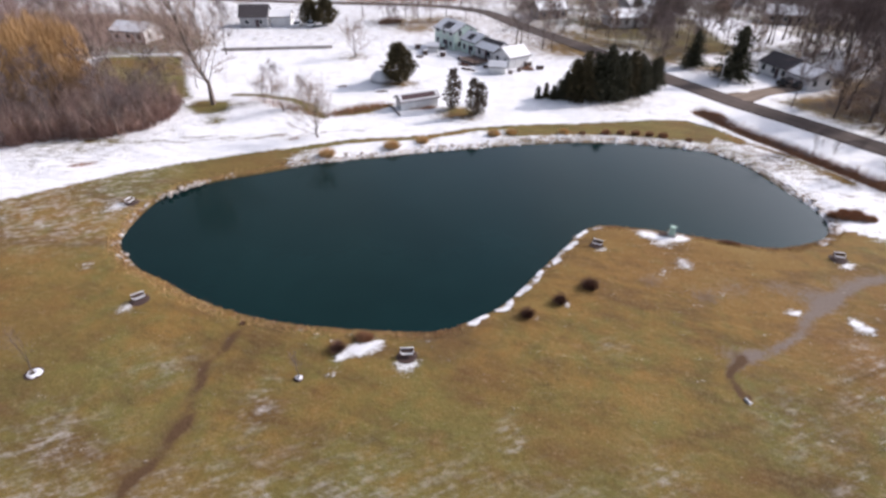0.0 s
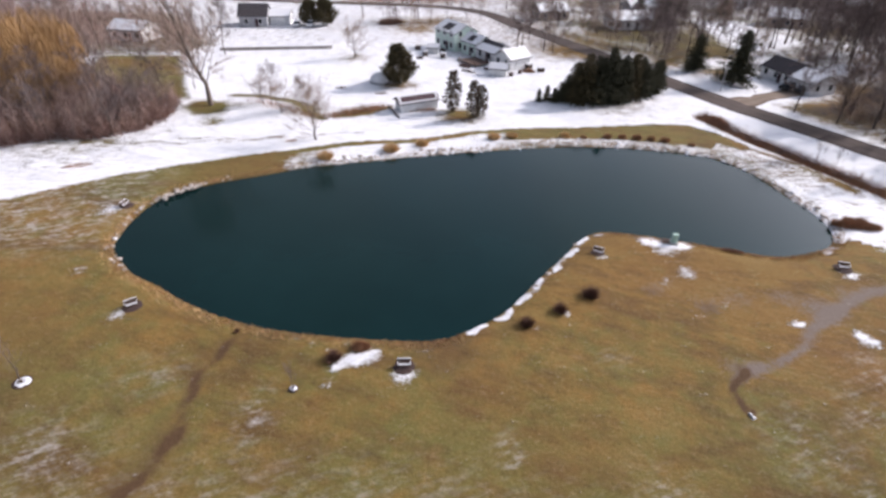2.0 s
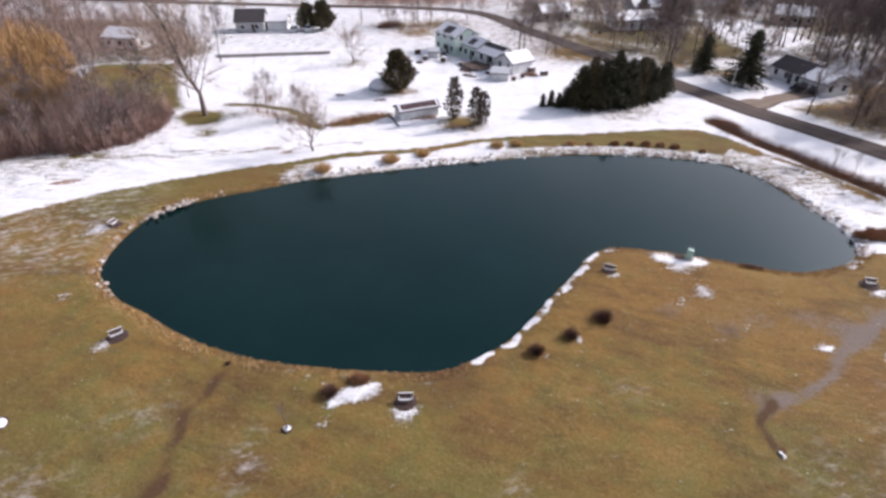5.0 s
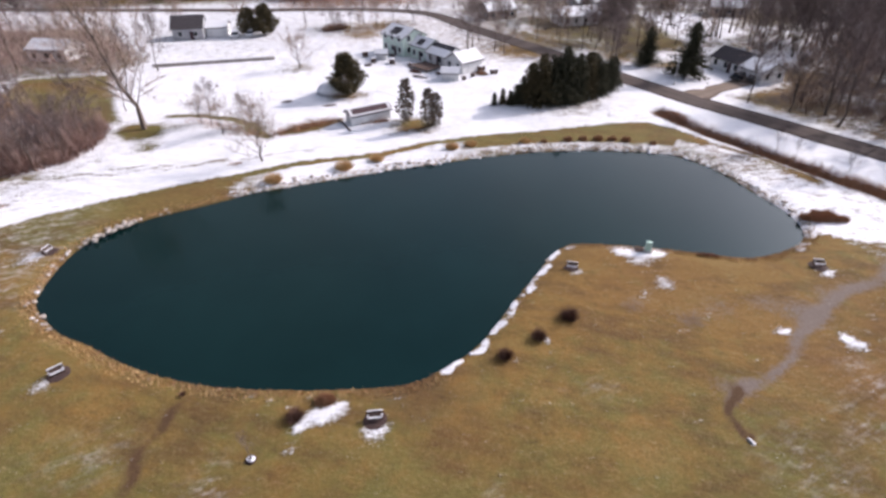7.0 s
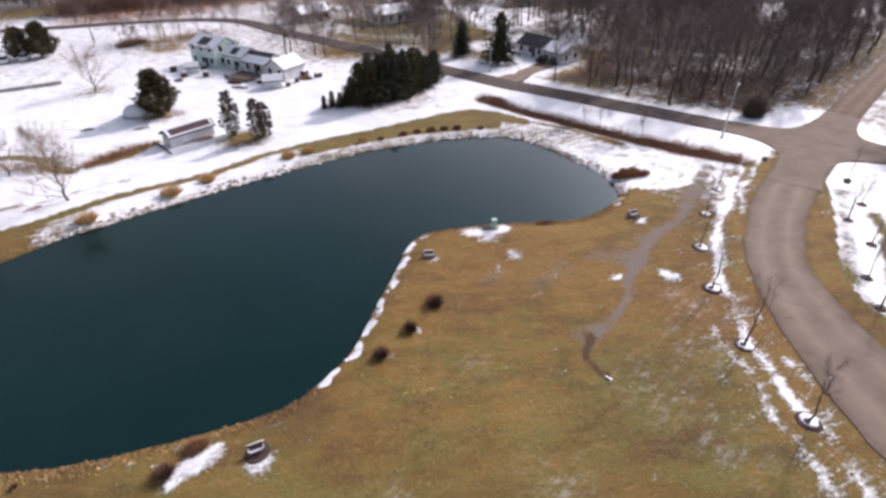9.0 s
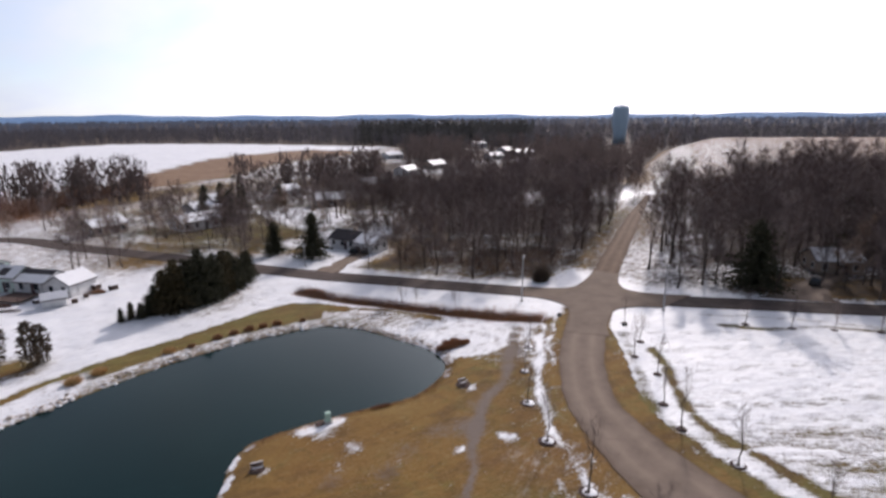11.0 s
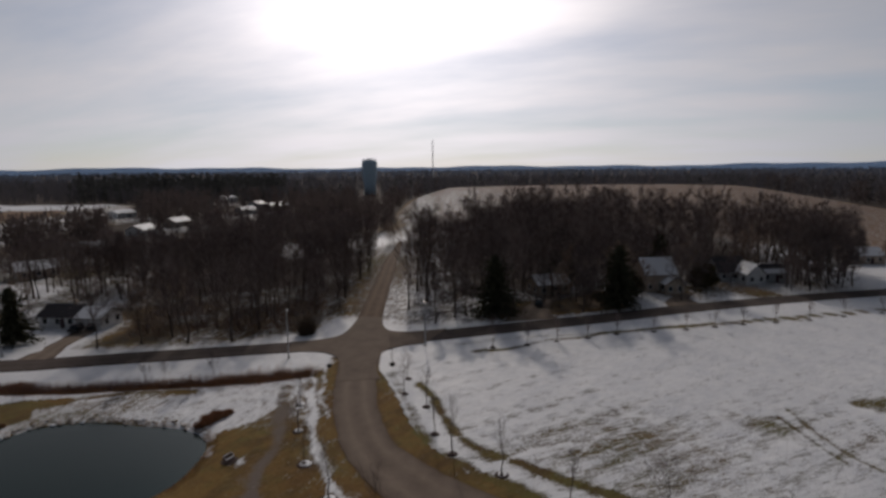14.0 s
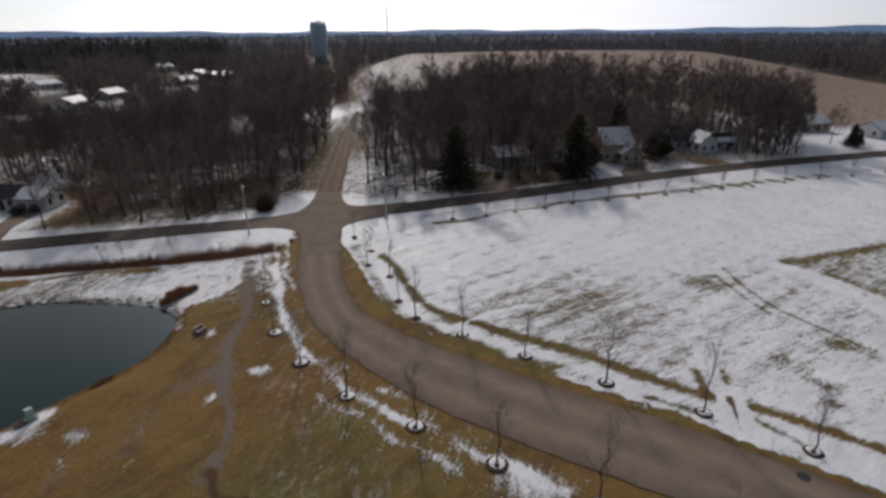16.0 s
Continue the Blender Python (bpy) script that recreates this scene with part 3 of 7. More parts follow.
    for line, w, k in (([(83, -25.5), (79.7, -28.8), (75, -31.9), (70, -35.5), (60, -43)], 1.1, 0.6),
                       ([(55.2, -11.3), (50.1, -11.9), (45.7, -12.2), (41.4, -12.4)], 0.5, 1.6), ([(48.6, -13.3), (44.2, -13.8), (40.6, -14.1)], 0.5, 1.6),
                       ([(47.4, -12.8), (42.6, -13.2)], 0.34, -1.2), ([(50.8, -10.4), (47, -11)], 0.5, -0.9), ([(51.6, -13), (49, -12.8)], 0.5, -0.8), ([(45.2, -5.4), (43.9, -10.9)], 0.6, -1.0), ([(44.2, -14.6), (42.4, -17.6)], 0.6, -1.1),
                       ([(50.6, 16.9), (54, 14.4), (57.4, 11.7), (60.1, 8.5)], 0.3, 0.55), ([(53.8, 9.6), (57.4, 5)], 0.3, 0.5), ([(53, 16.6), (58.6, 12.2)], 0.3, -0.4), ([(55, 11.5), (58.6, 7.4)], 0.3, -0.4)):
        snow += east * k * np.exp(-(line_distance(Q, line) / w) ** 2)
    for line in ([(79.5, -17.4), (72, -19.7), (67.5, -22), (61, -28.5)], [(76.5, -16), (70.4, -18.4), (66, -20.7)]):
        snow -= east * 0.45 * np.exp(-(line_distance(Q, line) / 0.28) ** 2)
    for px, py, rx, ry, k in ((73.6, -14, 2.6, 3.2, 0.55), (60.4, -27, 1.6, 2.6, 0.55), (52, -22, 0.9, 1.5, 0.6), (49, -22.2, 1, 1.1, 0.55), (65, 1, 6, 7, 0.16), (55.5, -20, 2, 2, 0.35), (60, 10, 4, 4, 0.12)):
        snow -= k * east * np.exp(-((x - px) / rx) ** 2 - ((y - py) / ry) ** 2)
    snow -= east * 0.6 * np.exp(-(line_distance(Q, [(89, 33), (97, 23), (105, 9), (119, -13), (140, -43)]) / 0.8) ** 2)
    # patchy snow on the grass verge along the drive's far side
    by_drive = (park < 0.5) & (paved > 0.25) & (line_distance(Q, DRIVE_E) < 5.5) & (line_distance(Q, DRIVE_E) < line_distance(Q, DRIVE_W))
    snow += 0.22 * by_drive * (0.75 + 0.35 * np.sin(x * 0.7 + y * 0.9))
    # the stony strip at the water and the banks
    north_bank = (sd > 0) & (x > -24) & ((y > 64) | ((x > 40) & (y > 55)))
    snow = np.where(north_bank & (sd < 3.4), np.maximum(snow, 0.62 * step_up(3.4 - sd, 0, 1)), snow)
    ebank = signed(Q, [(43, 79), (45, 77.5), (50.7, 70.8), (56, 64), (62.2, 54.5), (63.3, 49.6), (58.7, 47.4), (51, 48), (47, 50.4), (47.5, 55), (47.4, 62), (45, 71), (41, 76)])
    snow = np.where(ebank < 0, 0.92 - 0.30 * step_up(y, 58, 70), snow)
    snow -= 0.75 * np.exp(-(line_distance(Q, [(42.5, 83), (46.3, 78.5), (51.4, 72), (54.6, 66.4), (55.6, 63)]) / 1.0) ** 2)
    mixed = step_up(-signed(Q, [(46.5, 50.5), (50, 46), (54, 41.5), (60, 43), (67, 47.5), (74, 51.5), (67, 52), (61, 49.2), (55, 48)]), -1.2, 1.2)
    snow = np.maximum(snow, 0.30 * mixed)
    edge = (x > 0.5) & (x < 18.5) & (y > 30) & (y < 51.5) & (x + y > 33)
    snow += 3.2 * edge * np.exp(-((sd - 0.32 - 0.2 * np.sin(x * 0.8 + y)) / 0.34) ** 2) * (0.42 + 0.6 * np.sin(x * 1.9 + y * 2.3) * np.sin(y * 1.1 + x * 0.4))
    edge_e = (x > 42.5) & (x < 49) & (y > 45.5) & (y < 53)
    snow += 2.2 * edge_e * np.exp(-((sd - 0.55) / 0.5) ** 2) * (0.45 + 0.6 * np.sin(x * 1.3 + y * 1.9) * np.sin(y * 1.1))
    W0 = Q + np.stack([0.3 * np.sin(y * 0.9), 0.3 * np.sin(x * 0.8)], 1)
    # loose patches in the grass
    for px, py, r, k in ((24.8, 47.6, 1.7, 1.0), (23, 49, 1.0, 1.0), (27, 48.2, 1.0, 0.9), (25.3, 42.4, 1.2, 0.6), (73.4, 51.2, 1.5, 0.9), (71, 50.8, 1.2, 0.6), (38.1, 33.1, 0.7, 1.1), (39, 32.4, 0.5, 0.9),
                         (33.3, 34.6, 0.8, 0.8), (-8.6, 28.2, 0.8, 0.95), (-6.3, 29.1, 0.75, 1.0), (-7.4, 28.5, 0.7, 0.8), (-9.4, 27.4, 0.5, 0.8), (-10.4, 29.3, 0.35, 0.8), (-9.0, 30.4, 0.3, 0.6), (-12.0, 30.6, 0.35, 0.8), (-13.6, 31, 0.35, 0.6), (-6.0, 27.4, 0.4, 0.4), (-3.6, 26.8, 1.0, 0.85),
                         (-31, 33.5, 0.8, 0.9), (-42.2, 52.6, 1.4, 0.8), (-39, 40, 0.9, 0.55), (43, 42.8, 0.9, 0.9), (16.9, 45.1, 0.7, 0.7), (8.2, 33, 0.35, 0.8), (11.5, 35.2, 0.4, 0.9),
                         (-9.8, 25.5, 0.4, 0.9), (22.6, 40.8, 0.8, 0.5), (27.4, 37.6, 0.7, 0.45), (24, 35.6, 0.6, 0.4), (31, 3.8, 1.8, 0.6)):
        snow += 0.92 * k * np.exp(-((x - px) ** 2 + (y - py) ** 2) / (1.15 * r) ** 2)
    dust = (park < 0) * step_up(22 - y, 0, 10) * step_up(14 - x, 0, 18) * (0.5 + 0.5 * step_up(17 - y, 0, 7))
    dust = np.maximum(dust, 0.85 * (park < 0) * step_up(-36 - x, 0, 8) * step_up(y, 40, 47))
    for px, py, rx, ry, k in ((-14.6, 22.4, 1.3, 2.2, 0.9), (4.7, 19.5, 0.9, 1.7, 0.8), (8, 12, 3, 4, 0.6), (15, 17, 2.2, 2, 0.45), (27, 21, 3, 4, 0.4), (36.5, 28.6, 1.6, 2.6, 0.7), (33, 24, 1.6, 3, 0.6),
                              (-29, 18, 4, 3, 0.7), (-24, 26, 3, 2, 0.4), (14, 29.5, 2, 1, 0.35), (-38, 47, 2, 1.5, 0.8), (28, 16, 2, 3, 0.6)):
        dust = np.maximum(dust, k * np.exp(-((x - px) / rx) ** 2 - ((y - py) / ry) ** 2) * (park < 0))
    for line in ([(72, 50.2), (66, 47.2), (60.5, 43.6), (55.5, 39.6)], [(70, 51.4), (63.5, 47.6), (58.6, 44)], [(66.5, 51), (61, 48), (56.5, 45.2)]):
        snow += 0.55 * np.exp(-(line_distance(W0, line) / 0.34) ** 2) * (paved > 0.3) * (0.75 + 0.45 * np.sin(x * 1.3 + y * 0.6))
    verge = spline([(61, 46), (58, 43.4), (50.4, 38), (44.5, 32.2), (41.9, 29), (40, 25.7), (38.7, 23.6), (37.2, 20.6), (36.1, 17.8), (35, 12.5), (33.4, 8.5), (31.6, 1)], 1.0)
    snow += 0.95 * np.exp(-(line_distance(W0, verge) / 0.55) ** 2) * (paved > 0.2) * (0.62 + 0.45 * np.sin(y * 0.62 + 0.9) * np.sin(x * 0.5))
    for line, k in (([(36.2, 24.6), (34.9, 20.7), (33.1, 16), (32.2, 13), (31, 9)], 0.5), ([(38.7, 19.4), (38.4, 16.8)], 0.55), ([(41.5, 24.8), (40.4, 22.6)], 0.3)):
        snow += k * np.exp(-(line_distance(W0, line) / 0.5) ** 2) * (0.75 + 0.35 * np.sin(y * 1.3))
    snow += 0.25 * (park < 0) * np.exp(-(line_distance(Q, verge) / 5.0) ** 2) * (sd > 2)
    verge_e = spline([(72, 38.5), (64, 32), (56, 24.5), (52.5, 18), (49.5, 9), (47.5, 0)], 1.0)
    snow -= 0.35 * np.exp(-(line_distance(Q, verge_e) / 1.2) ** 2) * east
    bare = spline([(60.4, 32), (55.7, 27.6), (52.4, 22.7), (50.5, 17.8), (48.4, 12.7), (46.7, 7.5), (45, 3), (43.6, -0.6), (42.4, -5), (41, -11), (39.6, -17)], 1.0)
    snow -= (0.55 + 0.5 * step_up(y, -6, 6)) * np.exp(-(line_distance(W0, bare) / (0.55 + 0.6 * step_up(y, -8, 4))) ** 2)
    snow -= 0.75 * np.exp(-(ditch / 1.3) ** 2)
    corridor = step_up(-signed(Q, lane_poly), -9, -2) * step_up(x, 93, 102)
    mid_lane = line_distance(Q, LANE_L) - line_distance(Q, LANE_R)
    snow = snow * (1 - 0.8 * corridor) + 0.8 * corridor * (0.12 + 0.43 * step_up(mid_lane, -2, 4) * step_up(x, 150, 118) + 0.3 * step_up(x, 165, 185))
    litter = np.maximum(litter, 0.5 * corridor)
    # front strip: leaf litter, deepened to stand for the trees' shade
    front = step_up(-signed(Q, [(64, 97.5), (71, 82), (76.5, 73.5), (80.5, 68.5), (85, 67), (93, 68), (104, 72), (120, 92), (96, 116), (80, 104)]), -4.5, 3.5)
    snow = snow * (1 - front) + front * (0.16 + 0.36 * drift)
    litter = litter * (1 - front) + 0.58 * front
    # gardens and trees north of the crossing
    yards = step_up(-signed(Q, [(40, 128), (60, 122), (80, 118), (92, 122), (118, 150), (170, 206), (150, 232), (60, 226), (12, 204), (26, 178)]), -5, 5)
    snow = snow * (1 - yards) + yards * (0.80 + 0.5 * drift)
    litter = np.maximum(litter, 0.56 * yards * (1 - 0.5 * drift))
    for line, wide, k in BARE_STRIPS:
        snow -= k * np.exp(-(line_distance(Q + np.stack([0.4 * np.sin(y * 0.8), 0.4 * np.sin(x * 0.7)], 1), line) / wide) ** 2)
    # dead grass under the trees of the roadside gardens, and the furrow beside the road
    garden = step_up(-signed(Q, [(102, 37), (112, 23), (121.5, 10), (126, 4.5), (140, 8), (146, 14), (128, 22), (118, 36)]), -1.5, 3)
    snow = snow * (1 - garden) + garden * (0.12 + 0.42 * drift)
    litter = np.maximum(litter, 0.6 * garden)
    furrow = line_distance(Q + np.stack([0.5 * np.sin(y * 0.6), 0.4 * np.sin(x * 0.5)], 1), [(86, 28.7), (92, 22.5), (98, 16), (104, 9.5), (110, 1.5), (117, -8), (125, -21), (135, -36), (147, -53), (156, -66)])
    snow -= (0.75 + 0.25 * np.sin(x * 0.45)) * np.exp(-(furrow / 0.8) ** 2)
    yard_snow = step_up(-signed(Q, SNOW_YARD), -3, 3)
    glade = np.max([step_up(-signed(Q, g), -4, 3) for g in GLADES], axis=0)
    snow = np.maximum(snow, glade * (0.72 + 0.3 * drift))
    # bare lawns between the houses
    rough = step_up(-signed(Q, [(-170, 95), (-92, 108), (-86, 124), (-66, 129), (-62, 137), (-90, 175), (-170, 180)]), -3, 3)
    snow -= 0.55 * rough
    litter = np.maximum(litter, 0.5 * rough)
    snow -= 0.30 * step_up(y, 104, 150) * step_up(x, -10, 40) * (1 - woods)
    snow -= 0.25 * step_up(y, 112, 150) * (1 - woods)
    snow = np.maximum(snow, 0.95 * yard_snow)
    lawn = signed(Q, [(-84, 124), (-66, 126), (-51, 95), (-60, 93), (-80, 108)])
    snow -= 0.95 * step_up(-lawn, -1.5, 1.5)
    for px, py, r, k in ((1, 89, 4.2, 1.0), (-11.6, 106.5, 4, 0.8), (30, 99.5, 9, 0.6), (-24.3, 127.2, 4, 0.5), (-27, 90, 5, 0.5), (-44.6, 89.4, 3.2, 0.9), (-41.6, 83.4, 2.2, 0.7), (-48, 92, 3, 0.5), (-39, 92.5, 2.5, 0.4), (-17, 90.5, 3.5, 0.6),
                         (-5, 172, 8, 0.5), (-11.6, 160, 5, 0.5), (-18, 170, 7, 0.4), (68, 142, 5, 0.7), (115, 172, 8, 0.5), (60, 121, 5, 0.6), (52, 130, 7, 0.5), (30, 138, 8, 0.5), (73, 96, 8, 0.45), (-45, 91, 3, 0.8),
                         (60, 155, 20, 0.4), (150, -6, 12, 0.7), (-60, 76, 12, 0.5), (170, -40, 12, 0.6), (118, 24, 9, 0.6), (128, 10, 8, 0.5), (160, -20, 9, 0.5), (167, -12.5, 5, 0.7), (80, 116, 8, 0.6), (84, 109, 6, 0.6), (152, -26.5, 5, 0.8)):
        snow -= k * np.exp(-((x - px) ** 2 + (y - py) ** 2) / r ** 2)
    snow -= 0.75 * np.exp(-(line_distance(Q, [(-120, 224), (0, 244), (110, 272)]) / 11) ** 2)
    hf = signed(Q, HILL_FIELD)
    field = step_up(-hf, -6, 6)
    snow = snow * (1 - field) + field * (0.34 + 0.25 * np.exp(-((x - 300) / 90) ** 2 - ((y - 140) / 60) ** 2))
    cl = step_up(-signed(Q, CLEARING), -4, 4)
    snow = np.maximum(snow, cl * 0.62)
    field *= 1 - cl
    sf = step_up(-signed(Q, SNOW_FIELD), -5, 5)
    far = step_up(np.hypot(x, y), 230, 330)
    sf = np.maximum(sf, 0.62 * step_up(-signed(Q, OPEN_LAND), -5, 5))
    litter = np.maximum(litter, far * (1 - np.maximum(np.maximum(field, cl), sf)) * 0.8)
    for hx, hy in ((192, 240), (226, 254), (304, 274), (334, 272), (250, 330), (398, 380)):
        cl = np.maximum(cl, np.exp(-((x - hx * 0.94) ** 2 + (y - hy * 0.94) ** 2) / 24 ** 2))
    snow = np.where(far > 0, snow * (1 - far) + far * np.maximum(np.maximum(sf, cl * 0.62), np.where(field > 0.5, snow, -0.5)), snow)
    stubble = signed(Q, [(55, 284), (104, 296), (123, 310), (152, 340), (212, 376), (248, 386), (269, 418), (246, 443), (187, 431), (146, 410), (92, 352), (55, 310)])
    field = np.maximum(field, step_up(-stubble, -4, 4) * 0.9)
    snow -= 0.95 * step_up(-stubble, -4, 4)
    green = 0.25 + (np.clip(0.92 - (y - 16) / 34, 0, 1.0) - 0.25) * step_up(40 - x, 0, 18)
    green = np.maximum(green, 0.95 * east)
    green += 0.55 * step_up(-lawn, -2, 2) + 0.5 * step_up(y, 78, 84) * step_up(y, 104, 94) + 0.35 * step_up(-x, 24, 40) + 0.55 * step_up(-x, 4, 30) * step_up(y, 52, 62)
    green -= 0.25 * np.exp(-((x - 24) ** 2 + (y - 42) ** 2) / 13 ** 2)
    green += 0.75 * yards
    dirt = np.zeros(len(Q))
    W = Q + np.stack([0.45 * np.sin(y * 0.55) + 0.25 * np.sin(y * 1.7 + 1), 0.3 * np.sin(x * 0.7)], 1)
    for line, w, k in (([(-19.2, 31), (-19.8, 27.5), (-20.1, 23), (-20.3, 18.3), (-21.2, 13), (-22.5, 7)], 0.42, 0.85),
                       ([(-19.5, 31), (-20.3, 22), (-21.5, 12), (-23, 5)], 1.7, 0.38),
                       ([(-20.8, 20), (-22.4, 13), (-24.6, 6)], 1.9, 0.34), ([(-44, 29), (-36, 31), (-28, 34)], 1.0, 0.3), ([(-60, 26), (-46, 30)], 1.8, 0.25),
                       ([(-75, 43), (-50.8, 43.7), (-44.5, 43.9), (-38.6, 44.4)], 0.7, 0.6),
                       ([(-60, 33), (-45, 37), (-33, 36.5)], 1.4, 0.25),
                       ([(25.2, 28), (24.1, 26.4), (23.7, 24.6), (23.9, 23.6)], 0.34, 1.9), ([(25.4, 28.4), (24.3, 26.8)], 0.6, 0.7), ([(25, 28.6), (23, 30.8), (20.8, 33.2)], 0.3, 0.6)):
        dirt += k * np.exp(-(line_distance(W, line) / w) ** 2) * (0.85 + 0.25 * np.sin(x * 0.9 + y * 1.3))
    for px, py, r, k in ((-17.1, 27.4, 0.9, 0.55), (25.4, 36.7, 1.2, 0.55), (20.6, 39.2, 1.0, 0.35), (-12.5, 25.6, 1.4, 0.45), (0, 30.4, 3.0, 0.3),
                         (-2, 29.6, 3.5, 0.3), (3, 29, 4.5, 0.22)):
        dirt += k * np.exp(-((x - px) ** 2 + (y - py) ** 2) / r ** 2)
    dirt += 0.45 * np.exp(-(np.maximum(sd, 0) / 0.7) ** 2) * (sd < 4) * (1 - 0.8 * edge)
    dirt += 0.4 * np.exp(-(ditch / 1.1) ** 2) + 0.5 * np.exp(-(np.maximum(paved, 0) / 0.5) ** 2) * (paved > -2) * (park < 1)
    track = line_distance(Q, TRACK)
    gravel = (0.84 + 0.14 * np.sin(y * 1.1 + x * 0.6)) * np.exp(-(line_distance(W, TRACK) / (0.6 + 0.7 * step_up(y, 36, 46))) ** 2)
    for px, py, r, k in ((36.5, 37, 2.2, 0.75), (33.4, 38.8, 1.5, 0.5), (40.5, 39.4, 1.6, 0.55), (25.4, 36.9, 1.7, 0.5), (21, 39.5, 1.4, 0.5), (29, 38.4, 2.0, 0.42), (23.3, 41.5, 1.0, 0.35), (26.5, 28.8, 0.8, 0.5),
                         (55, 45.6, 1.8, 0.4), (24.4, 29, 1.2, 0.5)):
        gravel += k * np.exp(-((x - px) ** 2 + (y - py) ** 2) / r ** 2)
    snow -= 0.5 * np.exp(-(track / 0.9) ** 4)
    gravel += 0.5 * np.exp(-(np.maximum(np.abs(signed(Q, lane_poly)), 0) / 1.2) ** 2) * (x > 90)
    nx, ny = len(gx), len(gy)
    me = bpy.data.meshes.new("ground")
    i = np.arange(nx * ny).reshape(ny, nx)
    quads = np.stack([i[:-1, :-1], i[:-1, 1:], i[1:, 1:], i[1:, :-1]], -1).reshape(-1, 4)
    me.vertices.add(nx * ny)
    me.vertices.foreach_set("co", np.stack([x, y, z], 1).ravel())
    me.loops.add(quads.size)
    me.loops.foreach_set("vertex_index", quads.ravel())
    me.polygons.add(len(quads))
    me.polygons.foreach_set("loop_start", np.arange(0, quads.size, 4))
    me.polygons.foreach_set("use_smooth", np.ones(len(quads), bool))
    me.update(calc_edges=True)
    # snow reaches down to the rocks along the middle of the north bank; the grass there is olive
    bank_north = step_up(y, 52, 58) * step_up(sd, 14, 10) * (x < 46) * (park < 0.5)
    snow = np.maximum(snow, 0.95 * bank_north * step_up(x, -30, -16) * step_up(x, 13, 5) * step_up(-park, 0.8, 1.9) * (sd > 0.2))
    green = green + 0.55 * bank_north
    for key, val in (("snow", snow), ("green", green), ("dirt", dirt), ("gravel", gravel), ("litter", litter), ("field", field), ("east", east.astype(float)), ("dust", dust)):
        me.attributes.new(key, "FLOAT", "POINT").data.foreach_set("value", np.clip(val, -0.5, 1.6).astype(np.float32))
    me.materials.append(M_GROUND)
    tagged(new("ground", me), "brown winter grass with patches of melting snow", "ground", kind="structure")


build_ground()


def build_water():
    c = POND.mean(0)
    grow = [(p + (p - c) / np.linalg.norm(p - c) * 1.2) for p in POND[::2]]
    bm = bmesh.new()
    vs = [bm.verts.new((p[0], p[1], WATER_Z)) for p in grow]
    bm.faces.new(vs)
    bmesh.ops.triangulate(bm, faces=bm.faces[:])
    me = bpy.data.meshes.new("water")
    bm.to_mesh(me)
    bm.free()
    me.materials.append(M_WATER)
    tagged(new("water", me), "still dark teal pond water reflecting the sky", "pond", kind="structure")


build_water()


def resample(pts, n):
    P = spline(pts, 0.8)
    s = np.concatenate([[0], np.cumsum(np.linalg.norm(np.diff(P, axis=0), axis=1))])
    u = np.linspace(0, s[-1], n)
    return np.stack([np.interp(u, s, P[:, 0]), np.interp(u, s, P[:, 1])], 1)


def ribbon(name, left, right, z, material, label, category, edge=0.0):
    """A paved strip with a slight crown, a worn edge and a thickness."""
    rng = np.random.default_rng(len(left))
    at = (0, 0.002, 0.07, 0.17, 0.29, 0.40, 0.5, 0.60, 0.71, 0.83, 0.93, 0.998, 1)
    g, rows, n = Geo(), len(at), len(left)
    verts, faces = [], []
    for a, b in zip(left, right):
        e0, e1 = rng.uniform(-edge, edge), rng.uniform(-edge, edge)
        w = b - a
        w = w / max(np.linalg.norm(w), 1e-6)
        a, b = a - w * e0, b + w * e1
        for j in range(rows):
            t = at[j]
            p = a + (b - a) * t
            h = ground_z(p[0], p[1]) + z + 0.05 * (1 - (2 * t - 1) ** 2)
            verts.append((p[0], p[1], h - (0.12 if j in (0, rows - 1) else 0)))
    for i in range(n - 1):
        for j in range(rows - 1):
            a = i * rows + j
            faces.append((a, a + 1, a + rows + 1, a + rows))
    g.add(verts, faces)
    me = g.mesh(name, material)
    # wheel tracks rub the paving pale, the edges stay dark
    wear = [math.exp(-((abs(2 * t - 1) - 0.42) / 0.2) ** 2) - math.exp(-((1 - abs(2 * t - 1)) / 0.13) ** 2) for t in at] * n
    me.attributes.new("wear", "FLOAT", "POINT").data.foreach_set("value", wear)
    bm = bmesh.new()
    bm.from_mesh(me)
    bmesh.ops.recalc_face_normals(bm, faces=bm.faces[:])
    if sum(f.normal.z for f in bm.faces) < 0:
        bmesh.ops.reverse_faces(bm, faces=bm.faces[:])
    bm.to_mesh(me)
    bm.free()
    return tagged(new(name, me), label, category, kind="structure")


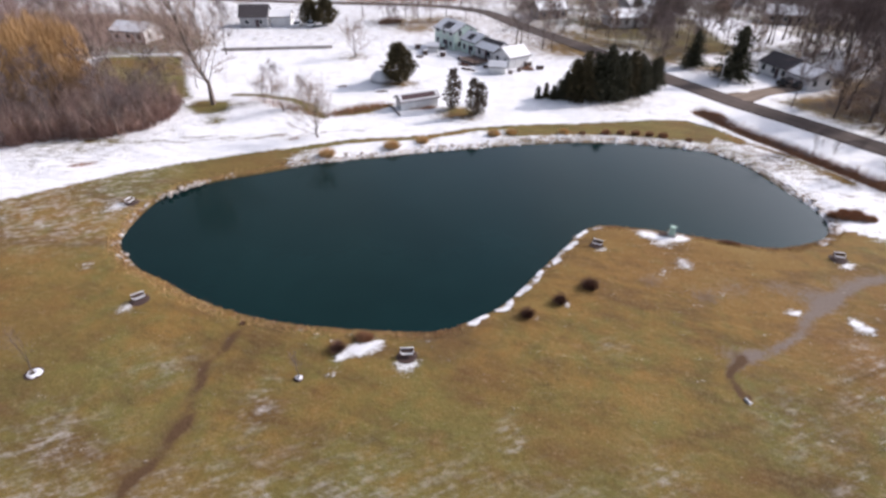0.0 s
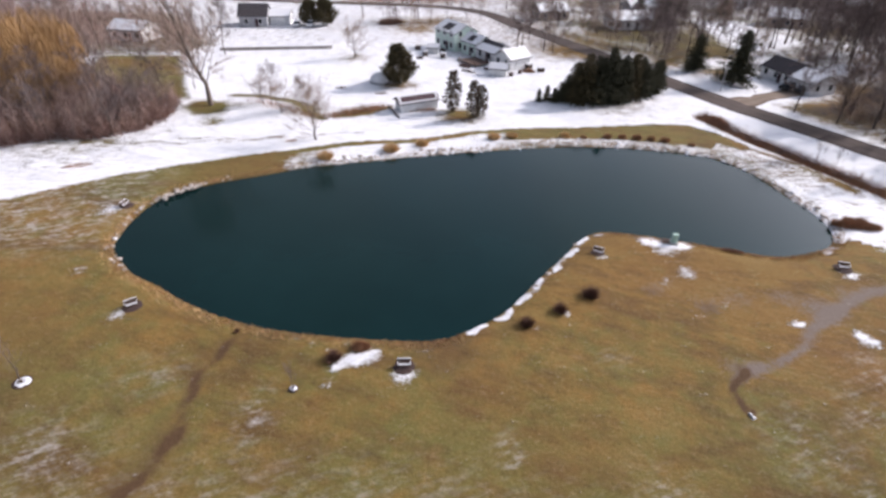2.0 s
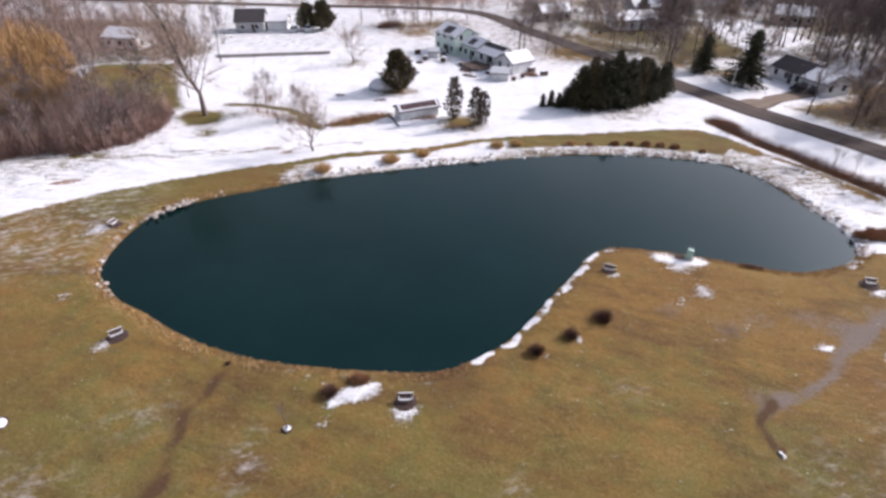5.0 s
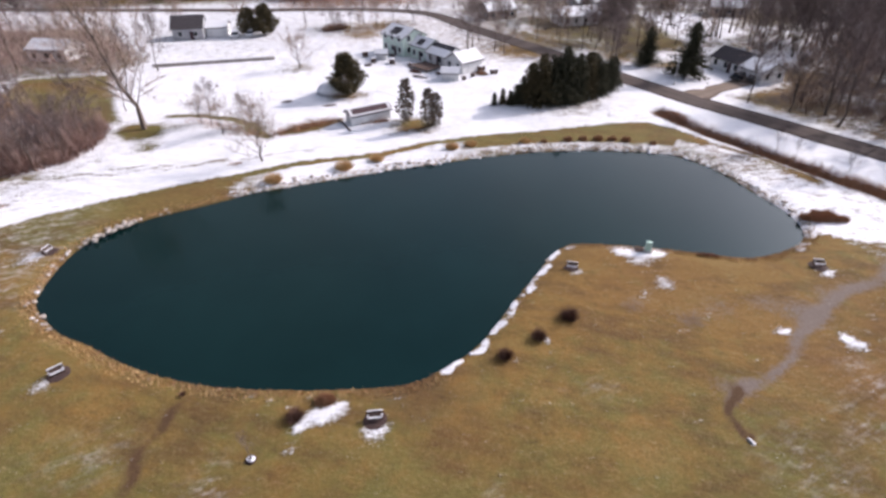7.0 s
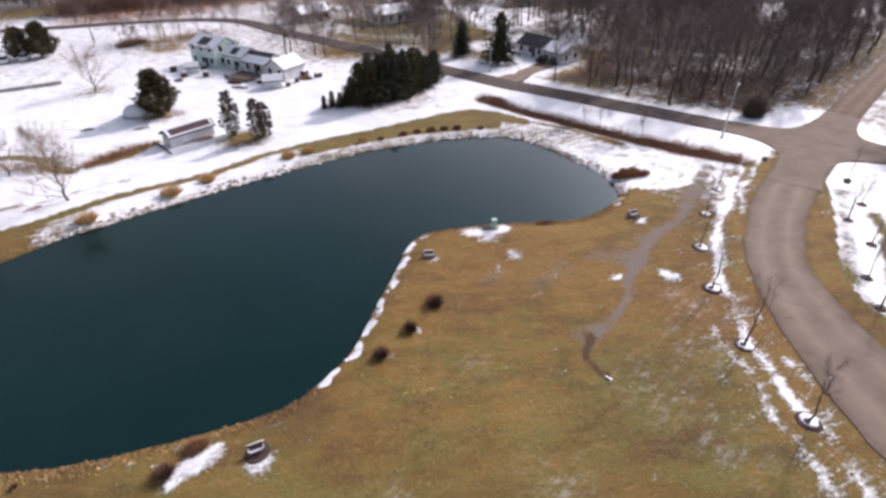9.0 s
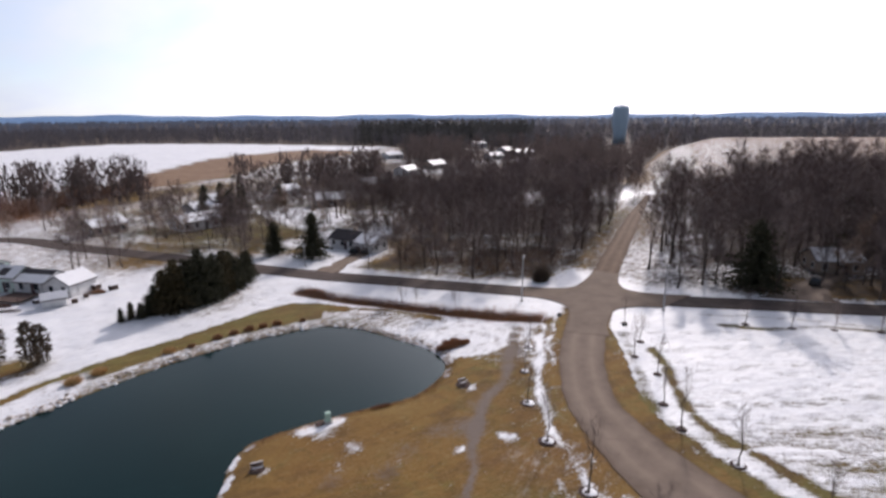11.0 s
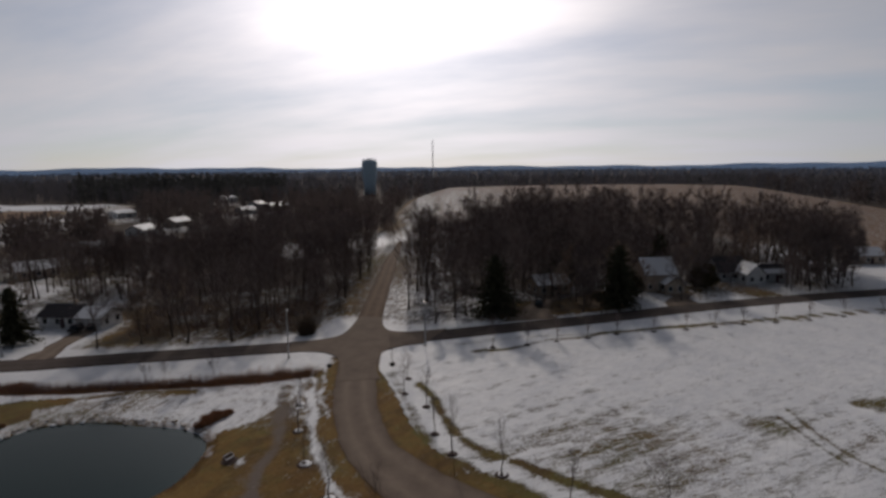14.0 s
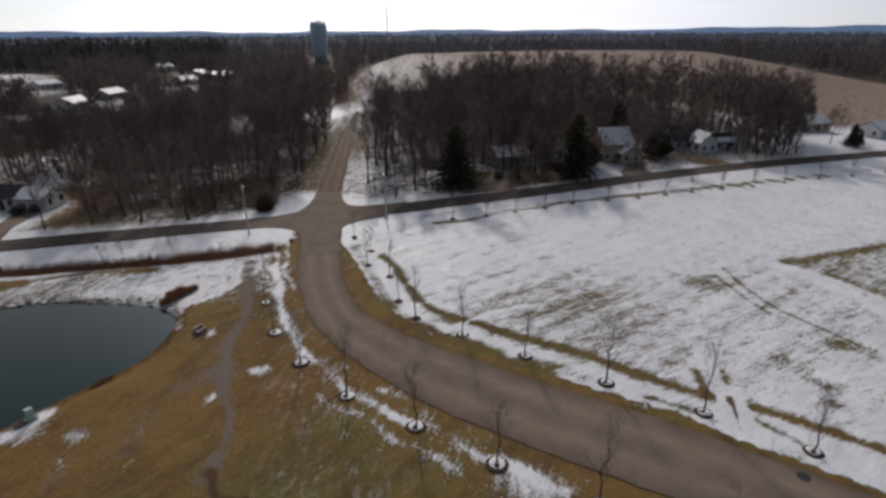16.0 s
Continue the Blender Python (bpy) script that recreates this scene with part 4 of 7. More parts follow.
def build_roads():
    P = MAIN_ROAD
    d = np.gradient(P, axis=0)
    nrm = np.stack([-d[:, 1], d[:, 0]], 1) / np.linalg.norm(d, axis=1)[:, None]
    ribbon("road", P + nrm * 3.0, P - nrm * 3.0, 0.035, M_ROAD, "grey asphalt country road with worn edges", "road", 0.12)
    ribbon("road_park_drive", resample(DRIVE_W, 150), resample(DRIVE_E, 150), 0.052, M_DRIVE,
           "curving worn asphalt park drive", "road", 0.12)
    # the crossing, with its corners worn round
    curb = [(74.4, 60.6), (76, 57), (76.5, 54), (75.6, 51.2), (72.7, 48.4), (66.2, 44.2), (69.5, 39.1), (73.7, 42), (77.6, 43.9), (81.5, 44.2), (84.6, 42.4), (87.4, 39.2),
            (97.2, 38.6), (94.6, 42), (92.6, 45.2), (92, 48.8), (94.8, 51.8), (100, 54.7), (99.1, 59.9), (92, 57.7), (88, 56.8), (85, 57), (82, 59.4), (79.6, 63)]
    ring = []
    for group in (curb[0:6], curb[6:12], curb[12:18], curb[18:24]):
        ring += [tuple(p) for p in spline(group, 0.6)]
    g, n = Geo(), len(ring)
    g.add([(84.5, 51, 0.118)] + [(x, y, 0.112) for x, y in ring] + [(x, y, -0.05) for x, y in ring],
          [(0, 1 + i, 1 + (i + 1) % n) for i in range(n)] + [(1 + i, 1 + n + i, 1 + n + (i + 1) % n, 1 + (i + 1) % n) for i in range(n)])
    solid("road_crossing", g, M_DRIVE, "worn asphalt crossing with rounded corners", "road", kind="structure")
    ribbon("road_lane", resample(LANE_L, 90), resample(LANE_R, 90), 0.047, M_LANE, "narrow brown worn lane between the woods", "road", 0.15)
    for label, l, r in (("dark asphalt house driveway", [(54.8, 102.6), (58, 104), (63.8, 106.4), (71.4, 110.6)], [(57.2, 97), (60, 99.2), (63.6, 102), (73.6, 106.4)]),
                        ("brown gravel house driveway", [(105, 30), (111, 28), (122, 27), (133, 25)], [(112.5, 18), (114, 20), (123, 22), (133, 21)]),
                        ("snowy gravel house driveway", [(131, -4), (138, -3), (146, -6)], [(136, -11), (141, -9), (148, -11)])):
        ribbon("driveway", resample(l, 14), resample(r, 14), 0.022, M_DRIVE, label, "driveway", 0.1)


build_roads()


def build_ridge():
    """Low hills all round, far behind the woods, painted in glowing haze blue."""
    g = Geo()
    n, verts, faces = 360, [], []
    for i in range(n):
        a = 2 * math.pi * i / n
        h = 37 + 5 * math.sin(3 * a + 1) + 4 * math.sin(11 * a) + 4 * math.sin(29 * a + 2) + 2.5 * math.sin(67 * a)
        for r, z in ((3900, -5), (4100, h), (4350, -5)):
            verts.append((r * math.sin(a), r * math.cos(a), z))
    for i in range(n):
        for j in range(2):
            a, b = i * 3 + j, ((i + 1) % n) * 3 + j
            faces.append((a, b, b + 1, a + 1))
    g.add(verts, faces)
    solid("backdrop", g, M_RIDGE, "low wooded hills on the horizon, painted in glowing haze blue", "hills", kind="structure")


build_ridge()


# ---- plants ----
def bare_tree(seed, h, reach, limbs, twigs, lean=0.0, upright=0.5, low=0.22, trunk_r=0.012, twig_w=0.05, twig_l=1.3, subs=5, lite=False):
    """Trunk with limbs, and the fine twigs, as two meshes' geometry."""
    rng = np.random.default_rng(seed)
    wood, fine = Geo(), Geo()
    lx, ly = rng.normal(size=2) * lean * h
    top = h * 0.9
    spine = []
    for i in range(7):
        t = i / 6
        spine.append(Vector((lx * t + rng.normal() * 0.014 * h * (i > 0), ly * t + rng.normal() * 0.014 * h * (i > 0), top * t)))
    r0 = trunk_r * h
    wood.tube(spine, [r0 * 1.4] + [r0 * (1 - 0.93 * i / 6) for i in range(1, 7)], 5)

    def twig_fan(p, way, n, length):
        for _ in range(n):
            d = (way + Vector(rng.normal(size=3)) * 0.6 + Vector((0, 0, 0.3 * upright))).normalized()
            fine.blade(p, p + d * length * rng.uniform(0.5, 1.35), twig_w, rng)
    for k in range(limbs):
        t = low + (0.97 - low) * (k + rng.uniform(0, 1)) / limbs
        i = min(int(t * 6), 5)
        p = spine[i].lerp(spine[i + 1], t * 6 - i)
        az = k * 2.4 + rng.uniform(-0.6, 0.6)
        crown = 1.0 - 0.7 * max(0, (t - 0.4) / 0.6) ** 1.5 - 0.35 * max(0, (0.45 - t))
        length = reach * crown * rng.uniform(0.7, 1.2)
        rise = upright + rng.uniform(-0.2, 0.25) + 0.5 * t
        way = Vector((math.cos(az), math.sin(az), rise)).normalized()
        pts = [p]
        for s in range(3):
            way = (way + Vector(rng.normal(size=3)) * 0.17 + Vector((0, 0, 0.12))).normalized()
            pts.append(pts[-1] + way * length / 3)
        r = r0 * (0.36 - 0.24 * t)
        wood.tube(pts, [r, r * 0.65, r * 0.4, r * 0.12], 3, False)
        for j in range(subs):
            u = 0.22 + 0.78 * (j + rng.uniform(0, 1)) / subs
            s = min(int(u * 3), 2)
            q = pts[s].lerp(pts[s + 1], u * 3 - s)
            sub = (way + Vector(rng.normal(size=3)) * 0.65 + Vector((0, 0, 0.2))).normalized()
            e = q + sub * length * rng.uniform(0.25, 0.5)
            if lite:
                fine.blade(q, e, r * 0.6, rng)
            else:
                fine.tube([q, e], [r * 0.30, r * 0.08], 3, False)
            for v in (0.35, 0.7, 1.0):
                twig_fan(q.lerp(e, v), sub, twigs, twig_l)
    return wood, fine


def conifer(seed, h, r, tiers, per, droop=0.25, base=0.03, shape=1.0, tuft=0.5, bare=0.0, round_top=False):
    """Trunk and a crown of short sprays in uneven tiers."""
    rng = np.random.default_rng(seed)
    wood, green = Geo(), Geo()
    wood.tube([(0, 0, 0), (0, 0, h * 0.5), (0, 0, h * 0.96)], [h * 0.016, h * 0.011, 0.02], 5)
    wob = rng.uniform(0, 6.28, 4)
    for k in range(tiers):
        t = (k + rng.uniform(0, 0.9)) / tiers
        z = h * (base + (1 - base) * t)
        if round_top:
            reach = r * (1 - t) ** 0.55 * min(1.0, (t + 0.22) / 0.42)
        else:
            reach = r * (1 - t) ** shape
        reach = reach * rng.uniform(0.82, 1.12) + 0.15
        n = max(6, int(per * (0.35 + 0.65 * reach / r)))
        for j in range(n):
            if rng.uniform() < bare:
                continue
            a = rng.uniform(0, 2 * math.pi)
            lump = 1 + (0.16 + 0.12 * round_top) * math.sin(3 * a + wob[0] + 5 * t) + 0.12 * math.sin(5 * a + wob[1] - 9 * t)
            out = reach * lump * (1 - 0.75 * rng.uniform() ** 2.2)
            p = Vector((math.cos(a) * out, math.sin(a) * out, z - droop * out + rng.normal() * 0.12))
            w = tuft * rng.uniform(0.7, 1.3)
            o = Vector((math.cos(a), math.sin(a), rng.uniform(-0.5, 0.6))) + Vector(rng.normal(size=3)) * 0.3
            o = o.normalized() * w
            for _ in range(3):
                side = Vector(rng.normal(size=3)).cross(o).normalized() * w * 0.30
                way = (o + Vector(rng.normal(size=3)) * w * 0.45)
                green.add((p - side, p + side, p + way), ((0, 1, 2),))
    return wood, green


def boughs(seed, h, r, whorls, per, shape=0.8, base=0.04, droop=0.18, tuft=0.5, ragged=0.3):
    """Trunk with whorls of needled boughs of uneven length, so that the outline is ragged."""
    rng = np.random.default_rng(seed)
    wood, green = Geo(), Geo()
    bend = rng.normal(0, 0.012 * h, 2)
    wood.tube([(0, 0, 0), (bend[0], bend[1], h * 0.5), (0, 0, h * 0.97)], [h * 0.017, h * 0.011, 0.02], 5)
    swell = rng.uniform(0, 6.28, 3)
    for k in range(whorls):
        t = (k + rng.uniform(0, 0.7)) / whorls
        z = h * (base + (1 - base) * t)
        full = r * (1 - t) ** shape * (1 + 0.14 * math.sin(9 * t + swell[0])) + 0.12
        n = max(4, int(per * (0.5 + 0.5 * (1 - t))))
        a0 = rng.uniform(0, 6.28)
        for j in range(n):
            a = a0 + 6.283 * j / n + rng.normal(0, 0.25)
            length = full * (1 + 0.16 * math.sin(2 * a + swell[1]) + 0.12 * math.sin(3 * a + swell[2] + 6 * t)) * rng.uniform(1 - ragged, 1 + 0.5 * ragged)
            rise = 0.45 * t - droop * (1 - t) + rng.normal(0, 0.06)
            steps = max(2, int(length / (tuft * 0.55)))
            for i in range(steps):
                u = (i + rng.uniform(0.2, 1.0)) / steps
                p = Vector((math.cos(a) * length * u, math.sin(a) * length * u, z + rise * length * u - 0.12 * length * u * u))
                w = tuft * (1.05 - 0.45 * u) * rng.uniform(0.7, 1.25)
                for _ in range(4):
                    o = Vector((math.cos(a), math.sin(a), rng.uniform(-0.7, 0.4))) * 0.7 + Vector(rng.normal(size=3)) * 0.65
                    o = o.normalized() * w
                    side = Vector(rng.normal(size=3)).cross(o).normalized() * w * 0.26
                    green.add((p - side, p + side, p + o), ((0, 1, 2),))
    tip = Vector((0, 0, h))
    for _ in range(8):
        q = tip + Vector(rng.normal(size=3)) * 0.08 - Vector((0, 0, rng.uniform(0.1, 0.7)))
        green.blade(q, q + Vector((rng.normal() * 0.12, rng.normal() * 0.12, 0.55)), 0.12, rng)
    return wood, green


def clump(seed, n, rx, ry, h, width, splay=0.35, taper=True):
    """Upright stalks from a spot on the ground, shorter towards its rim."""
    rng = np.random.default_rng(seed)
    g = Geo()
    for _ in range(n):
        a, q = rng.uniform(0, 2 * math.pi), math.sqrt(rng.uniform())
        x, y = math.cos(a) * q, math.sin(a) * q
        k = h * (1 - 0.55 * q * q * taper) * rng.uniform(0.65, 1.1)
        base = Vector((x * rx * 0.75, y * ry * 0.75, -0.05))
        tip = base + Vector((x * splay * h + rng.normal() * 0.12 * h, y * splay * h + rng.normal() * 0.12 * h, k))
        g.blade(base, tip, width, rng)
    return g


class Plant:
    """One plant built as thing > parts, copied for every further place."""

    def __init__(self, name, pieces, label, category, group=""):
        self.name, self.label, self.category, self.group = name, label, category, group
        self.meshes = [(n, g.mesh(n, m), lab) for n, g, m, lab in pieces]
        self.first = None

    def put(self, x, y, yaw=0.0, s=1.0, z=None, label="", group=""):
        m = Matrix.LocRotScale((x, y, ground_z(x, y) if z is None else z), Euler((0, 0, yaw)), (s, s, s))
        if self.first is None:
            ob = thing(self.name, self.label, self.category, self.group)
            ob.matrix_basis = m
            for n, me, lab in self.meshes:
                c = new(n, me)
                c.parent = ob
                tagged(c, lab)
            self.first = ob
        else:
            ob = copy_thing(self.first, Matrix.LocRotScale(m.translation, Euler((0, 0, yaw)), None))
            ob.scale = (s, s, s)
        return tagged(ob, label, "", group)


def tall_tree(seed, h, label, twig=None, **kw):
    args = dict(reach=h * 0.28, limbs=16, twigs=8, upright=0.65, low=0.22, lean=0.025, trunk_r=0.0125, twig_w=0.04, twig_l=1.5)
    args.update(kw)
    w, f = bare_tree(seed, h, **args)
    return Plant("tree", [("trunk", w, M_BARK, ""), ("crown", f, twig or M_TWIG, "bare leafless twigs")], label, "tree", "bare trees")


WOOD_TREES = [tall_tree(11, 18, "tall bare tree with a slim grey trunk in the woods"), tall_tree(12, 16, "bare woodland tree with a narrow crown", reach=3.6),
              tall_tree(13, 19, "tall bare tree with a high crown in the woods", low=0.36), tall_tree(14, 14, "bare woodland tree with brown twigs"),
              tall_tree(15, 17, "bare forked tree in leafless woods", upright=0.9)]
lite = dict(limbs=13, subs=4, lite=True, twigs=8, twig_w=0.05)
LITE_TREES = [tall_tree(16, 17, "", **lite), tall_tree(17, 15, "", **lite), tall_tree(18, 18.5, "", **lite)]
hedge = dict(limbs=13, subs=4, lite=True, twigs=3, twig_w=0.036, trunk_r=0.009, twig=M_TWIG_HEDGE)
HEDGE_TREES = [tall_tree(19, 14, "", low=0.1, **hedge), tall_tree(20, 16, "", low=0.12, **hedge), tall_tree(24, 12, "", low=0.08, **hedge)]
yard = dict(limbs=18, subs=6, twigs=6, trunk_r=0.011, twig_w=0.04, twig_l=1.2)
YARD_TREES = [tall_tree(21, 13, "bare spreading yard tree with brown twigs", reach=4.8, low=0.18, upright=0.6, **yard),
              tall_tree(22, 11, "bare round-crowned yard tree in snow", reach=4.2, low=0.18, upright=0.65, **yard),
              tall_tree(23, 10, "bare grey yard tree", twig=M_TWIG_GREY, reach=3.8, low=0.16, upright=0.6, **yard)]


def scatter(poly, step, seed, keep=None, jitter=0.42):
    """Uneven places inside an outline, about step apart."""
    rng = np.random.default_rng(seed)
    P = np.array(poly)
    lo, hi = P.min(0), P.max(0)
    X, Y = np.meshgrid(np.arange(lo[0], hi[0], step), np.arange(lo[1], hi[1], step))
    Q = np.stack([X.ravel(), Y.ravel()], 1) + rng.uniform(-jitter, jitter, (X.size, 2)) * step
    return Q[inside(Q, poly)]


def paved_distance(Q):
    Q = np.asarray(Q, float)
    return np.minimum(np.minimum(line_distance(Q, MAIN_ROAD) - 3.0, signed(Q, DRIVE_W + DRIVE_E[::-1])), signed(Q, LANE_L + LANE_R[::-1]))


HOUSE_SPOTS = np.array([(226, 254), (304, 274), (334, 272), (342, 296), (250, 330), (398, 380), (72, 208), (104, 213), (-1, 145), (6, 135), (13, 124), (72, 113), (74, 107), (149, -2), (166, -24), (168, -18), (170, -31), (211, -64), (179, -62), (-60, 162), (-84, 141), (52, 168), (104, 178), (62, 190),
                        (121, 25), (30, 178), (192, 240), (140, 205)], float)


def clear_of(Q, d_road, d_house):
    ok = paved_distance(Q) > d_road
    for h in HOUSE_SPOTS:
        ok &= np.hypot(Q[:, 0] - h[0], Q[:, 1] - h[1]) > d_house
    return Q[ok]


def joined(name, plants, places, label, category):
    """Many plants merged into one mesh: places are rows of plant number, x, y, yaw, size."""
    co, tri, mat, base, slots = [], [], [], 0, []
    shapes = []
    for p in plants:
        own = []
        for n, me, lab in p.meshes:
            me.calc_loop_triangles()
            v = np.empty(len(me.vertices) * 3)
            me.vertices.foreach_get("co", v)
            t = np.empty(len(me.loop_triangles) * 3, int)
            me.loop_triangles.foreach_get("vertices", t)
            if me.materials[0] not in slots:
                slots.append(me.materials[0])
            own.append((v.reshape(-1, 3), t.reshape(-1, 3), slots.index(me.materials[0])))
        shapes.append(own)
    for k, x, y, yaw, size in places:
        c, d = math.cos(yaw) * size, math.sin(yaw) * size
        turn = np.array(((c, d, 0), (-d, c, 0), (0, 0, size)))
        for v, t, m in shapes[int(k)]:
            co.append(v @ turn + (x, y, ground_z(x, y)))
            tri.append(t + base)
            mat.append(np.full(len(t), m))
            base += len(v)
    co, tri, mat = np.concatenate(co), np.concatenate(tri), np.concatenate(mat)
    me = bpy.data.meshes.new(name)
    me.vertices.add(len(co))
    me.vertices.foreach_set("co", co.ravel())
    me.loops.add(tri.size)
    me.loops.foreach_set("vertex_index", tri.ravel())
    me.polygons.add(len(tri))
    me.polygons.foreach_set("loop_start", np.arange(0, tri.size, 3))
    for m in slots:
        me.materials.append(m)
    me.polygons.foreach_set("material_index", mat)
    me.update(calc_edges=True)
    return tagged(new(name, me), label, category, kind="stuff")


def tri_mesh(name, tris, material):
    """A mesh of loose triangles from an array (n, 3, 3)."""
    v = tris.reshape(-1, 3)
    me = bpy.data.meshes.new(name)
    me.vertices.add(len(v))
    me.vertices.foreach_set("co", v.ravel())
    me.loops.add(len(v))
    me.loops.foreach_set("vertex_index", np.arange(len(v)))
    me.polygons.add(len(v) // 3)
    me.polygons.foreach_set("loop_start", np.arange(0, len(v), 3))
    me.update(calc_edges=True)
    me.materials.append(material)
    return me


def stalks(rng, base, height, width, lean=0.25, up=1.0):
    """Thin pointed stalks on many places at once."""
    n = len(base)
    way = np.stack([rng.normal(0, lean, n), rng.normal(0, lean, n), np.full(n, up)], 1)
    tip = base + way * np.asarray(height).reshape(-1, 1)
    a = rng.uniform(0, np.pi, n)
    side = np.stack([np.cos(a), np.sin(a), np.zeros(n)], 1) * np.asarray(width).reshape(-1, 1) / 2
    return np.stack([base - side, base + side, tip], 1)


def stuff(name, tris, material, label, category):
    return tagged(new(name, tri_mesh(name, tris, material)), label, category, kind="stuff")


def at_ground(Q, dz=-0.05):
    return np.column_stack([Q, hill_height(Q[:, 0], Q[:, 1]) + dz])


def build_woods():
    rng = np.random.default_rng(5)
    band = [(80, 122), (92, 119), (112, 143), (150, 191), (168, 206), (150, 224), (112, 212), (86, 178), (84, 150)]
    copse = [(164, -39), (167, -50), (200, -58), (193, -31), (176, -29)]
    west, east = scatter(WOODS_W, 6.4, 1), scatter(WOODS_E, 6.9, 2)
    # thinner along the west wood's front, where the snow shows between the trunks
    west = west[(signed(west, WOODS_W) < -15) | (rng.uniform(size=len(west)) < 0.62) | (west[:, 0] > 104)]
    first = np.array([(68.6, 89.3), (72.1, 81.6), (75.7, 74.2), (88, 73.8), (96.5, 76.8), (92.8, 80), (82, 84), (78, 92)])
    west = west[np.hypot(west[:, None, 0] - first[None, :, 0], west[:, None, 1] - first[None, :, 1]).min(1) > 4]
    spots = np.concatenate([clear_of(west, 2.5, 9), clear_of(east, 4.5, 9), first, clear_of(scatter(band, 6.2, 6), 4, 10), clear_of(scatter([(92, 118), (104, 122), (126, 152), (112, 152), (98, 137)], 4.6, 8), 4, 8), clear_of(scatter(copse, 4.4, 7), 3, 8)])
    spots = spots[np.argsort(np.hypot(spots[:, 0], spots[:, 1]))]
    rest, behind = [], []
    for i, (x, y) in enumerate(spots):
        k, yaw = rng.integers(len(WOOD_TREES)), rng.uniform(0, 6.28)
        wave = 0.1 * math.sin(x * 0.13 + 2 * math.sin(y * 0.07)) * math.sin(y * 0.11)
        if y > 62:
            size = rng.uniform(0.74, 1.1) + wave - 0.22 * float(step_up(math.hypot(x, y), 140, 230))
        else:
            size = rng.uniform(0.9, 1.36) + wave
        # shortened so that houses behind show from the camera
        if math.hypot(x, y) > 185 and x < 0.93 * y:
            size *= 0.5
        if i > 60 and min(signed(np.array([(x, y)]), g)[0] for g in GLADES) < 0 and rng.uniform() < 0.7:
            continue
        if i < 225:
            WOOD_TREES[k].put(x, y, yaw, size)
        else:
            rest.append((k % 3, x, y, yaw, size))
    for x, y in clear_of(scatter([(-135, 84), (-90, 102), (-86, 126), (-72, 128), (-70, 140), (-92, 165), (-150, 170)], 6.0, 3), 3, 9):
        behind.append((rng.integers(3), x, y, rng.uniform(0, 6.28), rng.uniform(0.7, 1.1)))
    joined("tree_line", HEDGE_TREES, behind, "brown leafless trees behind the willow", "tree line")
    for x, y in clear_of(scatter([(20, 140), (44, 122), (64, 128), (68, 150), (150, 208), (100, 228), (20, 225), (10, 205), (24, 185)], 7.6, 4), 3, 7):
        if signed(np.array([(x, y)]), SNOW_YARD)[0] > -1:
            rest.append((rng.integers(3), x, y, rng.uniform(0, 6.28), rng.uniform(0.42, 0.74) * (0.6 if math.hypot(x, y) > 205 else 1.0)))
    # twiggy growth between the trunks
    for wood, seed, n, high in ((WOODS_W, 21, 7500, 3.6), (WOODS_E, 22, 4200, 3.4), (band, 23, 1500, 3.4)):
        P = scatter(wood, 2.2, seed)
        P = P[np.min([signed(P, g) for g in GLADES], axis=0) > 0]
        P = clear_of(P[(signed(P, wood) < -3) & (signed(P, SNOW_YARD) > 1)], 4, 7)
        P = P[rng.integers(0, len(P), n)] + rng.normal(0, 0.9, (n, 2))
        root = at_ground(P)
        hh = high * rng.uniform(0.3, 1.2, n)
        tris = [stalks(rng, root, hh, 0.06, 0.3)]
        for _ in range(4):
            tris.append(stalks(rng, root + (tris[0][:, 2] - root) * rng.uniform(0.2, 0.9, (n, 1)), hh * 0.45, 0.045, 0.8))
        stuff("underbrush", np.concatenate(tris), M_TWIG, "low leafless underbrush in the woods", "brush")
    # brush along the front, kept dark to stand for tree shade as well
    edge = [(68, 93), (74, 80), (79, 71), (86, 67), (98, 69), (108, 72), (100, 84), (88, 92), (78, 102)]
    P = clear_of(scatter(edge, 0.7, 24), 5, 7)
    P = P[np.sin(P[:, 0] * 0.5 + 1.3 * np.sin(P[:, 1] * 0.4)) * np.sin(P[:, 1] * 0.6) > -0.15]
    root, hh = at_ground(P), rng.uniform(0.7, 3.0, len(P))
    tris = [stalks(rng, root, hh, 0.05, 0.35)]
    for _ in range(5):
        tris.append(stalks(rng, root + (tris[0][:, 2] - root) * rng.uniform(0.1, 0.9, (len(P), 1)), hh * 0.45, 0.045, 0.8))
    stuff("underbrush", np.concatenate(tris), M_SHRUB, "dark tangled brush along the wood's front", "brush")
    joined("woodland", LITE_TREES, rest, "bare grey-brown winter woodland", "woods")


build_woods()


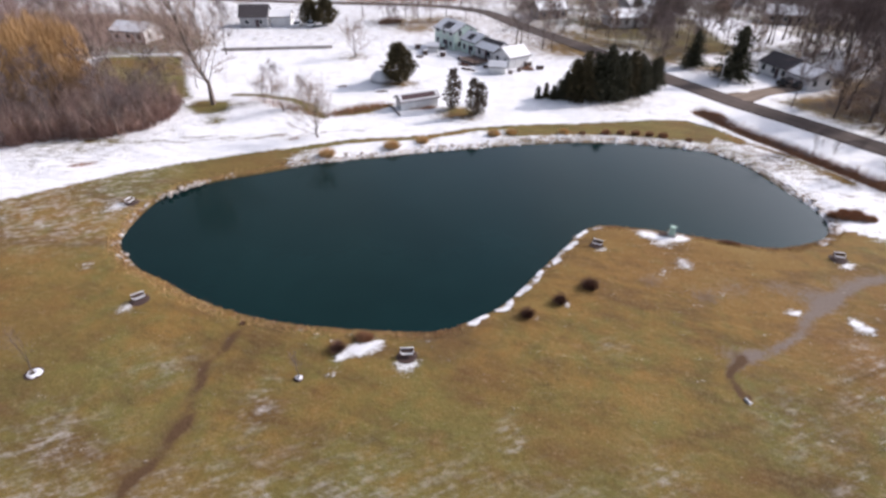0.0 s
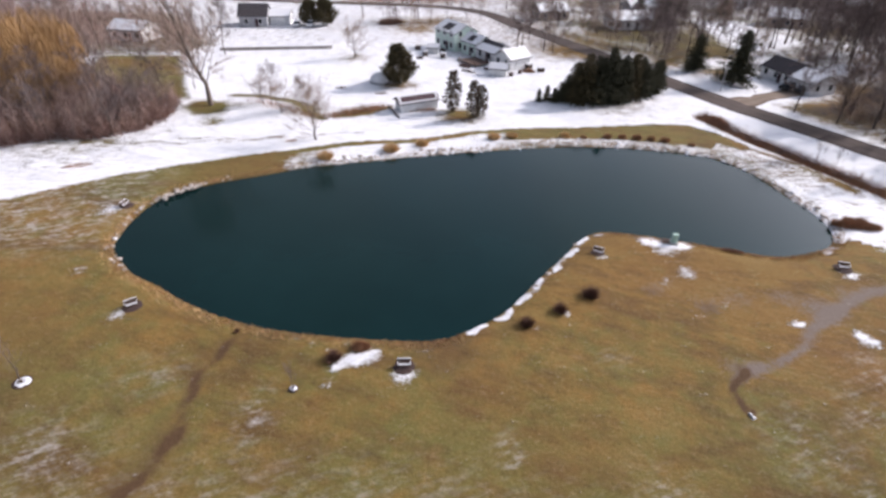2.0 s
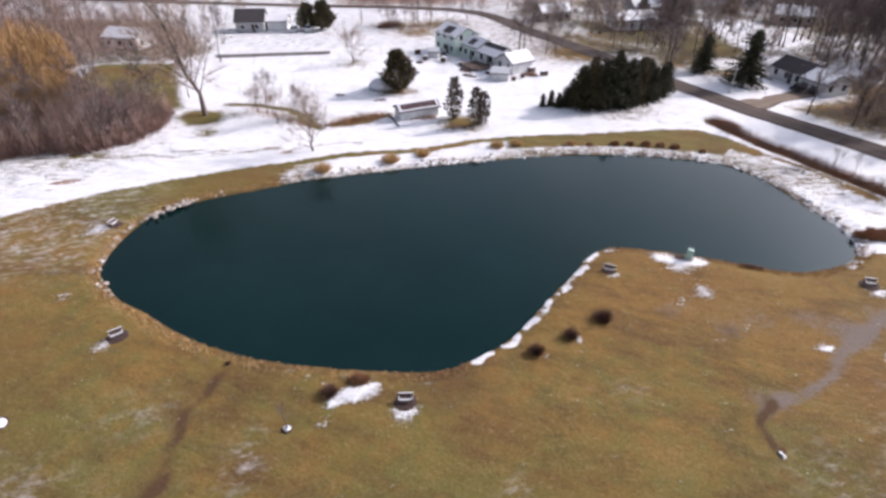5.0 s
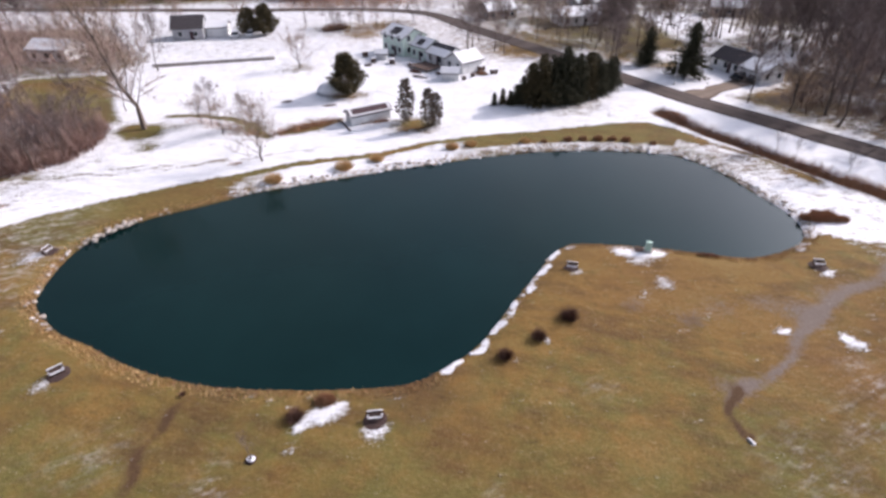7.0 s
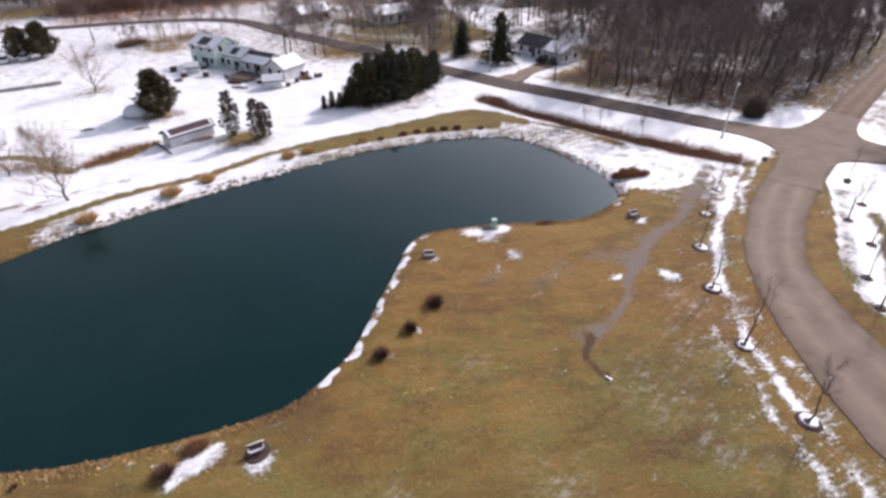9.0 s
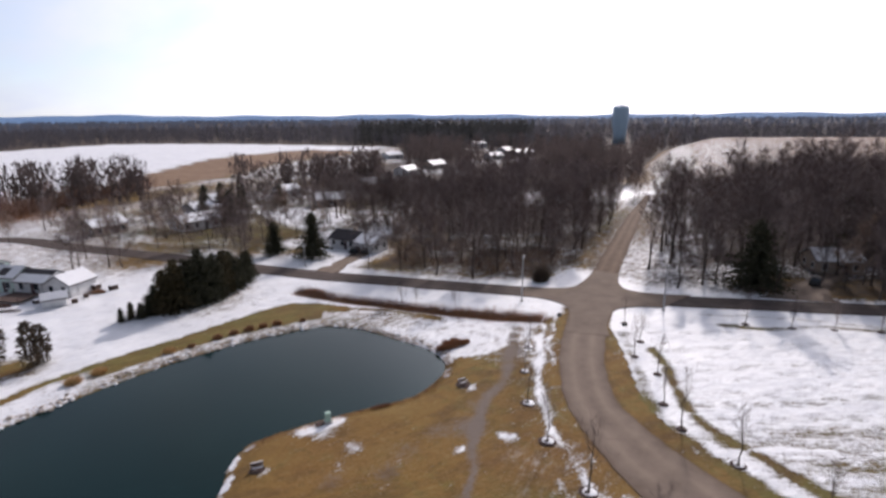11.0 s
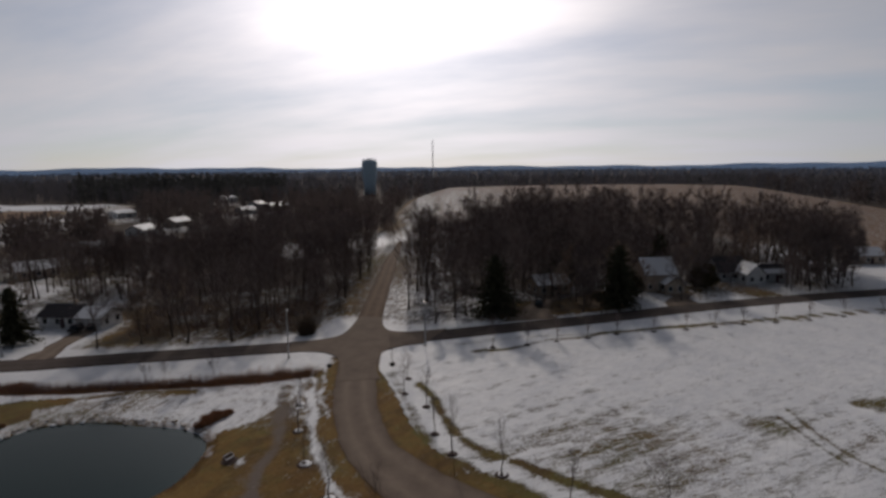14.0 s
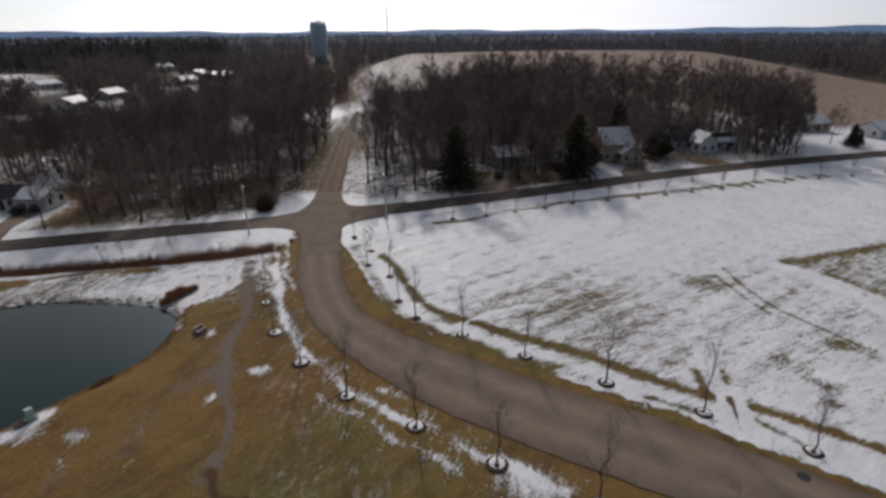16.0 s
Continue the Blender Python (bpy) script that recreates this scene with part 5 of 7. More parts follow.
def far_woods(name, poly_or_ring, seed, count, h0, h1, material, label, pine=False, blades=12):
    """Distant trees joined into one mesh."""
    rng = np.random.default_rng(seed)
    a0, a1, r0, r1 = poly_or_ring
    a = np.radians(rng.uniform(a0, a1, count))
    r = r0 * (r1 / r0) ** rng.uniform(0, 1, count)
    Q = np.stack([r * np.sin(a), r * np.cos(a)], 1)
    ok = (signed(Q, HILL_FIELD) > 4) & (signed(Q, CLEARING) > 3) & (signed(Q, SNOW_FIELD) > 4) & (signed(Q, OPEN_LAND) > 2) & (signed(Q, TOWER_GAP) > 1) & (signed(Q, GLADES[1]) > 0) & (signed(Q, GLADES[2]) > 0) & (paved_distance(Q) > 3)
    ok &= (signed(Q, WOODS_W) > 0) & (signed(Q, WOODS_E) > 0)
    # trees also left out along the camera's line to each house
    for spot in HOUSE_SPOTS:
        ok &= np.hypot(Q[:, 0] - spot[0], Q[:, 1] - spot[1]) > 14.5
        for near in (0.94, 0.88, 0.82, 0.76):
            ok &= np.hypot(Q[:, 0] - spot[0] * near, Q[:, 1] - spot[1] * near) > 14.5
    Q, r = Q[ok], r[ok]
    n = len(Q)
    h = rng.uniform(h0, h1, n)
    z = hill_height(Q[:, 0], Q[:, 1])
    k = blades
    t = rng.uniform(0.12, 0.95, (n, k))
    wide = np.sqrt(np.clip(1 - ((t - 0.55) / 0.55) ** 2, 0.05, 1)) if not pine else (1.05 - t)
    rad = (h * (0.24 if not pine else 0.2))[:, None] * wide * rng.uniform(0.2, 1.0, (n, k))
    az = rng.uniform(0, 2 * np.pi, (n, k))
    px = Q[:, :1] + np.cos(az) * rad
    py = Q[:, 1:] + np.sin(az) * rad
    pz = z[:, None] + h[:, None] * t
    size = (np.maximum(h * 0.055, r * 0.0010))[:, None] * rng.uniform(0.6, 1.3, (n, k))
    verts = np.empty((n, k, 3, 3))
    for c in range(3):
        d = rng.normal(size=(n, k, 3))
        d[..., 2] = d[..., 2] * 0.8 + (1.1 if c == 2 else -0.5) * (1 if not pine else -0.6)
        d[..., :2] *= 0.34 if not pine else 0.9
        verts[:, :, c, 0] = px + d[..., 0] * size
        verts[:, :, c, 1] = py + d[..., 1] * size
        verts[:, :, c, 2] = np.maximum(pz + d[..., 2] * size, z[:, None] + 0.2)
    # trunks
    tv = np.empty((n, 3, 3))
    w = np.maximum(h * 0.02, r * 0.0004)
    for c, (dx, hh) in enumerate(((-1, -0.02), (1, -0.02), (0, 0.85))):
        tv[:, c, 0], tv[:, c, 1], tv[:, c, 2] = Q[:, 0] + dx * w * 0.7, Q[:, 1] - dx * w * 0.7, z + hh * h
    allv = np.concatenate([verts.reshape(-1, 3), tv.reshape(-1, 3)])
    me = bpy.data.meshes.new(name)
    m = len(allv)
    me.vertices.add(m)
    me.vertices.foreach_set("co", allv.ravel())
    me.loops.add(m)
    me.loops.foreach_set("vertex_index", np.arange(m))
    me.polygons.add(m // 3)
    me.polygons.foreach_set("loop_start", np.arange(0, m, 3))
    me.update(calc_edges=True)
    me.materials.append(material)
    return tagged(new(name, me), label, "woods", kind="stuff")


far_woods("far_woods", (-60, 140, 240, 520), 31, 6400, 11, 18, M_FARWOOD, "distant bare winter woods", blades=84)
# the two outer rings carry the painted haze colours
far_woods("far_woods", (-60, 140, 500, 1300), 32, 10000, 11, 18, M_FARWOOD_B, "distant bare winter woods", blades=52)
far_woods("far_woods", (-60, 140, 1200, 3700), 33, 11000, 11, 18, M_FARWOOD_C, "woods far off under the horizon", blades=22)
far_woods("far_pines", (34, 52, 560, 800), 34, 420, 20, 29, M_FARPINE, "dark tall pines in the distant woods", True, 26)
far_woods("far_pines", (20, 110, 380, 1500), 35, 500, 14, 22, M_FARPINE, "scattered distant evergreens", True, 20)


# ---- the pond's edge ----
def build_shore():
    rng = np.random.default_rng(41)
    d = np.gradient(POND, axis=0)
    nrm = np.stack([d[:, 1], -d[:, 0]], 1) / np.linalg.norm(d, axis=1)[:, None]
    if inside((POND + nrm * 0.5)[:1], POND)[0]:
        nrm = -nrm
    # straw and rust coloured fringe
    for mat, name, n, off, h, label in ((M_STRAW, "shore_grass", 13000, 0.7, 0.28, "straw-coloured dead grass along the pond"),
                                        (M_RUST, "shore_sedge", 8000, 0.35, 0.26, "rust-brown dead sedge at the waterline")):
        i = rng.integers(0, len(POND), n)
        o = np.abs(rng.normal(off, 0.32, n)) - 0.05
        Q = POND[i] + nrm[i] * o[:, None] + rng.uniform(-0.5, 0.5, (n, 2))
        keep = signed(Q, POND) > 0.02
        Q, o = Q[keep], signed(Q, POND)[keep]
        snowy = (Q[:, 0] > 1.5) & (Q[:, 0] < 17.5) & (Q[:, 1] > 30) & (Q[:, 1] < 50.5) & (Q[:, 0] + Q[:, 1] > 34)
        thin = rng.uniform(size=len(Q)) < np.where(snowy, 0.06, np.where((Q[:, 1] > 66) | ((Q[:, 0] > 42) & (Q[:, 1] > 52)), 0.35, 1))
        Q, o = Q[thin], o[thin]
        z = WATER_Z + 0.4 * step_up(o, -0.6, 2.2)
        stuff(name, stalks(rng, np.column_stack([Q, z - 0.03]), h * rng.uniform(0.5, 1.2, len(Q)), 0.07, 0.35), mat, label, "grass")
    # stones laid along the far bank
    shapes = []
    for k in range(7):
        r2 = np.random.default_rng(60 + k)
        bm = bmesh.new()
        bmesh.ops.create_icosphere(bm, subdivisions=1, radius=0.5)
        for v in bm.verts:
            v.co *= r2.uniform(0.72, 1.15)
            v.co.z *= 0.62
        me = bpy.data.meshes.new("rock")
        bm.to_mesh(me)
        bm.free()
        me.materials.append(M_ROCK if k < 5 else M_SNOW)
        shapes.append(me)
    edging = thing("rock_edging", "pale boulders edging the pond, some capped with snow", "rocks")
    side = [i for i, p in enumerate(POND) if (p[1] > 64.5 and p[0] > -24) or (p[0] > 43 and p[1] > 50)]
    west = [i for i, p in enumerate(POND) if p[0] < -34 or (p[0] < -30 and p[1] > 58)]
    south = [i for i, p in enumerate(POND) if 3 < p[0] < 16 and p[1] < 50]
    for count, pool, lo, hi, far in ((225, side, 0.35, 0.85, 1.3), (42, west, 0.3, 0.7, 0.7), (8, south, 0.3, 0.5, 0.4)):
        for _ in range(count):
            i = pool[rng.integers(len(pool))]
            p = POND[i] + nrm[i] * rng.uniform(0.0, far) + rng.uniform(-0.45, 0.45, 2)
            o = signed(p[None], POND)[0]
            if o < -0.25:
                continue
            ob = new("rock", shapes[rng.integers(len(shapes))])
            ob.parent = edging
            k = rng.uniform(lo, hi)
            ob.matrix_basis = Matrix.LocRotScale((p[0], p[1], WATER_Z + 0.4 * float(step_up(o, -0.6, 2.2)) + 0.08 * k),
                                                 Euler((0, 0, rng.uniform(0, 6.28))), (k, k * rng.uniform(0.7, 1), k * rng.uniform(0.7, 1)))
    pile = thing("rock_pile", "heap of pale stones at the water's edge", "rocks")
    for t in np.linspace(0, 1, 34):
        p = np.array((-37.3, 55.6)) * (1 - t) + np.array((-34.2, 59.3)) * t + rng.normal(0, 0.35, 2) + np.array((-0.5, 0.4))
        ob = new("stone", shapes[rng.integers(5)])
        ob.parent = pile
        k = rng.uniform(0.45, 0.9)
        ob.matrix_basis = Matrix.LocRotScale((p[0], p[1], -0.15 + rng.uniform(0, 0.2)), Euler((0, 0, rng.uniform(0, 6.28))), (k, k, k))


build_shore()

GRASS_CLUMP = Plant("grass_clump", [("foliage", clump(70, 420, 0.75, 0.75, 1.05, 0.06, 0.45), M_STRAW, "")], "tan clump of dead ornamental grass", "grass", "grass clumps by the pond")
RUST_CLUMP = Plant("grass_clump", [("foliage", clump(71, 380, 0.6, 0.6, 0.85, 0.06, 0.4), M_RUST, "")], "rust-brown clump of dead grass", "grass", "grass clumps by the pond")
for x, y, k in ((-19.1, 69.4, 1.15), (-9.6, 72.8, 1.2), (-4.9, 75.2, 1.0), (6.7, 78.6, 1.0), (9.7, 79.4, 0.9), (18.5, 79.9, 0.8)):
    GRASS_CLUMP.put(x, y, x, k * 1.3)
for x, y, k in ((25.5, 80, 0.95), (28, 80.1, 0.9), (30.4, 79.9, 1), (32.6, 79.6, 0.9), (34.7, 79, 1), (21.5, 79.7, 0.7), (38.5, 77.4, 0.7)):
    RUST_CLUMP.put(x, y, y, k * 1.2)

BUSH_DARK = Plant("shrub", [("foliage", clump(75, 420, 0.50, 0.44, 1.15, 0.06, 0.55), M_SHRUB, "")], "small dark bronze shrub in brown grass", "shrub", "shrubs on the slope")
for x, y, k in ((7.4, 33.5, 0.92), (10.8, 35.6, 0.95), (14.2, 38, 1.15)):
    BUSH_DARK.put(x, y, x, k)
BUSH_DARK.put(-9.7, 28.4, 1, 0.95, label="low dark shrub in a snow patch")
BUSH_DARK.put(-19.1, 31.4, 2, 0.35, label="tiny dark shrub beside the pond")


def mound(name, seed, x, y, rx, ry, h, n, material, label, yaw=0.0):
    ob = thing(name, label, "bush", m=pose(x, y, -0.03, 0, 0, yaw))
    part("foliage", clump(seed, n, rx, ry, h, 0.075, 0.25), material, ob)
    return ob


for x, y, k in ((47.7, 53.5, 1.15), (48.7, 53.1, 1.3), (49.8, 53, 1.4), (51, 52.8, 1.3), (52, 52.7, 1.0), (49.4, 54.1, 1.25), (50.8, 53.9, 1.2)):
    RUST_CLUMP.put(x, y, x, k, label="rust-brown bushy clump at the end of the pond")
mound("bush", 81, -7.6, 29.9, 1.0, 0.7, 0.8, 500, M_RUST, "reddish dead bush in the snow by the pond")
mound("bush", 82, 47.4, 89.2, 3.2, 2.2, 0.9, 620, M_RUST, "rusty brush at the start of the ditch", 100)
mound("bush", 83, 32.2, 46.9, 1.6, 0.35, 0.45, 260, M_RUST, "brown reeds at the water's edge", -18)
mound("bush", 84, -54, 64.6, 2.6, 0.9, 0.45, 260, M_RUST, "brown weeds poking out of the snow", 25)
mound("bush", 85, -26, 75.6, 1.4, 0.5, 0.4, 120, M_RUST, "brown weeds in the snow", 25)
mound("bush", 87, 16.6, 118.4, 1.8, 0.9, 1.1, 500, M_RUST, "rust-brown hedge beside the white garage", -20)
mound("bush", 88, 2.2, 121.5, 2.4, 1.2, 0.9, 500, M_SHRUB, "dark low hedge by the deck", -50)
mound("bush", 89, -14.5, 100.5, 1.6, 0.6, 0.6, 200, M_SHRUB, "dark low shrubs in the snow", 10)
mound("bush", 90, -4.6, 91.0, 2.2, 0.5, 0.7, 260, M_RUST, "reddish dead bush along the shed", 27)
mound("bush", 181, -20, 168, 5.0, 2.0, 2.6, 1100, M_TWIG_RED, "wide brown leafless shrubs beside a lawn", 30)
mound("bush", 182, 10.8, 119.5, 1.6, 0.7, 0.9, 260, M_SHRUB, "dark shrubs beside the snowy shed", 10)
mound("bush", 183, 3.0, 117.5, 2.6, 1.0, 0.7, 420, M_TWIG, "brown dead garden bed in the snow", -40)
mound("bush", 184, -3.2, 136.0, 1.4, 0.6, 1.0, 240, M_SHRUB, "dark shrubs by the green house", -50)
mound("bush", 185, -8.6, 128.0, 1.1, 0.6, 0.9, 200, M_TWIG, "small bare shrub in the snowy garden", 0)
mound("bush", 186, -23, 103.6, 1.5, 0.5, 0.5, 200, M_SHRUB, "dark brush heap in the snow", 12)
mound("bush", 86, 84.6, 63.6, 1.9, 1.6, 4.2, 900, M_NEEDLE_BROWN, "tall dark shrub beside the road")


def build_ditch_brush():
    rng = np.random.default_rng(44)
    i = rng.integers(0, len(DITCH), 9000)
    Q = DITCH[i] + rng.normal(0, 1.1, (9000, 2)) + rng.uniform(-0.5, 0.5, (9000, 2))
    near = (0.7 + 0.75 * step_up(Q[:, 1], 72, 55)) * (0.85 + 0.4 * np.sin(Q[:, 1] * 1.1) * np.sin(Q[:, 0] * 0.8 + 1))
    stuff("ditch_brush", stalks(rng, at_ground(Q, -0.4), near * rng.uniform(0.6, 1.5, len(Q)), 0.06, 0.3), M_RUST,
          "rust-brown brush filling the roadside ditch", "brush")
    i = rng.integers(0, len(DITCH), 3800)
    Q = DITCH[i] + rng.normal(0, 0.8, (3800, 2)) + np.array([0.5, 0.3])
    stuff("ditch_brush", stalks(rng, at_ground(Q, -0.4), rng.uniform(0.6, 1.7, len(Q)), 0.05, 0.4), M_RUSSET, "dark tangled brush in the roadside ditch", "brush")


build_ditch_brush()


# ---- park things ----
def disc(g, r, z, h, n, seed, dome=0.0):
    """A low uneven round heap."""
    rng = np.random.default_rng(seed)
    verts, faces = [], []
    for q, k in ((1.0, 0.0), (0.86, 0.7), (0.5, 1.0)):
        for i in range(n):
            a = 2 * math.pi * i / n
            e = r * q * (1 + rng.uniform(-0.06, 0.06))
            verts.append((math.cos(a) * e, math.sin(a) * e, z + h * k + dome * (1 - q)))
    verts.append((0, 0, z + h + dome))
    for j in range(2):
        for i in range(n):
            a, b = j * n + i, j * n + (i + 1) % n
            faces.append((a, b, b + n, a + n))
    for i in range(n):
        faces.append((2 * n + i, 2 * n + (i + 1) % n, 3 * n))
    return g.add(verts, faces)


def bench(x, y, yaw, label):
    ob = thing("park_bench", label, "bench", "benches round the pond", pose(x, y, 0, 0, 0, yaw))
    for k in range(4):
        part("seat_slat", Geo().box((0, -0.20 + 0.135 * k, 0.45), (1.8, 0.12, 0.045)), M_WOOD, ob)
    for k in range(3):
        part("back_slat", Geo().box((0, 0.36 + 0.03 * k, 0.58 + 0.135 * k), (1.8, 0.04, 0.12)), M_WOOD, ob)
    for sx in (-0.8, 0.8):
        part("leg", Geo().box((sx, -0.2, 0.21), (0.08, 0.08, 0.43)).box((sx, 0.28, 0.42), (0.08, 0.08, 0.9)), M_WOOD, ob)
        part("armrest", Geo().box((sx, 0.0, 0.66), (0.09, 0.56, 0.05)).box((sx, -0.22, 0.54), (0.07, 0.07, 0.2)), M_WOOD, ob)
        part("snow_cap", Geo().box((sx, 0.0, 0.715), (0.10, 0.5, 0.06), 0, 0.7), M_SNOW, ob, "snow lying on the armrest")
    part("snow_cap", Geo().box((0, 0.43, 0.955), (1.84, 0.13, 0.10), 0, 0.85), M_SNOW, ob, "snow lying on the backrest")
    part("snow_cap", Geo().box((0, -0.16, 0.50), (1.66, 0.24, 0.07), 0, 0.85), M_SNOW, ob, "snow lying on the seat")
    part("pad", disc(Geo(), 1.45, -0.03, 0.07, 20, int(abs(x) * 10)), M_MULCH, ob, "dark mulched pad")
    ob.scale = (0.66, 0.66, 0.72)
    return ob


bench(-3.6, 27.8, 3, "dark wooden park bench with snow on its back and arms")
bench(-30.3, 34.5, 40, "dark wooden park bench with a snowy seat on the grass")
bench(-41.0, 53.6, 75, "dark wooden park bench beside a snow patch")
bench(16.6, 45.7, -20, "weathered park bench on a dark mulched pad")
bench(42.8, 44.0, -10, "snow-dusted park bench near the gravel track")


def pump_box():
    ob = thing("pump_housing", "pale green pump housing on the pond bank", "pump housing", m=pose(25.9, 48.3, 0, 0, 0, -15))
    part("base", Geo().box((0, 0, 0.08), (0.9, 0.8, 0.16)), M_CONCRETE, ob)
    part("body", Geo().box((0, 0, 0.62), (0.62, 0.52, 0.95), 0, 0.92), M_PUMP, ob)
    part("lid", Geo().box((0, 0, 1.14), (0.68, 0.58, 0.10), 0, 0.8), M_PUMP, ob)
    part("mat", Geo().box((-0.9, 0.05, 0.03), (1.0, 0.8, 0.06), 0.1, 0.95), M_MULCH, ob, "dark flat mat beside the housing")


pump_box()


def culvert():
    ob = thing("drain_pipe", "end of a dark drain pipe with a little snow", "pipe", m=pose(23.7, 23.6, 0, 0, 0, 10))
    g = Geo()
    g.tube([(0, 0.5, 0.05), (0, -0.2, 0.12)], [0.24, 0.24], 12, False)
    g.tube([(0, 0.5, 0.05), (0, -0.2, 0.12)], [0.20, 0.20], 12, False)
    part("pipe", g, M_STEEL, ob)
    part("snow_cap", Geo().box((0.15, -0.2, 0.12), (0.6, 0.4, 0.16), 0.3, 0.6), M_SNOW, ob, "snow heap on the pipe")
    ob.scale = (0.6, 0.6, 0.6)


culvert()


def sapling_kind(seed, h, reach, label):
    w, f = bare_tree(seed, h, reach * 1.75, 14, 2, 0.01, 2.0, 0.2, 0.0118, 0.0165, 0.8, 4)
    return Plant("young_tree", [("trunk", w, M_BARK, ""), ("crown", f, M_TWIG, "thin leafless upright twigs")], label, "tree", "young trees beside the drive")


SAPLINGS = [sapling_kind(101, 6.6, 1.5, "young bare tree in a mulch ring beside the drive"), sapling_kind(102, 7.6, 1.9, "young bare tree with upswept branches in a mulch ring"),
            sapling_kind(103, 5.6, 1.3, "slim young bare tree staked in a mulch ring")]
SMALL_TREES = [sapling_kind(104, 4.2, 1.1, "small bare tree in a row along the field"), sapling_kind(105, 3.6, 1.0, "small bare tree in the snow")]


def ring_bed(x, y, r, seed, snowy=True):
    ob = thing("mulch_ring", "round dark mulch ring" + (" filled with snow" if snowy else " under a young tree"), "mulch ring", "mulch rings", pose(x, y, 0))
    part("mulch", disc(Geo(), r, -0.02, 0.14, 18, seed), M_MULCH, ob)
    if snowy:
        rr = np.random.default_rng(seed)
        n, open_way = 20, rr.uniform(1.6, 3.4)
        verts, faces = [], []
        for i in range(n):
            a = 2 * math.pi * i / n
            thaw = 0.5 + 0.5 * math.cos(a - open_way)
            inner = r * (0.16 + 0.34 * thaw ** 4) * rr.uniform(0.85, 1.15)
            outer = max(inner + 0.1, r * (0.78 - 0.20 * thaw) * rr.uniform(0.9, 1.1))
            for q, h in ((inner, 0.12), ((inner + outer) / 2, 0.17 + 0.08 * (1 - thaw)), (outer, 0.08)):
                verts.append((math.cos(a) * q, math.sin(a) * q, h))
        for i in range(n):
            for j in range(2):
                b, c = i * 3 + j, ((i + 1) % n) * 3 + j
                faces.append((b, b + 1, c + 1, c))
        part("snow", Geo().add(verts, faces), M_SNOW, ob, "melting ring of snow round the trunk", True)
    return ob


def build_saplings():
    rng = np.random.default_rng(9)
    west = [(57.6, 45.2), (51.2, 40.8), (45.2, 35.5), (40.7, 29.4), (37.05, 22.2), (34.9, 14.4), (32.65, 6.6), (30.8, -1.5), (29.3, -9.5)]
    for i, (x, y) in enumerate(west):
        ring_bed(x, y, 0.98 if i > 1 else 0.8, 200 + i)
        SAPLINGS[i % 3].put(x, y, rng.uniform(0, 6.28), (0.75, 0.72, 0.85, 0.95, 1.0, 1.1, 1.0, 1, 1)[i])
    east = [(76, 40.2), (71.1, 34.9), (65.8, 33), (63.1, 28.4), (56.5, 24.5), (53, 20.8), (50.9, 14.4), (48.7, 6.8), (46.3, -1.6), (44.2, -10.2), (41.5, -18.2), (39, -26)]
    for i, (x, y) in enumerate(east):
        ring_bed(x, y, 0.85 if i > 5 else 0.6, 230 + i, i > 5)
        SAPLINGS[(i * 2) % 3].put(x, y, rng.uniform(0, 6.28), 0.7 + 0.04 * i)
    for x, y in ((89.6, 26.6), (93, 21), (96.8, 16.2), (101, 11), (105.3, 6), (109.4, -0.8), (113.1, -6.8), (116.9, -12.3), (120.9, -18), (124.6, -24.4),
                 (128.9, -31.4), (134.7, -39), (140.5, -47.6), (145.6, -55.9), (151.7, -65)):
        SMALL_TREES[rng.integers(2)].put(x, y, rng.uniform(0, 6.28), rng.uniform(0.85, 1.2))
        ring_bed(x, y, 0.62, int(x), False)
    for x, y, k, s in ((-12.3, 25, 2, 0.5), (-34.2, 24.8, 0, 0.75)):
        ring_bed(x, y, 0.85 if k == 0 else 0.4, 260 + k)
        SAPLINGS[k].put(x, y, 1.0, s, label="young bare tree standing alone in the grass")
    for x, y, s in ((55.5, 72.5, 0.9), (60.5, 63.8, 0.9), (57, 70, 0.7)):
        SMALL_TREES[0].put(x, y, s * 7, s, label="small bare tree on the roadside bank")


build_saplings()

def storm_drain(x, y, yaw):
    ob = thing("storm_drain", "dark iron storm drain sunk in the roadside snow", "drain", "storm drains", pose(x, y, 0.03, 0, 0, yaw))
    part("frame", Geo().box((0, -0.32, 0.05), (1.3, 0.1, 0.14)).box((0, 0.32, 0.05), (1.3, 0.1, 0.14)).box((-0.62, 0, 0.05), (0.1, 0.6, 0.14)).box((0.62, 0, 0.05), (0.1, 0.6, 0.14)), M_TYRE, ob)
    for i in range(7):
        part("bar", Geo().box((-0.48 + 0.16 * i, 0, 0.06), (0.07, 0.56, 0.07)), M_TYRE, ob)
    # flat dark slab painted in for the shaded hollow under the bars
    part("pit", Geo().box((0, 0, -0.02), (1.2, 0.58, 0.03)), M_MULCH, ob)


storm_drain(71.4, 49.6, 32)
storm_drain(75.4, 39.9, 32)

mh = thing("manhole_cover", "dark iron manhole cover in the drive", "manhole", m=pose(38.2, -16.6, 0.09))
part("lid", disc(Geo(), 0.42, -0.02, 0.03, 20, 5), M_MULCH, mh)
part("rim", Geo().tube([(0, 0, -0.05), (0, 0, 0.012)], [0.5, 0.5], 20), M_TYRE, mh)


# ---- evergreens ----
def evergreen(seed, h, r, mat, label, group, **kw):
    w, g = conifer(seed, h, r, **kw)
    return Plant("evergreen", [("trunk", w, M_BARK, ""), ("crown", g, mat, "")], label, "evergreen tree", group)


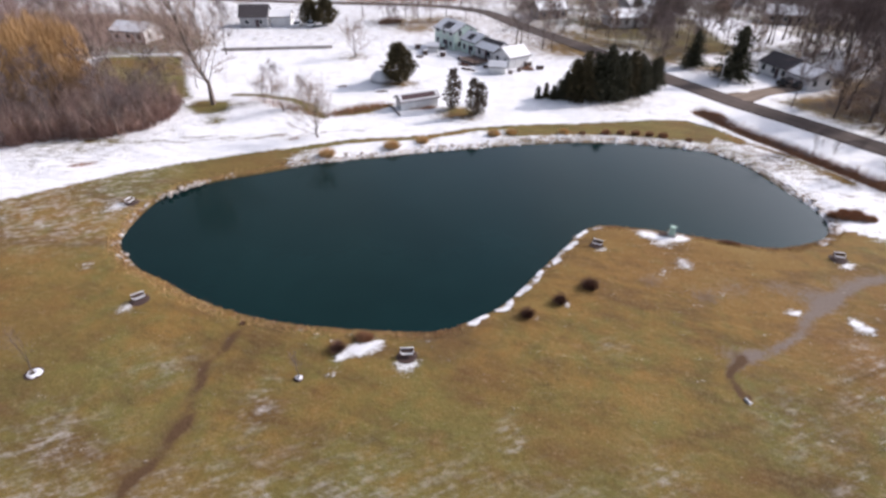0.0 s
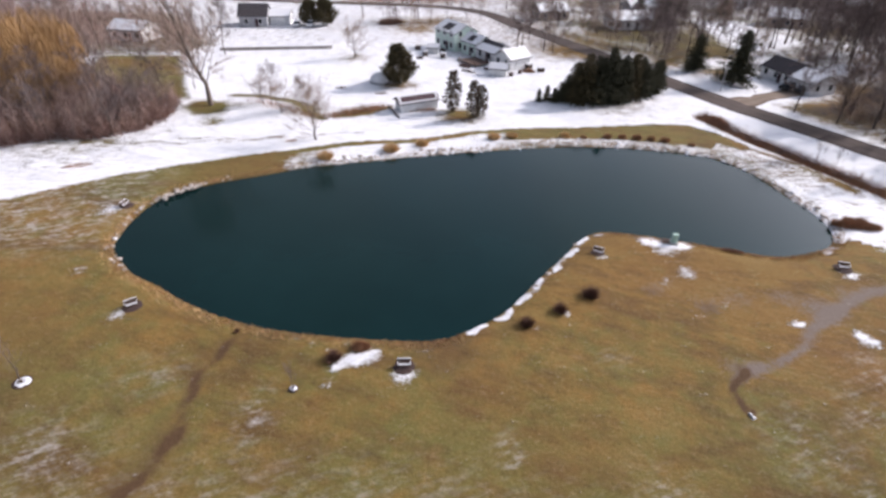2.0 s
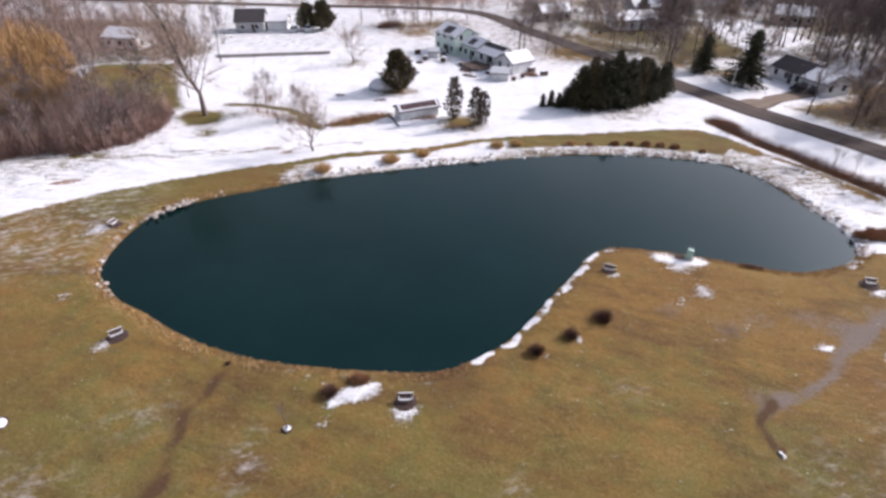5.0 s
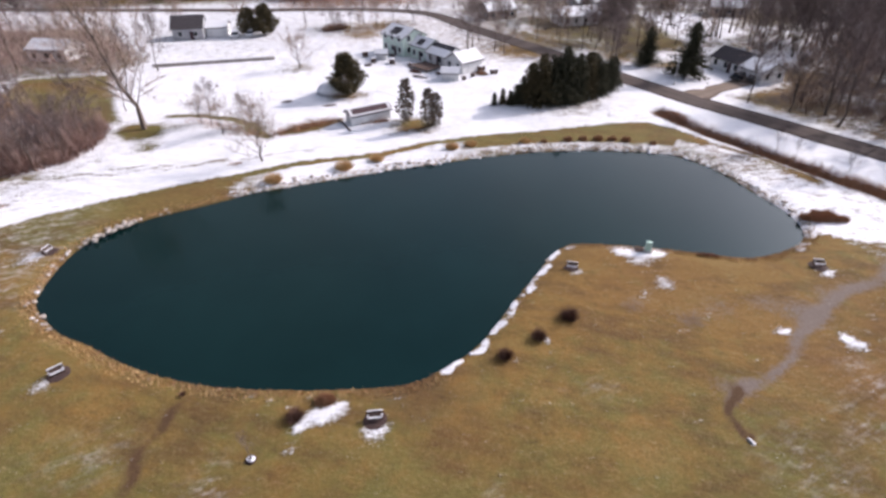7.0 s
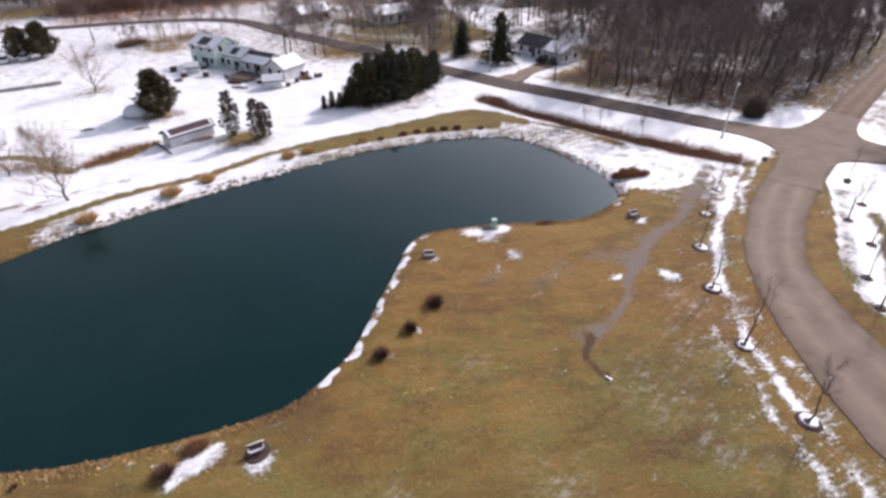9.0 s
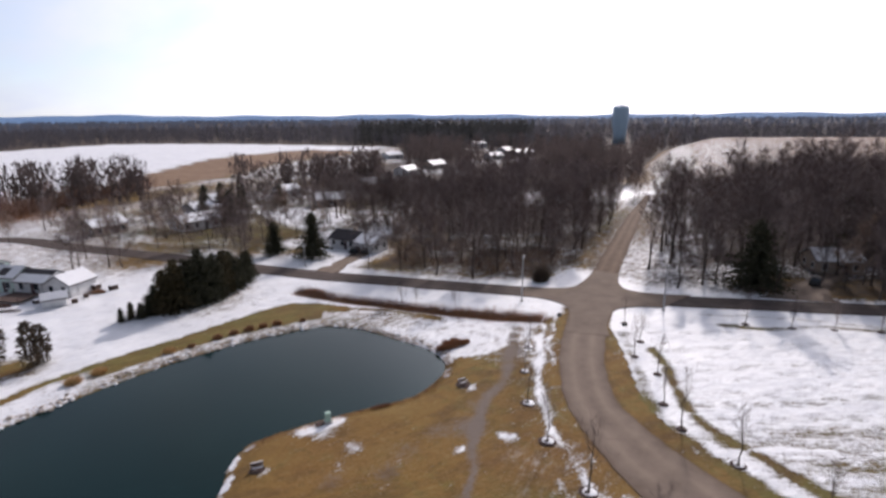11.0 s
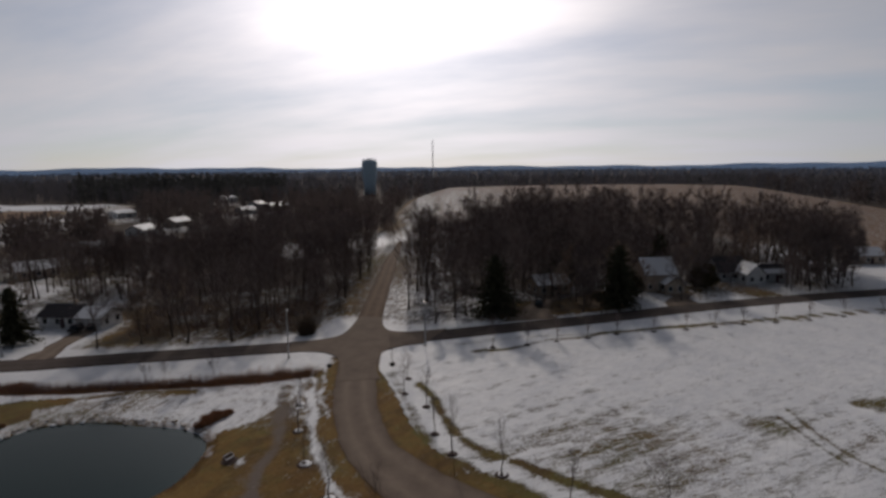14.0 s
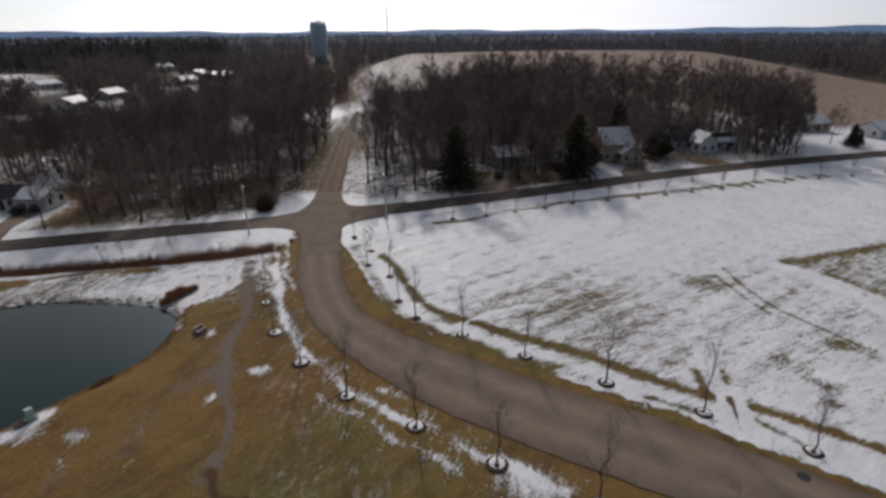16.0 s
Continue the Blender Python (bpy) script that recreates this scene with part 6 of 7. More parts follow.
def ragged_evergreen(seed, h, r, mat, label, group, **kw):
    w, g = boughs(seed, h, r, **kw)
    return Plant("evergreen", [("trunk", w, M_BARK, ""), ("crown", g, mat, "")], label, "evergreen tree", group)


SPRUCES = [ragged_evergreen(120, 10.0, 3.3, M_NEEDLE, "dark green spruce in a dense row", "row of spruces", whorls=25, per=17, shape=0.56, tuft=0.6),
           ragged_evergreen(121, 8.8, 3.5, M_NEEDLE, "broad dark spruce in a dense row", "row of spruces", whorls=22, per=17, shape=0.46, ragged=0.35, tuft=0.62),
           ragged_evergreen(126, 9.4, 3.1, M_NEEDLE_OLIVE, "olive-green ragged pine in a dense row", "row of spruces", whorls=22, per=15, shape=0.45, ragged=0.4, base=0.05, tuft=0.62)]
CEDAR = evergreen(122, 7.4, 3.0, M_NEEDLE_OLIVE, "broad olive juniper in the snow", "yard evergreens", tiers=30, per=110, droop=-0.3, tuft=0.42, round_top=True)
SPARSE = evergreen(123, 7.2, 1.35, M_NEEDLE_BROWN, "thin bronze evergreen with see-through crown", "yard evergreens", tiers=30, per=34, droop=-0.5, tuft=0.4, bare=0.35, round_top=True)
PINE = ragged_evergreen(124, 12.8, 4.5, M_NEEDLE, "tall dark pine among bare trees", "yard evergreens", whorls=24, per=17, shape=0.52, base=0.07, tuft=0.85, ragged=0.5)
for i, (x, y, k) in enumerate(((16.4, 98.2, 0.24), (18, 98.6, 0.31), (19.3, 97.9, 0.30), (20.7, 98.3, 0.42), (21.9, 99.2, 0.5), (23.2, 97.9, 0.78), (25, 97.6, 0.9), (27.4, 98.4, 0.96), (29.6, 98.6, 1.0), (32.4, 99.4, 0.86),
                               (35, 101.2, 0.88), (37.6, 102.4, 0.72), (40.4, 105.2, 0.66), (42.6, 108.4, 0.56), (43.4, 112, 0.5), (26.2, 101.6, 0.86), (31, 103, 0.86), (36.4, 107, 0.66), (39.4, 110.4, 0.58), (24, 100.8, 0.72), (40.6, 113.6, 0.5), (33.6, 104.6, 0.74))):
    SPRUCES[(i * 5 + i // 3) % 3].put(x, y, i * 1.3, k)
CEDAR.put(-11.6, 107, 0, 1.05)
SPARSE.put(-0.2, 91.4, 0, 1.0)
SPARSE.put(3.5, 87.8, 2, 0.9)
SPARSE.put(4.8, 88.6, 4, 0.78)
CEDAR.put(-43.6, 164, 1, 0.95)
CEDAR.put(-38.8, 164, 2, 1.05)
for x, y, k in ((153.5, -12, 0.95), (156.5, -14.5, 0.8), (136.5, 4.5, 0.9)):
    CEDAR.put(x, y, x, k, label="broad dark evergreen beside a house")
for x, y, k in ((55.2, 122.5, 0.62), (60.2, 112.4, 0.84), (63, 170, 0.8), (110.1, 31.8, 1.05), (127, 7.2, 1.12), (157, 24, 1.2), (150, 20, 1.1),
                (184, -68.4, 0.5), (187.6, -70, 0.42), (190, -72.6, 0.3), (248, -75, 0.5), (168, -2, 0.95), (77, 205, 0.6), (64, 196, 0.75), (69, 193, 0.8), (75, 190, 0.72), (91, 193, 0.62), (60, 186, 0.6)):
    PINE.put(x, y, x, k)

# ---- bare trees in the yards ----
def build_yard_trees():
    rng = np.random.default_rng(77)
    for i, (x, y, k) in enumerate(((15.8, 138.4, 1.05), (24.7, 136, 1.0), (69, 90, 1.1), (64, 95, 1.0), (20, 150, 1.0), (67.8, 122, 1.05),
                                   (45, 118, 0.85), (49, 128, 0.9), (36, 150, 1.0), (52, 146, 1.0), (41, 160, 1.1), (121, 19.5, 1.0), (125, 24, 1.1), (132, 15, 1.2), (199, 104, 1.0), (204, 97, 1.1), (207, 106, 1.0), (28, 166, 1.0), (60, 140, 1.0), (75, 98, 1.1), (79, 91, 1.2),
                                   (-20, 168, 0.55), (-16, 176, 0.6), (-13, 170, 0.5), (-23, 174, 0.6), (-18, 163, 0.5), (-8, 171, 0.9), (-3, 174, 0.8), (17.4, 142.8, 1.0), (40.7, 144, 1.0), (44.7, 137.6, 0.9), (51.6, 144.6, 1.0), (140, 8, 1.3), (150, 6, 1.4), (152, -6, 1.3), (174, -26, 1.4), (171, -14, 1.3), (160, -8, 1.2), (136, 2, 0.9), (-12, 175, 0.9), (3, 176, 0.8), (8, 181, 0.9), (-30, 178, 1.0), (-72, 168, 1.1), (-66, 172, 1), (-92, 150, 1.1),
                                   (-75, 150, 1.1), (-101, 140, 1.2), (-97, 128, 1.1), (-110, 155, 1.2), (-50, 178, 1.0), (138, -7, 1.0), (150, -11, 1.3), (157, -9, 1.3), (163, -34, 1.2), (158, -20, 0.8), (133, 8, 1.3), (176, -40, 1.1),
                                   (182, -52, 1.0), (187, -64, 1.1), (158, 2, 1.2), (143, 12, 1.2), (128, 18, 1.3), (119, 14, 1.05), (70, 140, 1.1), (72, 150, 1.2), (92, 138, 1.2), (72, 163, 1.2),
                                   (66, 180, 1.1), (96, 185, 1.1), (50, 182, 1.0), (58, 203, 1.1), (-34, 92.5, 0.6), (-28, 91, 0.5), (-52, 101, 0.8), (-56, 128, 0.9), (-64, 131, 0.8))):
        YARD_TREES[i % 3].put(x, y, rng.uniform(0, 6.28), k)
    w, f = bare_tree(131, 25, 10.5, 30, 11, 0.0, 0.95, 0.14, 0.0165, 0.036, 2.0, 8)
    big = Plant("tree", [("trunk", w, M_BARK, ""), ("crown", f, M_TWIG_GREY, "bare leafless twigs")], "tall leaning bare tree in the snow", "tree", "bare trees")
    ob = big.put(-45.2, 91.6, 0.6, 1.0)
    ob.matrix_basis = pose(-45.2, 91.6, 0, 0, -11, 8)
    w, f = bare_tree(135, 7.4, 6.4, 22, 8, 0.0, 1.1, 0.04, 0.022, 0.018, 1.3, 6)
    vase = Plant("tree", [("trunk", w, M_BARK, ""), ("crown", f, M_TWIG_GREY, "fine pale leafless twigs")], "low wide-spreading bare tree with many stems", "tree", "bare trees")
    for x, y, k in ((-22.1, 76.4, 0.88), (-24.3, 127.4, 0.85), (-31, 88, 0.6), (-36, 93, 0.55), (-27, 91.5, 0.5), (-60, 79, 0.5)):
        vase.put(x, y, x, k)
    # the round brown tree by the houses
    w, f = bare_tree(133, 15, 6.4, 26, 11, 0.0, 0.55, 0.1, 0.012, 0.07, 1.2, 7)
    brown = Plant("tree", [("trunk", w, M_BARK, ""), ("crown", f, M_TWIG, "dense brown twigs")], "dense round-crowned brown tree by a house", "tree", "bare trees")
    for x, y, k in ((126.4, 14.4, 0.92), (160, -38.5, 0.78), (163.5, -43, 0.85), (167, -47.4, 0.75), (172, -43, 0.9), (157.5, -34, 0.6)):
        brown.put(x, y, x, k)


build_yard_trees()


def build_thicket():
    rng = np.random.default_rng(91)
    zone = [(-130, 50), (-78, 66), (-70, 69.5), (-64, 73.5), (-57, 74), (-52, 78), (-49.5, 85), (-52, 93), (-61, 94), (-78, 103), (-88, 118), (-125, 118)]
    P = scatter(zone, 0.82, 92)
    front = signed(P, zone)
    for name, mat, n, h, w, lean, label in (("brush", M_TWIG_PALE, 1.3, 8.4, 0.075, 0.16, "tall grey leafless brush"), ("brush", M_TWIG_RED, 1.6, 4.6, 0.09, 0.3, "dense reddish-brown undergrowth"),
                                            ("brush", M_BRUSH, 1.6, 6.6, 0.085, 0.24, "brown leafless brush"), ("brush", M_SHRUB, 0.7, 2.6, 0.10, 0.35, "dark tangled undergrowth"), ("brush", M_RUSSET, 0.0, 2.6, 0.09, 0.4, "rust-red brush at the thicket's edge")):
        if n:
            k = rng.integers(0, len(P), int(len(P) * n))
        else:
            pool = np.where((front > -6) & (P[:, 0] > -70))[0]
            k = pool[rng.integers(0, len(pool), 9000)]
        Q = P[k] + rng.normal(0, 0.5, (len(k), 2))
        wave = 0.72 + 0.30 * np.sin(Q[:, 0] * 0.42 + 1.1 * np.sin(Q[:, 1] * 0.23)) * np.sin(Q[:, 1] * 0.37) + 0.22 * np.sin(Q[:, 0] * 1.3 + Q[:, 1] * 0.9)
        hh = h * rng.uniform(0.5, 1.25, len(Q)) * wave * (0.8 + 0.3 * step_up(-front[k], 0, 9))
        root = at_ground(Q)
        tris = [stalks(rng, root, hh, w, lean)]
        for _ in range(3):
            u = rng.uniform(0.3, 0.9, len(Q))
            start = root + (tris[0][:, 2] - root) * u[:, None]
            tris.append(stalks(rng, start, hh * 0.30, w * 0.55, 0.75))
        stuff(name, np.concatenate(tris), mat, label, "brush")
    back = scatter([(-150, 98), (-92, 110), (-86, 126), (-66, 130), (-64, 138), (-92, 172), (-150, 175)], 1.1, 97)
    hh = rng.uniform(2.0, 5.5, len(back))
    root = at_ground(back)
    tris = [stalks(rng, root, hh, 0.10, 0.3)]
    for _ in range(4):
        start = root + (tris[0][:, 2] - root) * rng.uniform(0.2, 0.9, (len(back), 1))
        tris.append(stalks(rng, start, hh * 0.4, 0.07, 0.8))
    stuff("brush", np.concatenate(tris), M_TWIG_PALE, "brown leafless brush behind the willow", "brush")
    rows = [(rng.integers(3), x, y, rng.uniform(0, 6.28), rng.uniform(0.45, 0.72)) for x, y in scatter(zone, 5.2, 93)]
    rows += [(0, -51.2, 84, 1, 0.5), (1, -53, 80, 2, 0.5), (2, -51, 88, 3, 0.48), (0, -55, 77.5, 4, 0.45), (1, -54, 90, 5, 0.5)]
    joined("thicket", LITE_TREES, rows, "slender bare trees crowded in a thicket", "brush")
    # the willow: limbs with long hanging orange twigs
    for (wx, wy, seed, h) in ((-76.5, 94, 95, 15.5), (-88, 88, 96, 17), (-71, 87, 97, 10.5)):
        r2 = np.random.default_rng(seed)
        w, f = bare_tree(seed, h * 0.86, 6.0, 18, 0, 0.0, 0.8, 0.2, 0.018, 0.05, 1.0)
        ob = thing("willow_tree", "large weeping willow with orange winter twigs", "tree", m=pose(wx, wy, 0))
        part("trunk", w, M_BARK, ob)
        n = 9000
        a, q = r2.uniform(0, 6.283, n), np.sqrt(r2.uniform(0.05, 1, n))
        top = h * (0.60 + 0.42 * np.sqrt(1 - 0.85 * q * q)) * r2.uniform(0.70, 1.0, n) * (0.9 + 0.10 * np.sin(3 * a + seed) + 0.07 * np.sin(7 * a))
        base = np.column_stack([np.cos(a) * q * 7.6, np.sin(a) * q * 7.6, top])
        hang = np.minimum(r2.uniform(0.8, 4.0, n), top - 0.6)
        t = stalks(r2, base, hang, 0.055, 0.32, -1.0)
        c = new("crown", tri_mesh("crown", t, M_WILLOW))
        c.parent = ob
        tagged(c, "hanging orange twigs")


build_thicket()


def hedgerow(seed, a, b, n, h, label):
    rng = np.random.default_rng(seed)
    t = rng.uniform(0, 1, n)
    rows = [(rng.integers(3), a[0] + (b[0] - a[0]) * u + rng.normal(0, 4), a[1] + (b[1] - a[1]) * u + rng.normal(0, 4), rng.uniform(0, 6.28), h * rng.uniform(0.7, 1.2)) for u in t]
    joined("tree_line", HEDGE_TREES, rows, label, "tree line")


hedgerow(301, (-42, 226), (10, 232), 22, 0.82, "row of bare trees before a snowy field")
hedgerow(303, (12, 232), (62, 284), 15, 0.72, "thinning row of bare trees before a snowy field")


def build_hedge_brush():
    """Close-grown saplings and twigs that fill the tree line."""
    rng = np.random.default_rng(305)
    for mat, a, b, n, h, label in ((M_TWIG_RED, (-44, 224), (12, 231), 2600, 7.5, "reddish-brown saplings filling the tree line"), (M_TWIG_HEDGE, (-44, 226), (12, 234), 900, 11.0, "grey slender saplings in the tree line"),
                                   (M_TWIG_RED, (10, 232), (66, 284), 2400, 6.0, "reddish-brown saplings thinning towards the field")):
        t = rng.uniform(0, 1, (n, 1))
        Q = np.array(a) * (1 - t) + np.array(b) * t + rng.normal(0, 3.2, (n, 2))
        hh = h * rng.uniform(0.45, 1.15, n) * (0.8 + 0.25 * np.sin(Q[:, 0] * 0.35) * np.sin(Q[:, 0] * 0.13 + 1))
        root = at_ground(Q)
        tris = [stalks(rng, root, hh, 0.16, 0.16)]
        for _ in range(7):
            start = root + (tris[0][:, 2] - root) * rng.uniform(0.25, 0.95, (n, 1))
            tris.append(stalks(rng, start, hh * 0.28, 0.10, 0.6))
        stuff("tree_line", np.concatenate(tris), mat, label, "tree line")


build_hedge_brush()


def build_scrub():
    rng = np.random.default_rng(17)
    for a, b, w, n, h in (((-22, 87), (-13, 92.5), 0.8, 900, 0.9), ((-38, 95), (-25, 87), 0.9, 700, 0.6), ((-40, 208), (4, 212), 4, 2600, 1.6), ((-40, 219), (24, 226), 5, 4200, 2.2), ((-4, 92.3), (-8, 90.6), 0.4, 300, 0.7)):
        t = rng.uniform(0, 1, (n, 1))
        Q = np.array(a) * (1 - t) + np.array(b) * t + rng.normal(0, w, (n, 2))
        stuff("scrub", stalks(rng, at_ground(Q), h * rng.uniform(0.4, 1.2, n), 0.09, 0.4), M_RUST, "rusty brown scrub in the snow", "brush")


build_scrub()


# ---- houses ----
def gable(g, w, d, eave, ridge, z0=0.0, off=(0, 0)):
    """A solid house body with gable ends at both ends of x."""
    ox, oy = off
    pts = []
    for sx in (-w / 2, w / 2):
        pts += [(ox + sx, oy - d / 2, z0), (ox + sx, oy + d / 2, z0), (ox + sx, oy + d / 2, eave), (ox + sx, oy, ridge), (ox + sx, oy - d / 2, eave)]
    return g.add(pts, ((0, 4, 3, 2, 1), (5, 6, 7, 8, 9), (0, 5, 9, 4), (1, 2, 7, 6), (2, 3, 8, 7), (4, 9, 8, 3), (0, 1, 6, 5)))


def slope(w, d, eave, ridge, side, over=0.35, thick=0.14, lift=0.02, grow=0.0, keep=(0.0, 1.0)):
    """One roof slope as a slab; keep: the share from eave to ridge."""
    g = Geo()
    run = d / 2 + over
    fall = (ridge - eave) / (d / 2)
    pts = []
    for q in keep:
        y = side * run * (1 - q)
        z = ridge - abs(y) * fall + lift
        for x in (-w / 2 - over - grow, w / 2 + over + grow):
            pts += [(x, y, z), (x, y, z + thick)]
    f = [(0, 2, 3, 1), (4, 5, 7, 6), (0, 1, 5, 4), (2, 6, 7, 3), (1, 3, 7, 5), (0, 4, 6, 2)]
    return g.add(pts, f)


def window_part(parent, x, y, z, w, h, nx, ny):
    """A framed window on a wall that faces (nx, ny)."""
    yaw = math.atan2(ny, nx) - math.pi / 2
    win = part("window", Geo().box((x + nx * 0.03, y + ny * 0.03, z), (w + 0.2, 0.08, h + 0.2), yaw), M_TRIM, parent)
    part("pane", Geo().box((x + nx * 0.08, y + ny * 0.08, z), (w, 0.03, h), yaw), M_GLASS, win, "dark glass pane")
    part("sill", Geo().box((x + nx * 0.1, y + ny * 0.1, z - h / 2 - 0.12), (w + 0.3, 0.2, 0.06), yaw), M_TRIM, win)


def house(x, y, yaw, w, d, eave, ridge, wall, roof, label, snow=(1, 1), storeys=1, garage=False, chimney=False, windows=True, name="house", keep=(0.0, 1.0)):
    ob = thing(name, label, "house" if name == "house" else name.replace("_", " "), "houses" if name == "house" else "", pose(x, y, ground_z(x, y), 0, 0, yaw))
    part("wall", gable(Geo(), w, d, eave, ridge), wall, ob)
    for side, k in ((-1, snow[0]), (1, snow[1])):
        r = part("roof", slope(w, d, eave, ridge, side), roof, ob)
        if k == 3:
            for x0, x1, q in ((-1, 1, (0.0, 0.16)), (-1, 1, (0.80, 1.0)), (-1, -0.55, (0.16, 0.80)), (0.42, 1, (0.16, 0.80))):
                g = slope(w * (x1 - x0) / 2, d, eave, ridge, side, over=0.3, thick=0.12, lift=0.155, keep=q)
                g.v = [(px + w * (x0 + x1) / 4, py, pz) for px, py, pz in g.v]
                part("snow", g, M_SNOW, r, "snow left round a melted patch")
        elif k == 4:
            for x0, x1, q in ((-1, 1, (0.0, 0.12)), (-1, 1, (0.88, 1.0)), (-1, -0.94, (0.12, 0.88)), (0.94, 1, (0.12, 0.88))):
                g = slope(w * (x1 - x0) / 2, d, eave, ridge, side, over=0.3 if x1 - x0 > 1 else 0.1, thick=0.12, lift=0.155, keep=q)
                g.v = [(px + w * (x0 + x1) / 4, py, pz) for px, py, pz in g.v]
                part("snow", g, M_SNOW, r, "rim of snow left on the roof")
        elif k:
            part("snow", slope(w, d, eave, ridge, side, over=0.3, thick=0.12, lift=0.155, keep=keep if k == 2 else (0.0, 1.0)), M_SNOW, r, "snow lying on the roof")
    if windows:
        for s in range(storeys):
            z = 1.5 + 2.6 * s
            n = max(2, int(w / 2.8))
            for i in range(n):
                px = -w / 2 + w * (i + 0.5) / n
                for side in (-1, 1):
                    if garage and side < 0:
                        continue
                    window_part(ob, px, side * d / 2, z, 1.0, 1.2, 0, side)
            for side in (-1, 1):
                for py in (-d / 4, d / 4):
                    window_part(ob, side * w / 2, py, z, 0.9, 1.2, side, 0)
        if not garage:
            part("door", Geo().box((w * 0.12, -d / 2 - 0.03, 1.05), (0.95, 0.08, 2.1)), M_ROOF_RED, ob, "front door")
    if garage:
        n = max(1, int(w / 3.2))
        for i in range(n):
            part("garage_door", Geo().box((-w / 2 + w * (i + 0.5) / n, -d / 2 - 0.03, 1.1), (2.5, 0.08, 2.15)), M_TRIM, ob, "white garage door")
    if chimney:
        part("chimney", Geo().box((w * 0.2, 0.3, ridge + 0.35), (0.7, 0.7, 1.3)).box((w * 0.2, 0.3, ridge + 1.03), (0.8, 0.8, 0.1)), M_TAN, ob, "brick chimney")
    return ob


def build_houses():
    a = -54
    house(0.0, 140.2, a, 8.6, 7.0, 4.3, 6.0, M_GREEN, M_ROOF, "pale green two-storey wooden house with a half-snowy dark roof", (3, 3), 2, keep=(0.0, 0.55))
    house(5.4, 133.8, a, 6.0, 5.4, 3.0, 4.5, M_GREEN, M_ROOF, "pale green lower wing of a house, roof half snowy", (3, 1), 1, keep=(0, 0.5))
    house(9.4, 128.6, a, 7.0, 6.0, 2.4, 4.0, M_WHITE, M_ROOF, "white single-storey house wing with a partly snowy dark roof", (2, 3), 1, keep=(0.0, 0.6))
    house(13.2, 122.6, a + 90, 6.0, 5.6, 2.4, 4.0, M_WHITE, M_ROOF, "white gabled garage with a snow-covered roof", (1, 1), 1, garage=True)
    house(9.6, 115.6, -10, 3.6, 2.6, 1.6, 2.4, M_WHITE, M_ROOF, "small white garden shed under snow", (1, 1), windows=False, name="garden_shed")
    house(-5.4, 133.5, -10, 2.6, 2.0, 1.5, 2.1, M_WHITE, M_ROOF, "tiny white shed under snow", (1, 1), windows=False, name="garden_shed")
    house(-6.9, 92.2, 27, 7.4, 2.6, 1.8, 2.5, M_WHITE, M_ROOF_RED, "long low white shed with a maroon roof rimmed with snow", (4, 1), windows=False, name="shed")
    deck = thing("deck", "dark timber deck behind the house", "deck", m=pose(4.6, 124.5, 0, 0, 0, -54))
    for i in range(9):
        part("board", Geo().box((0, -2.2 + 0.55 * i, 0.55), (6.5, 0.5, 0.06)), M_WOOD, deck)
    for sx in (-3, 3):
        for sy in (-2.2, 2.2):
            part("post", Geo().box((sx, sy, 0.6), (0.14, 0.14, 1.5)), M_WOOD, deck)
    tent = thing("garden_tent", "low round garden tent covered in snow", "tent", m=pose(-15.6, 108.5, 0))
    part("cover", Geo().tube([(0, 0, 0), (0, 0, 0.9), (0, 0, 1.6), (0, 0, 1.95), (0, 0, 2.0)], [2.3, 2.2, 1.6, 0.7, 0.05], 16), M_SNOW, tent, "snow-covered dome", True)
    part("hem", Geo().tube([(0, 0, 0), (0, 0, 0.25)], [2.36, 2.34], 16, False), M_GREY, tent, "grey fabric hem")
    rng = np.random.default_rng(12)
    for x, y in ((7.2, 119.6), (12.4, 115.0), (1.0, 126.8), (-7.4, 130.6), (-3.0, 129.4), (17.0, 121.4), (19.4, 118.6), (-9.6, 136.4), (14.6, 117.2)):
        w, d, h = rng.uniform(0.7, 1.6), rng.uniform(0.6, 1.1), rng.uniform(0.5, 1.0)
        bin_ob = thing("storage_box", "dark wooden garden box capped with snow", "box", "garden boxes", pose(x, y, 0, 0, 0, rng.uniform(0, 90)))
        part("body", Geo().box((0, 0, h / 2), (w, d, h), 0, 0.97), M_WOOD, bin_ob)
        part("lid", Geo().box((0, 0, h + 0.03), (w + 0.08, d + 0.08, 0.06)), M_WOOD, bin_ob)
        if rng.uniform() < 0.6:
            part("snow_cap", Geo().box((0, 0, h + 0.12), (w, d, 0.12), 0, 0.85), M_SNOW, bin_ob, "cap of snow")
    log = thing("log", "dark pole lying in the snow beside the shed", "log", m=pose(-11, 90, 0.12, 0, 0, -67))
    part("trunk", Geo().tube([(-3.4, 0, 0), (0, 0.08, 0.06), (3.4, 0, 0.02)], [0.18, 0.15, 0.11], 7), M_BARK, log)
    # across the road
    house(73.0, 116.0, -74, 8.6, 6.2, 2.5, 4.3, M_WHITE, M_ROOF, "white bungalow with a dark roof across the road", (0, 1), 1, chimney=True)
    house(74.4, 108.6, -74, 5.6, 6.4, 2.4, 3.9, M_WHITE, M_ROOF, "white garage with a snow-covered roof", (1, 1), 1, garage=True)
    house(-59.5, 163, 6, 8.0, 7.0, 3.0, 5.6, M_GREY, M_ROOF, "grey house with a steep dark roof", (0, 1), 1)
    house(-52.5, 165.5, 6, 5.5, 6.0, 2.4, 3.6, M_WHITE, M_ROOF, "white garage with a snowy roof", (1, 1), 1, garage=True)
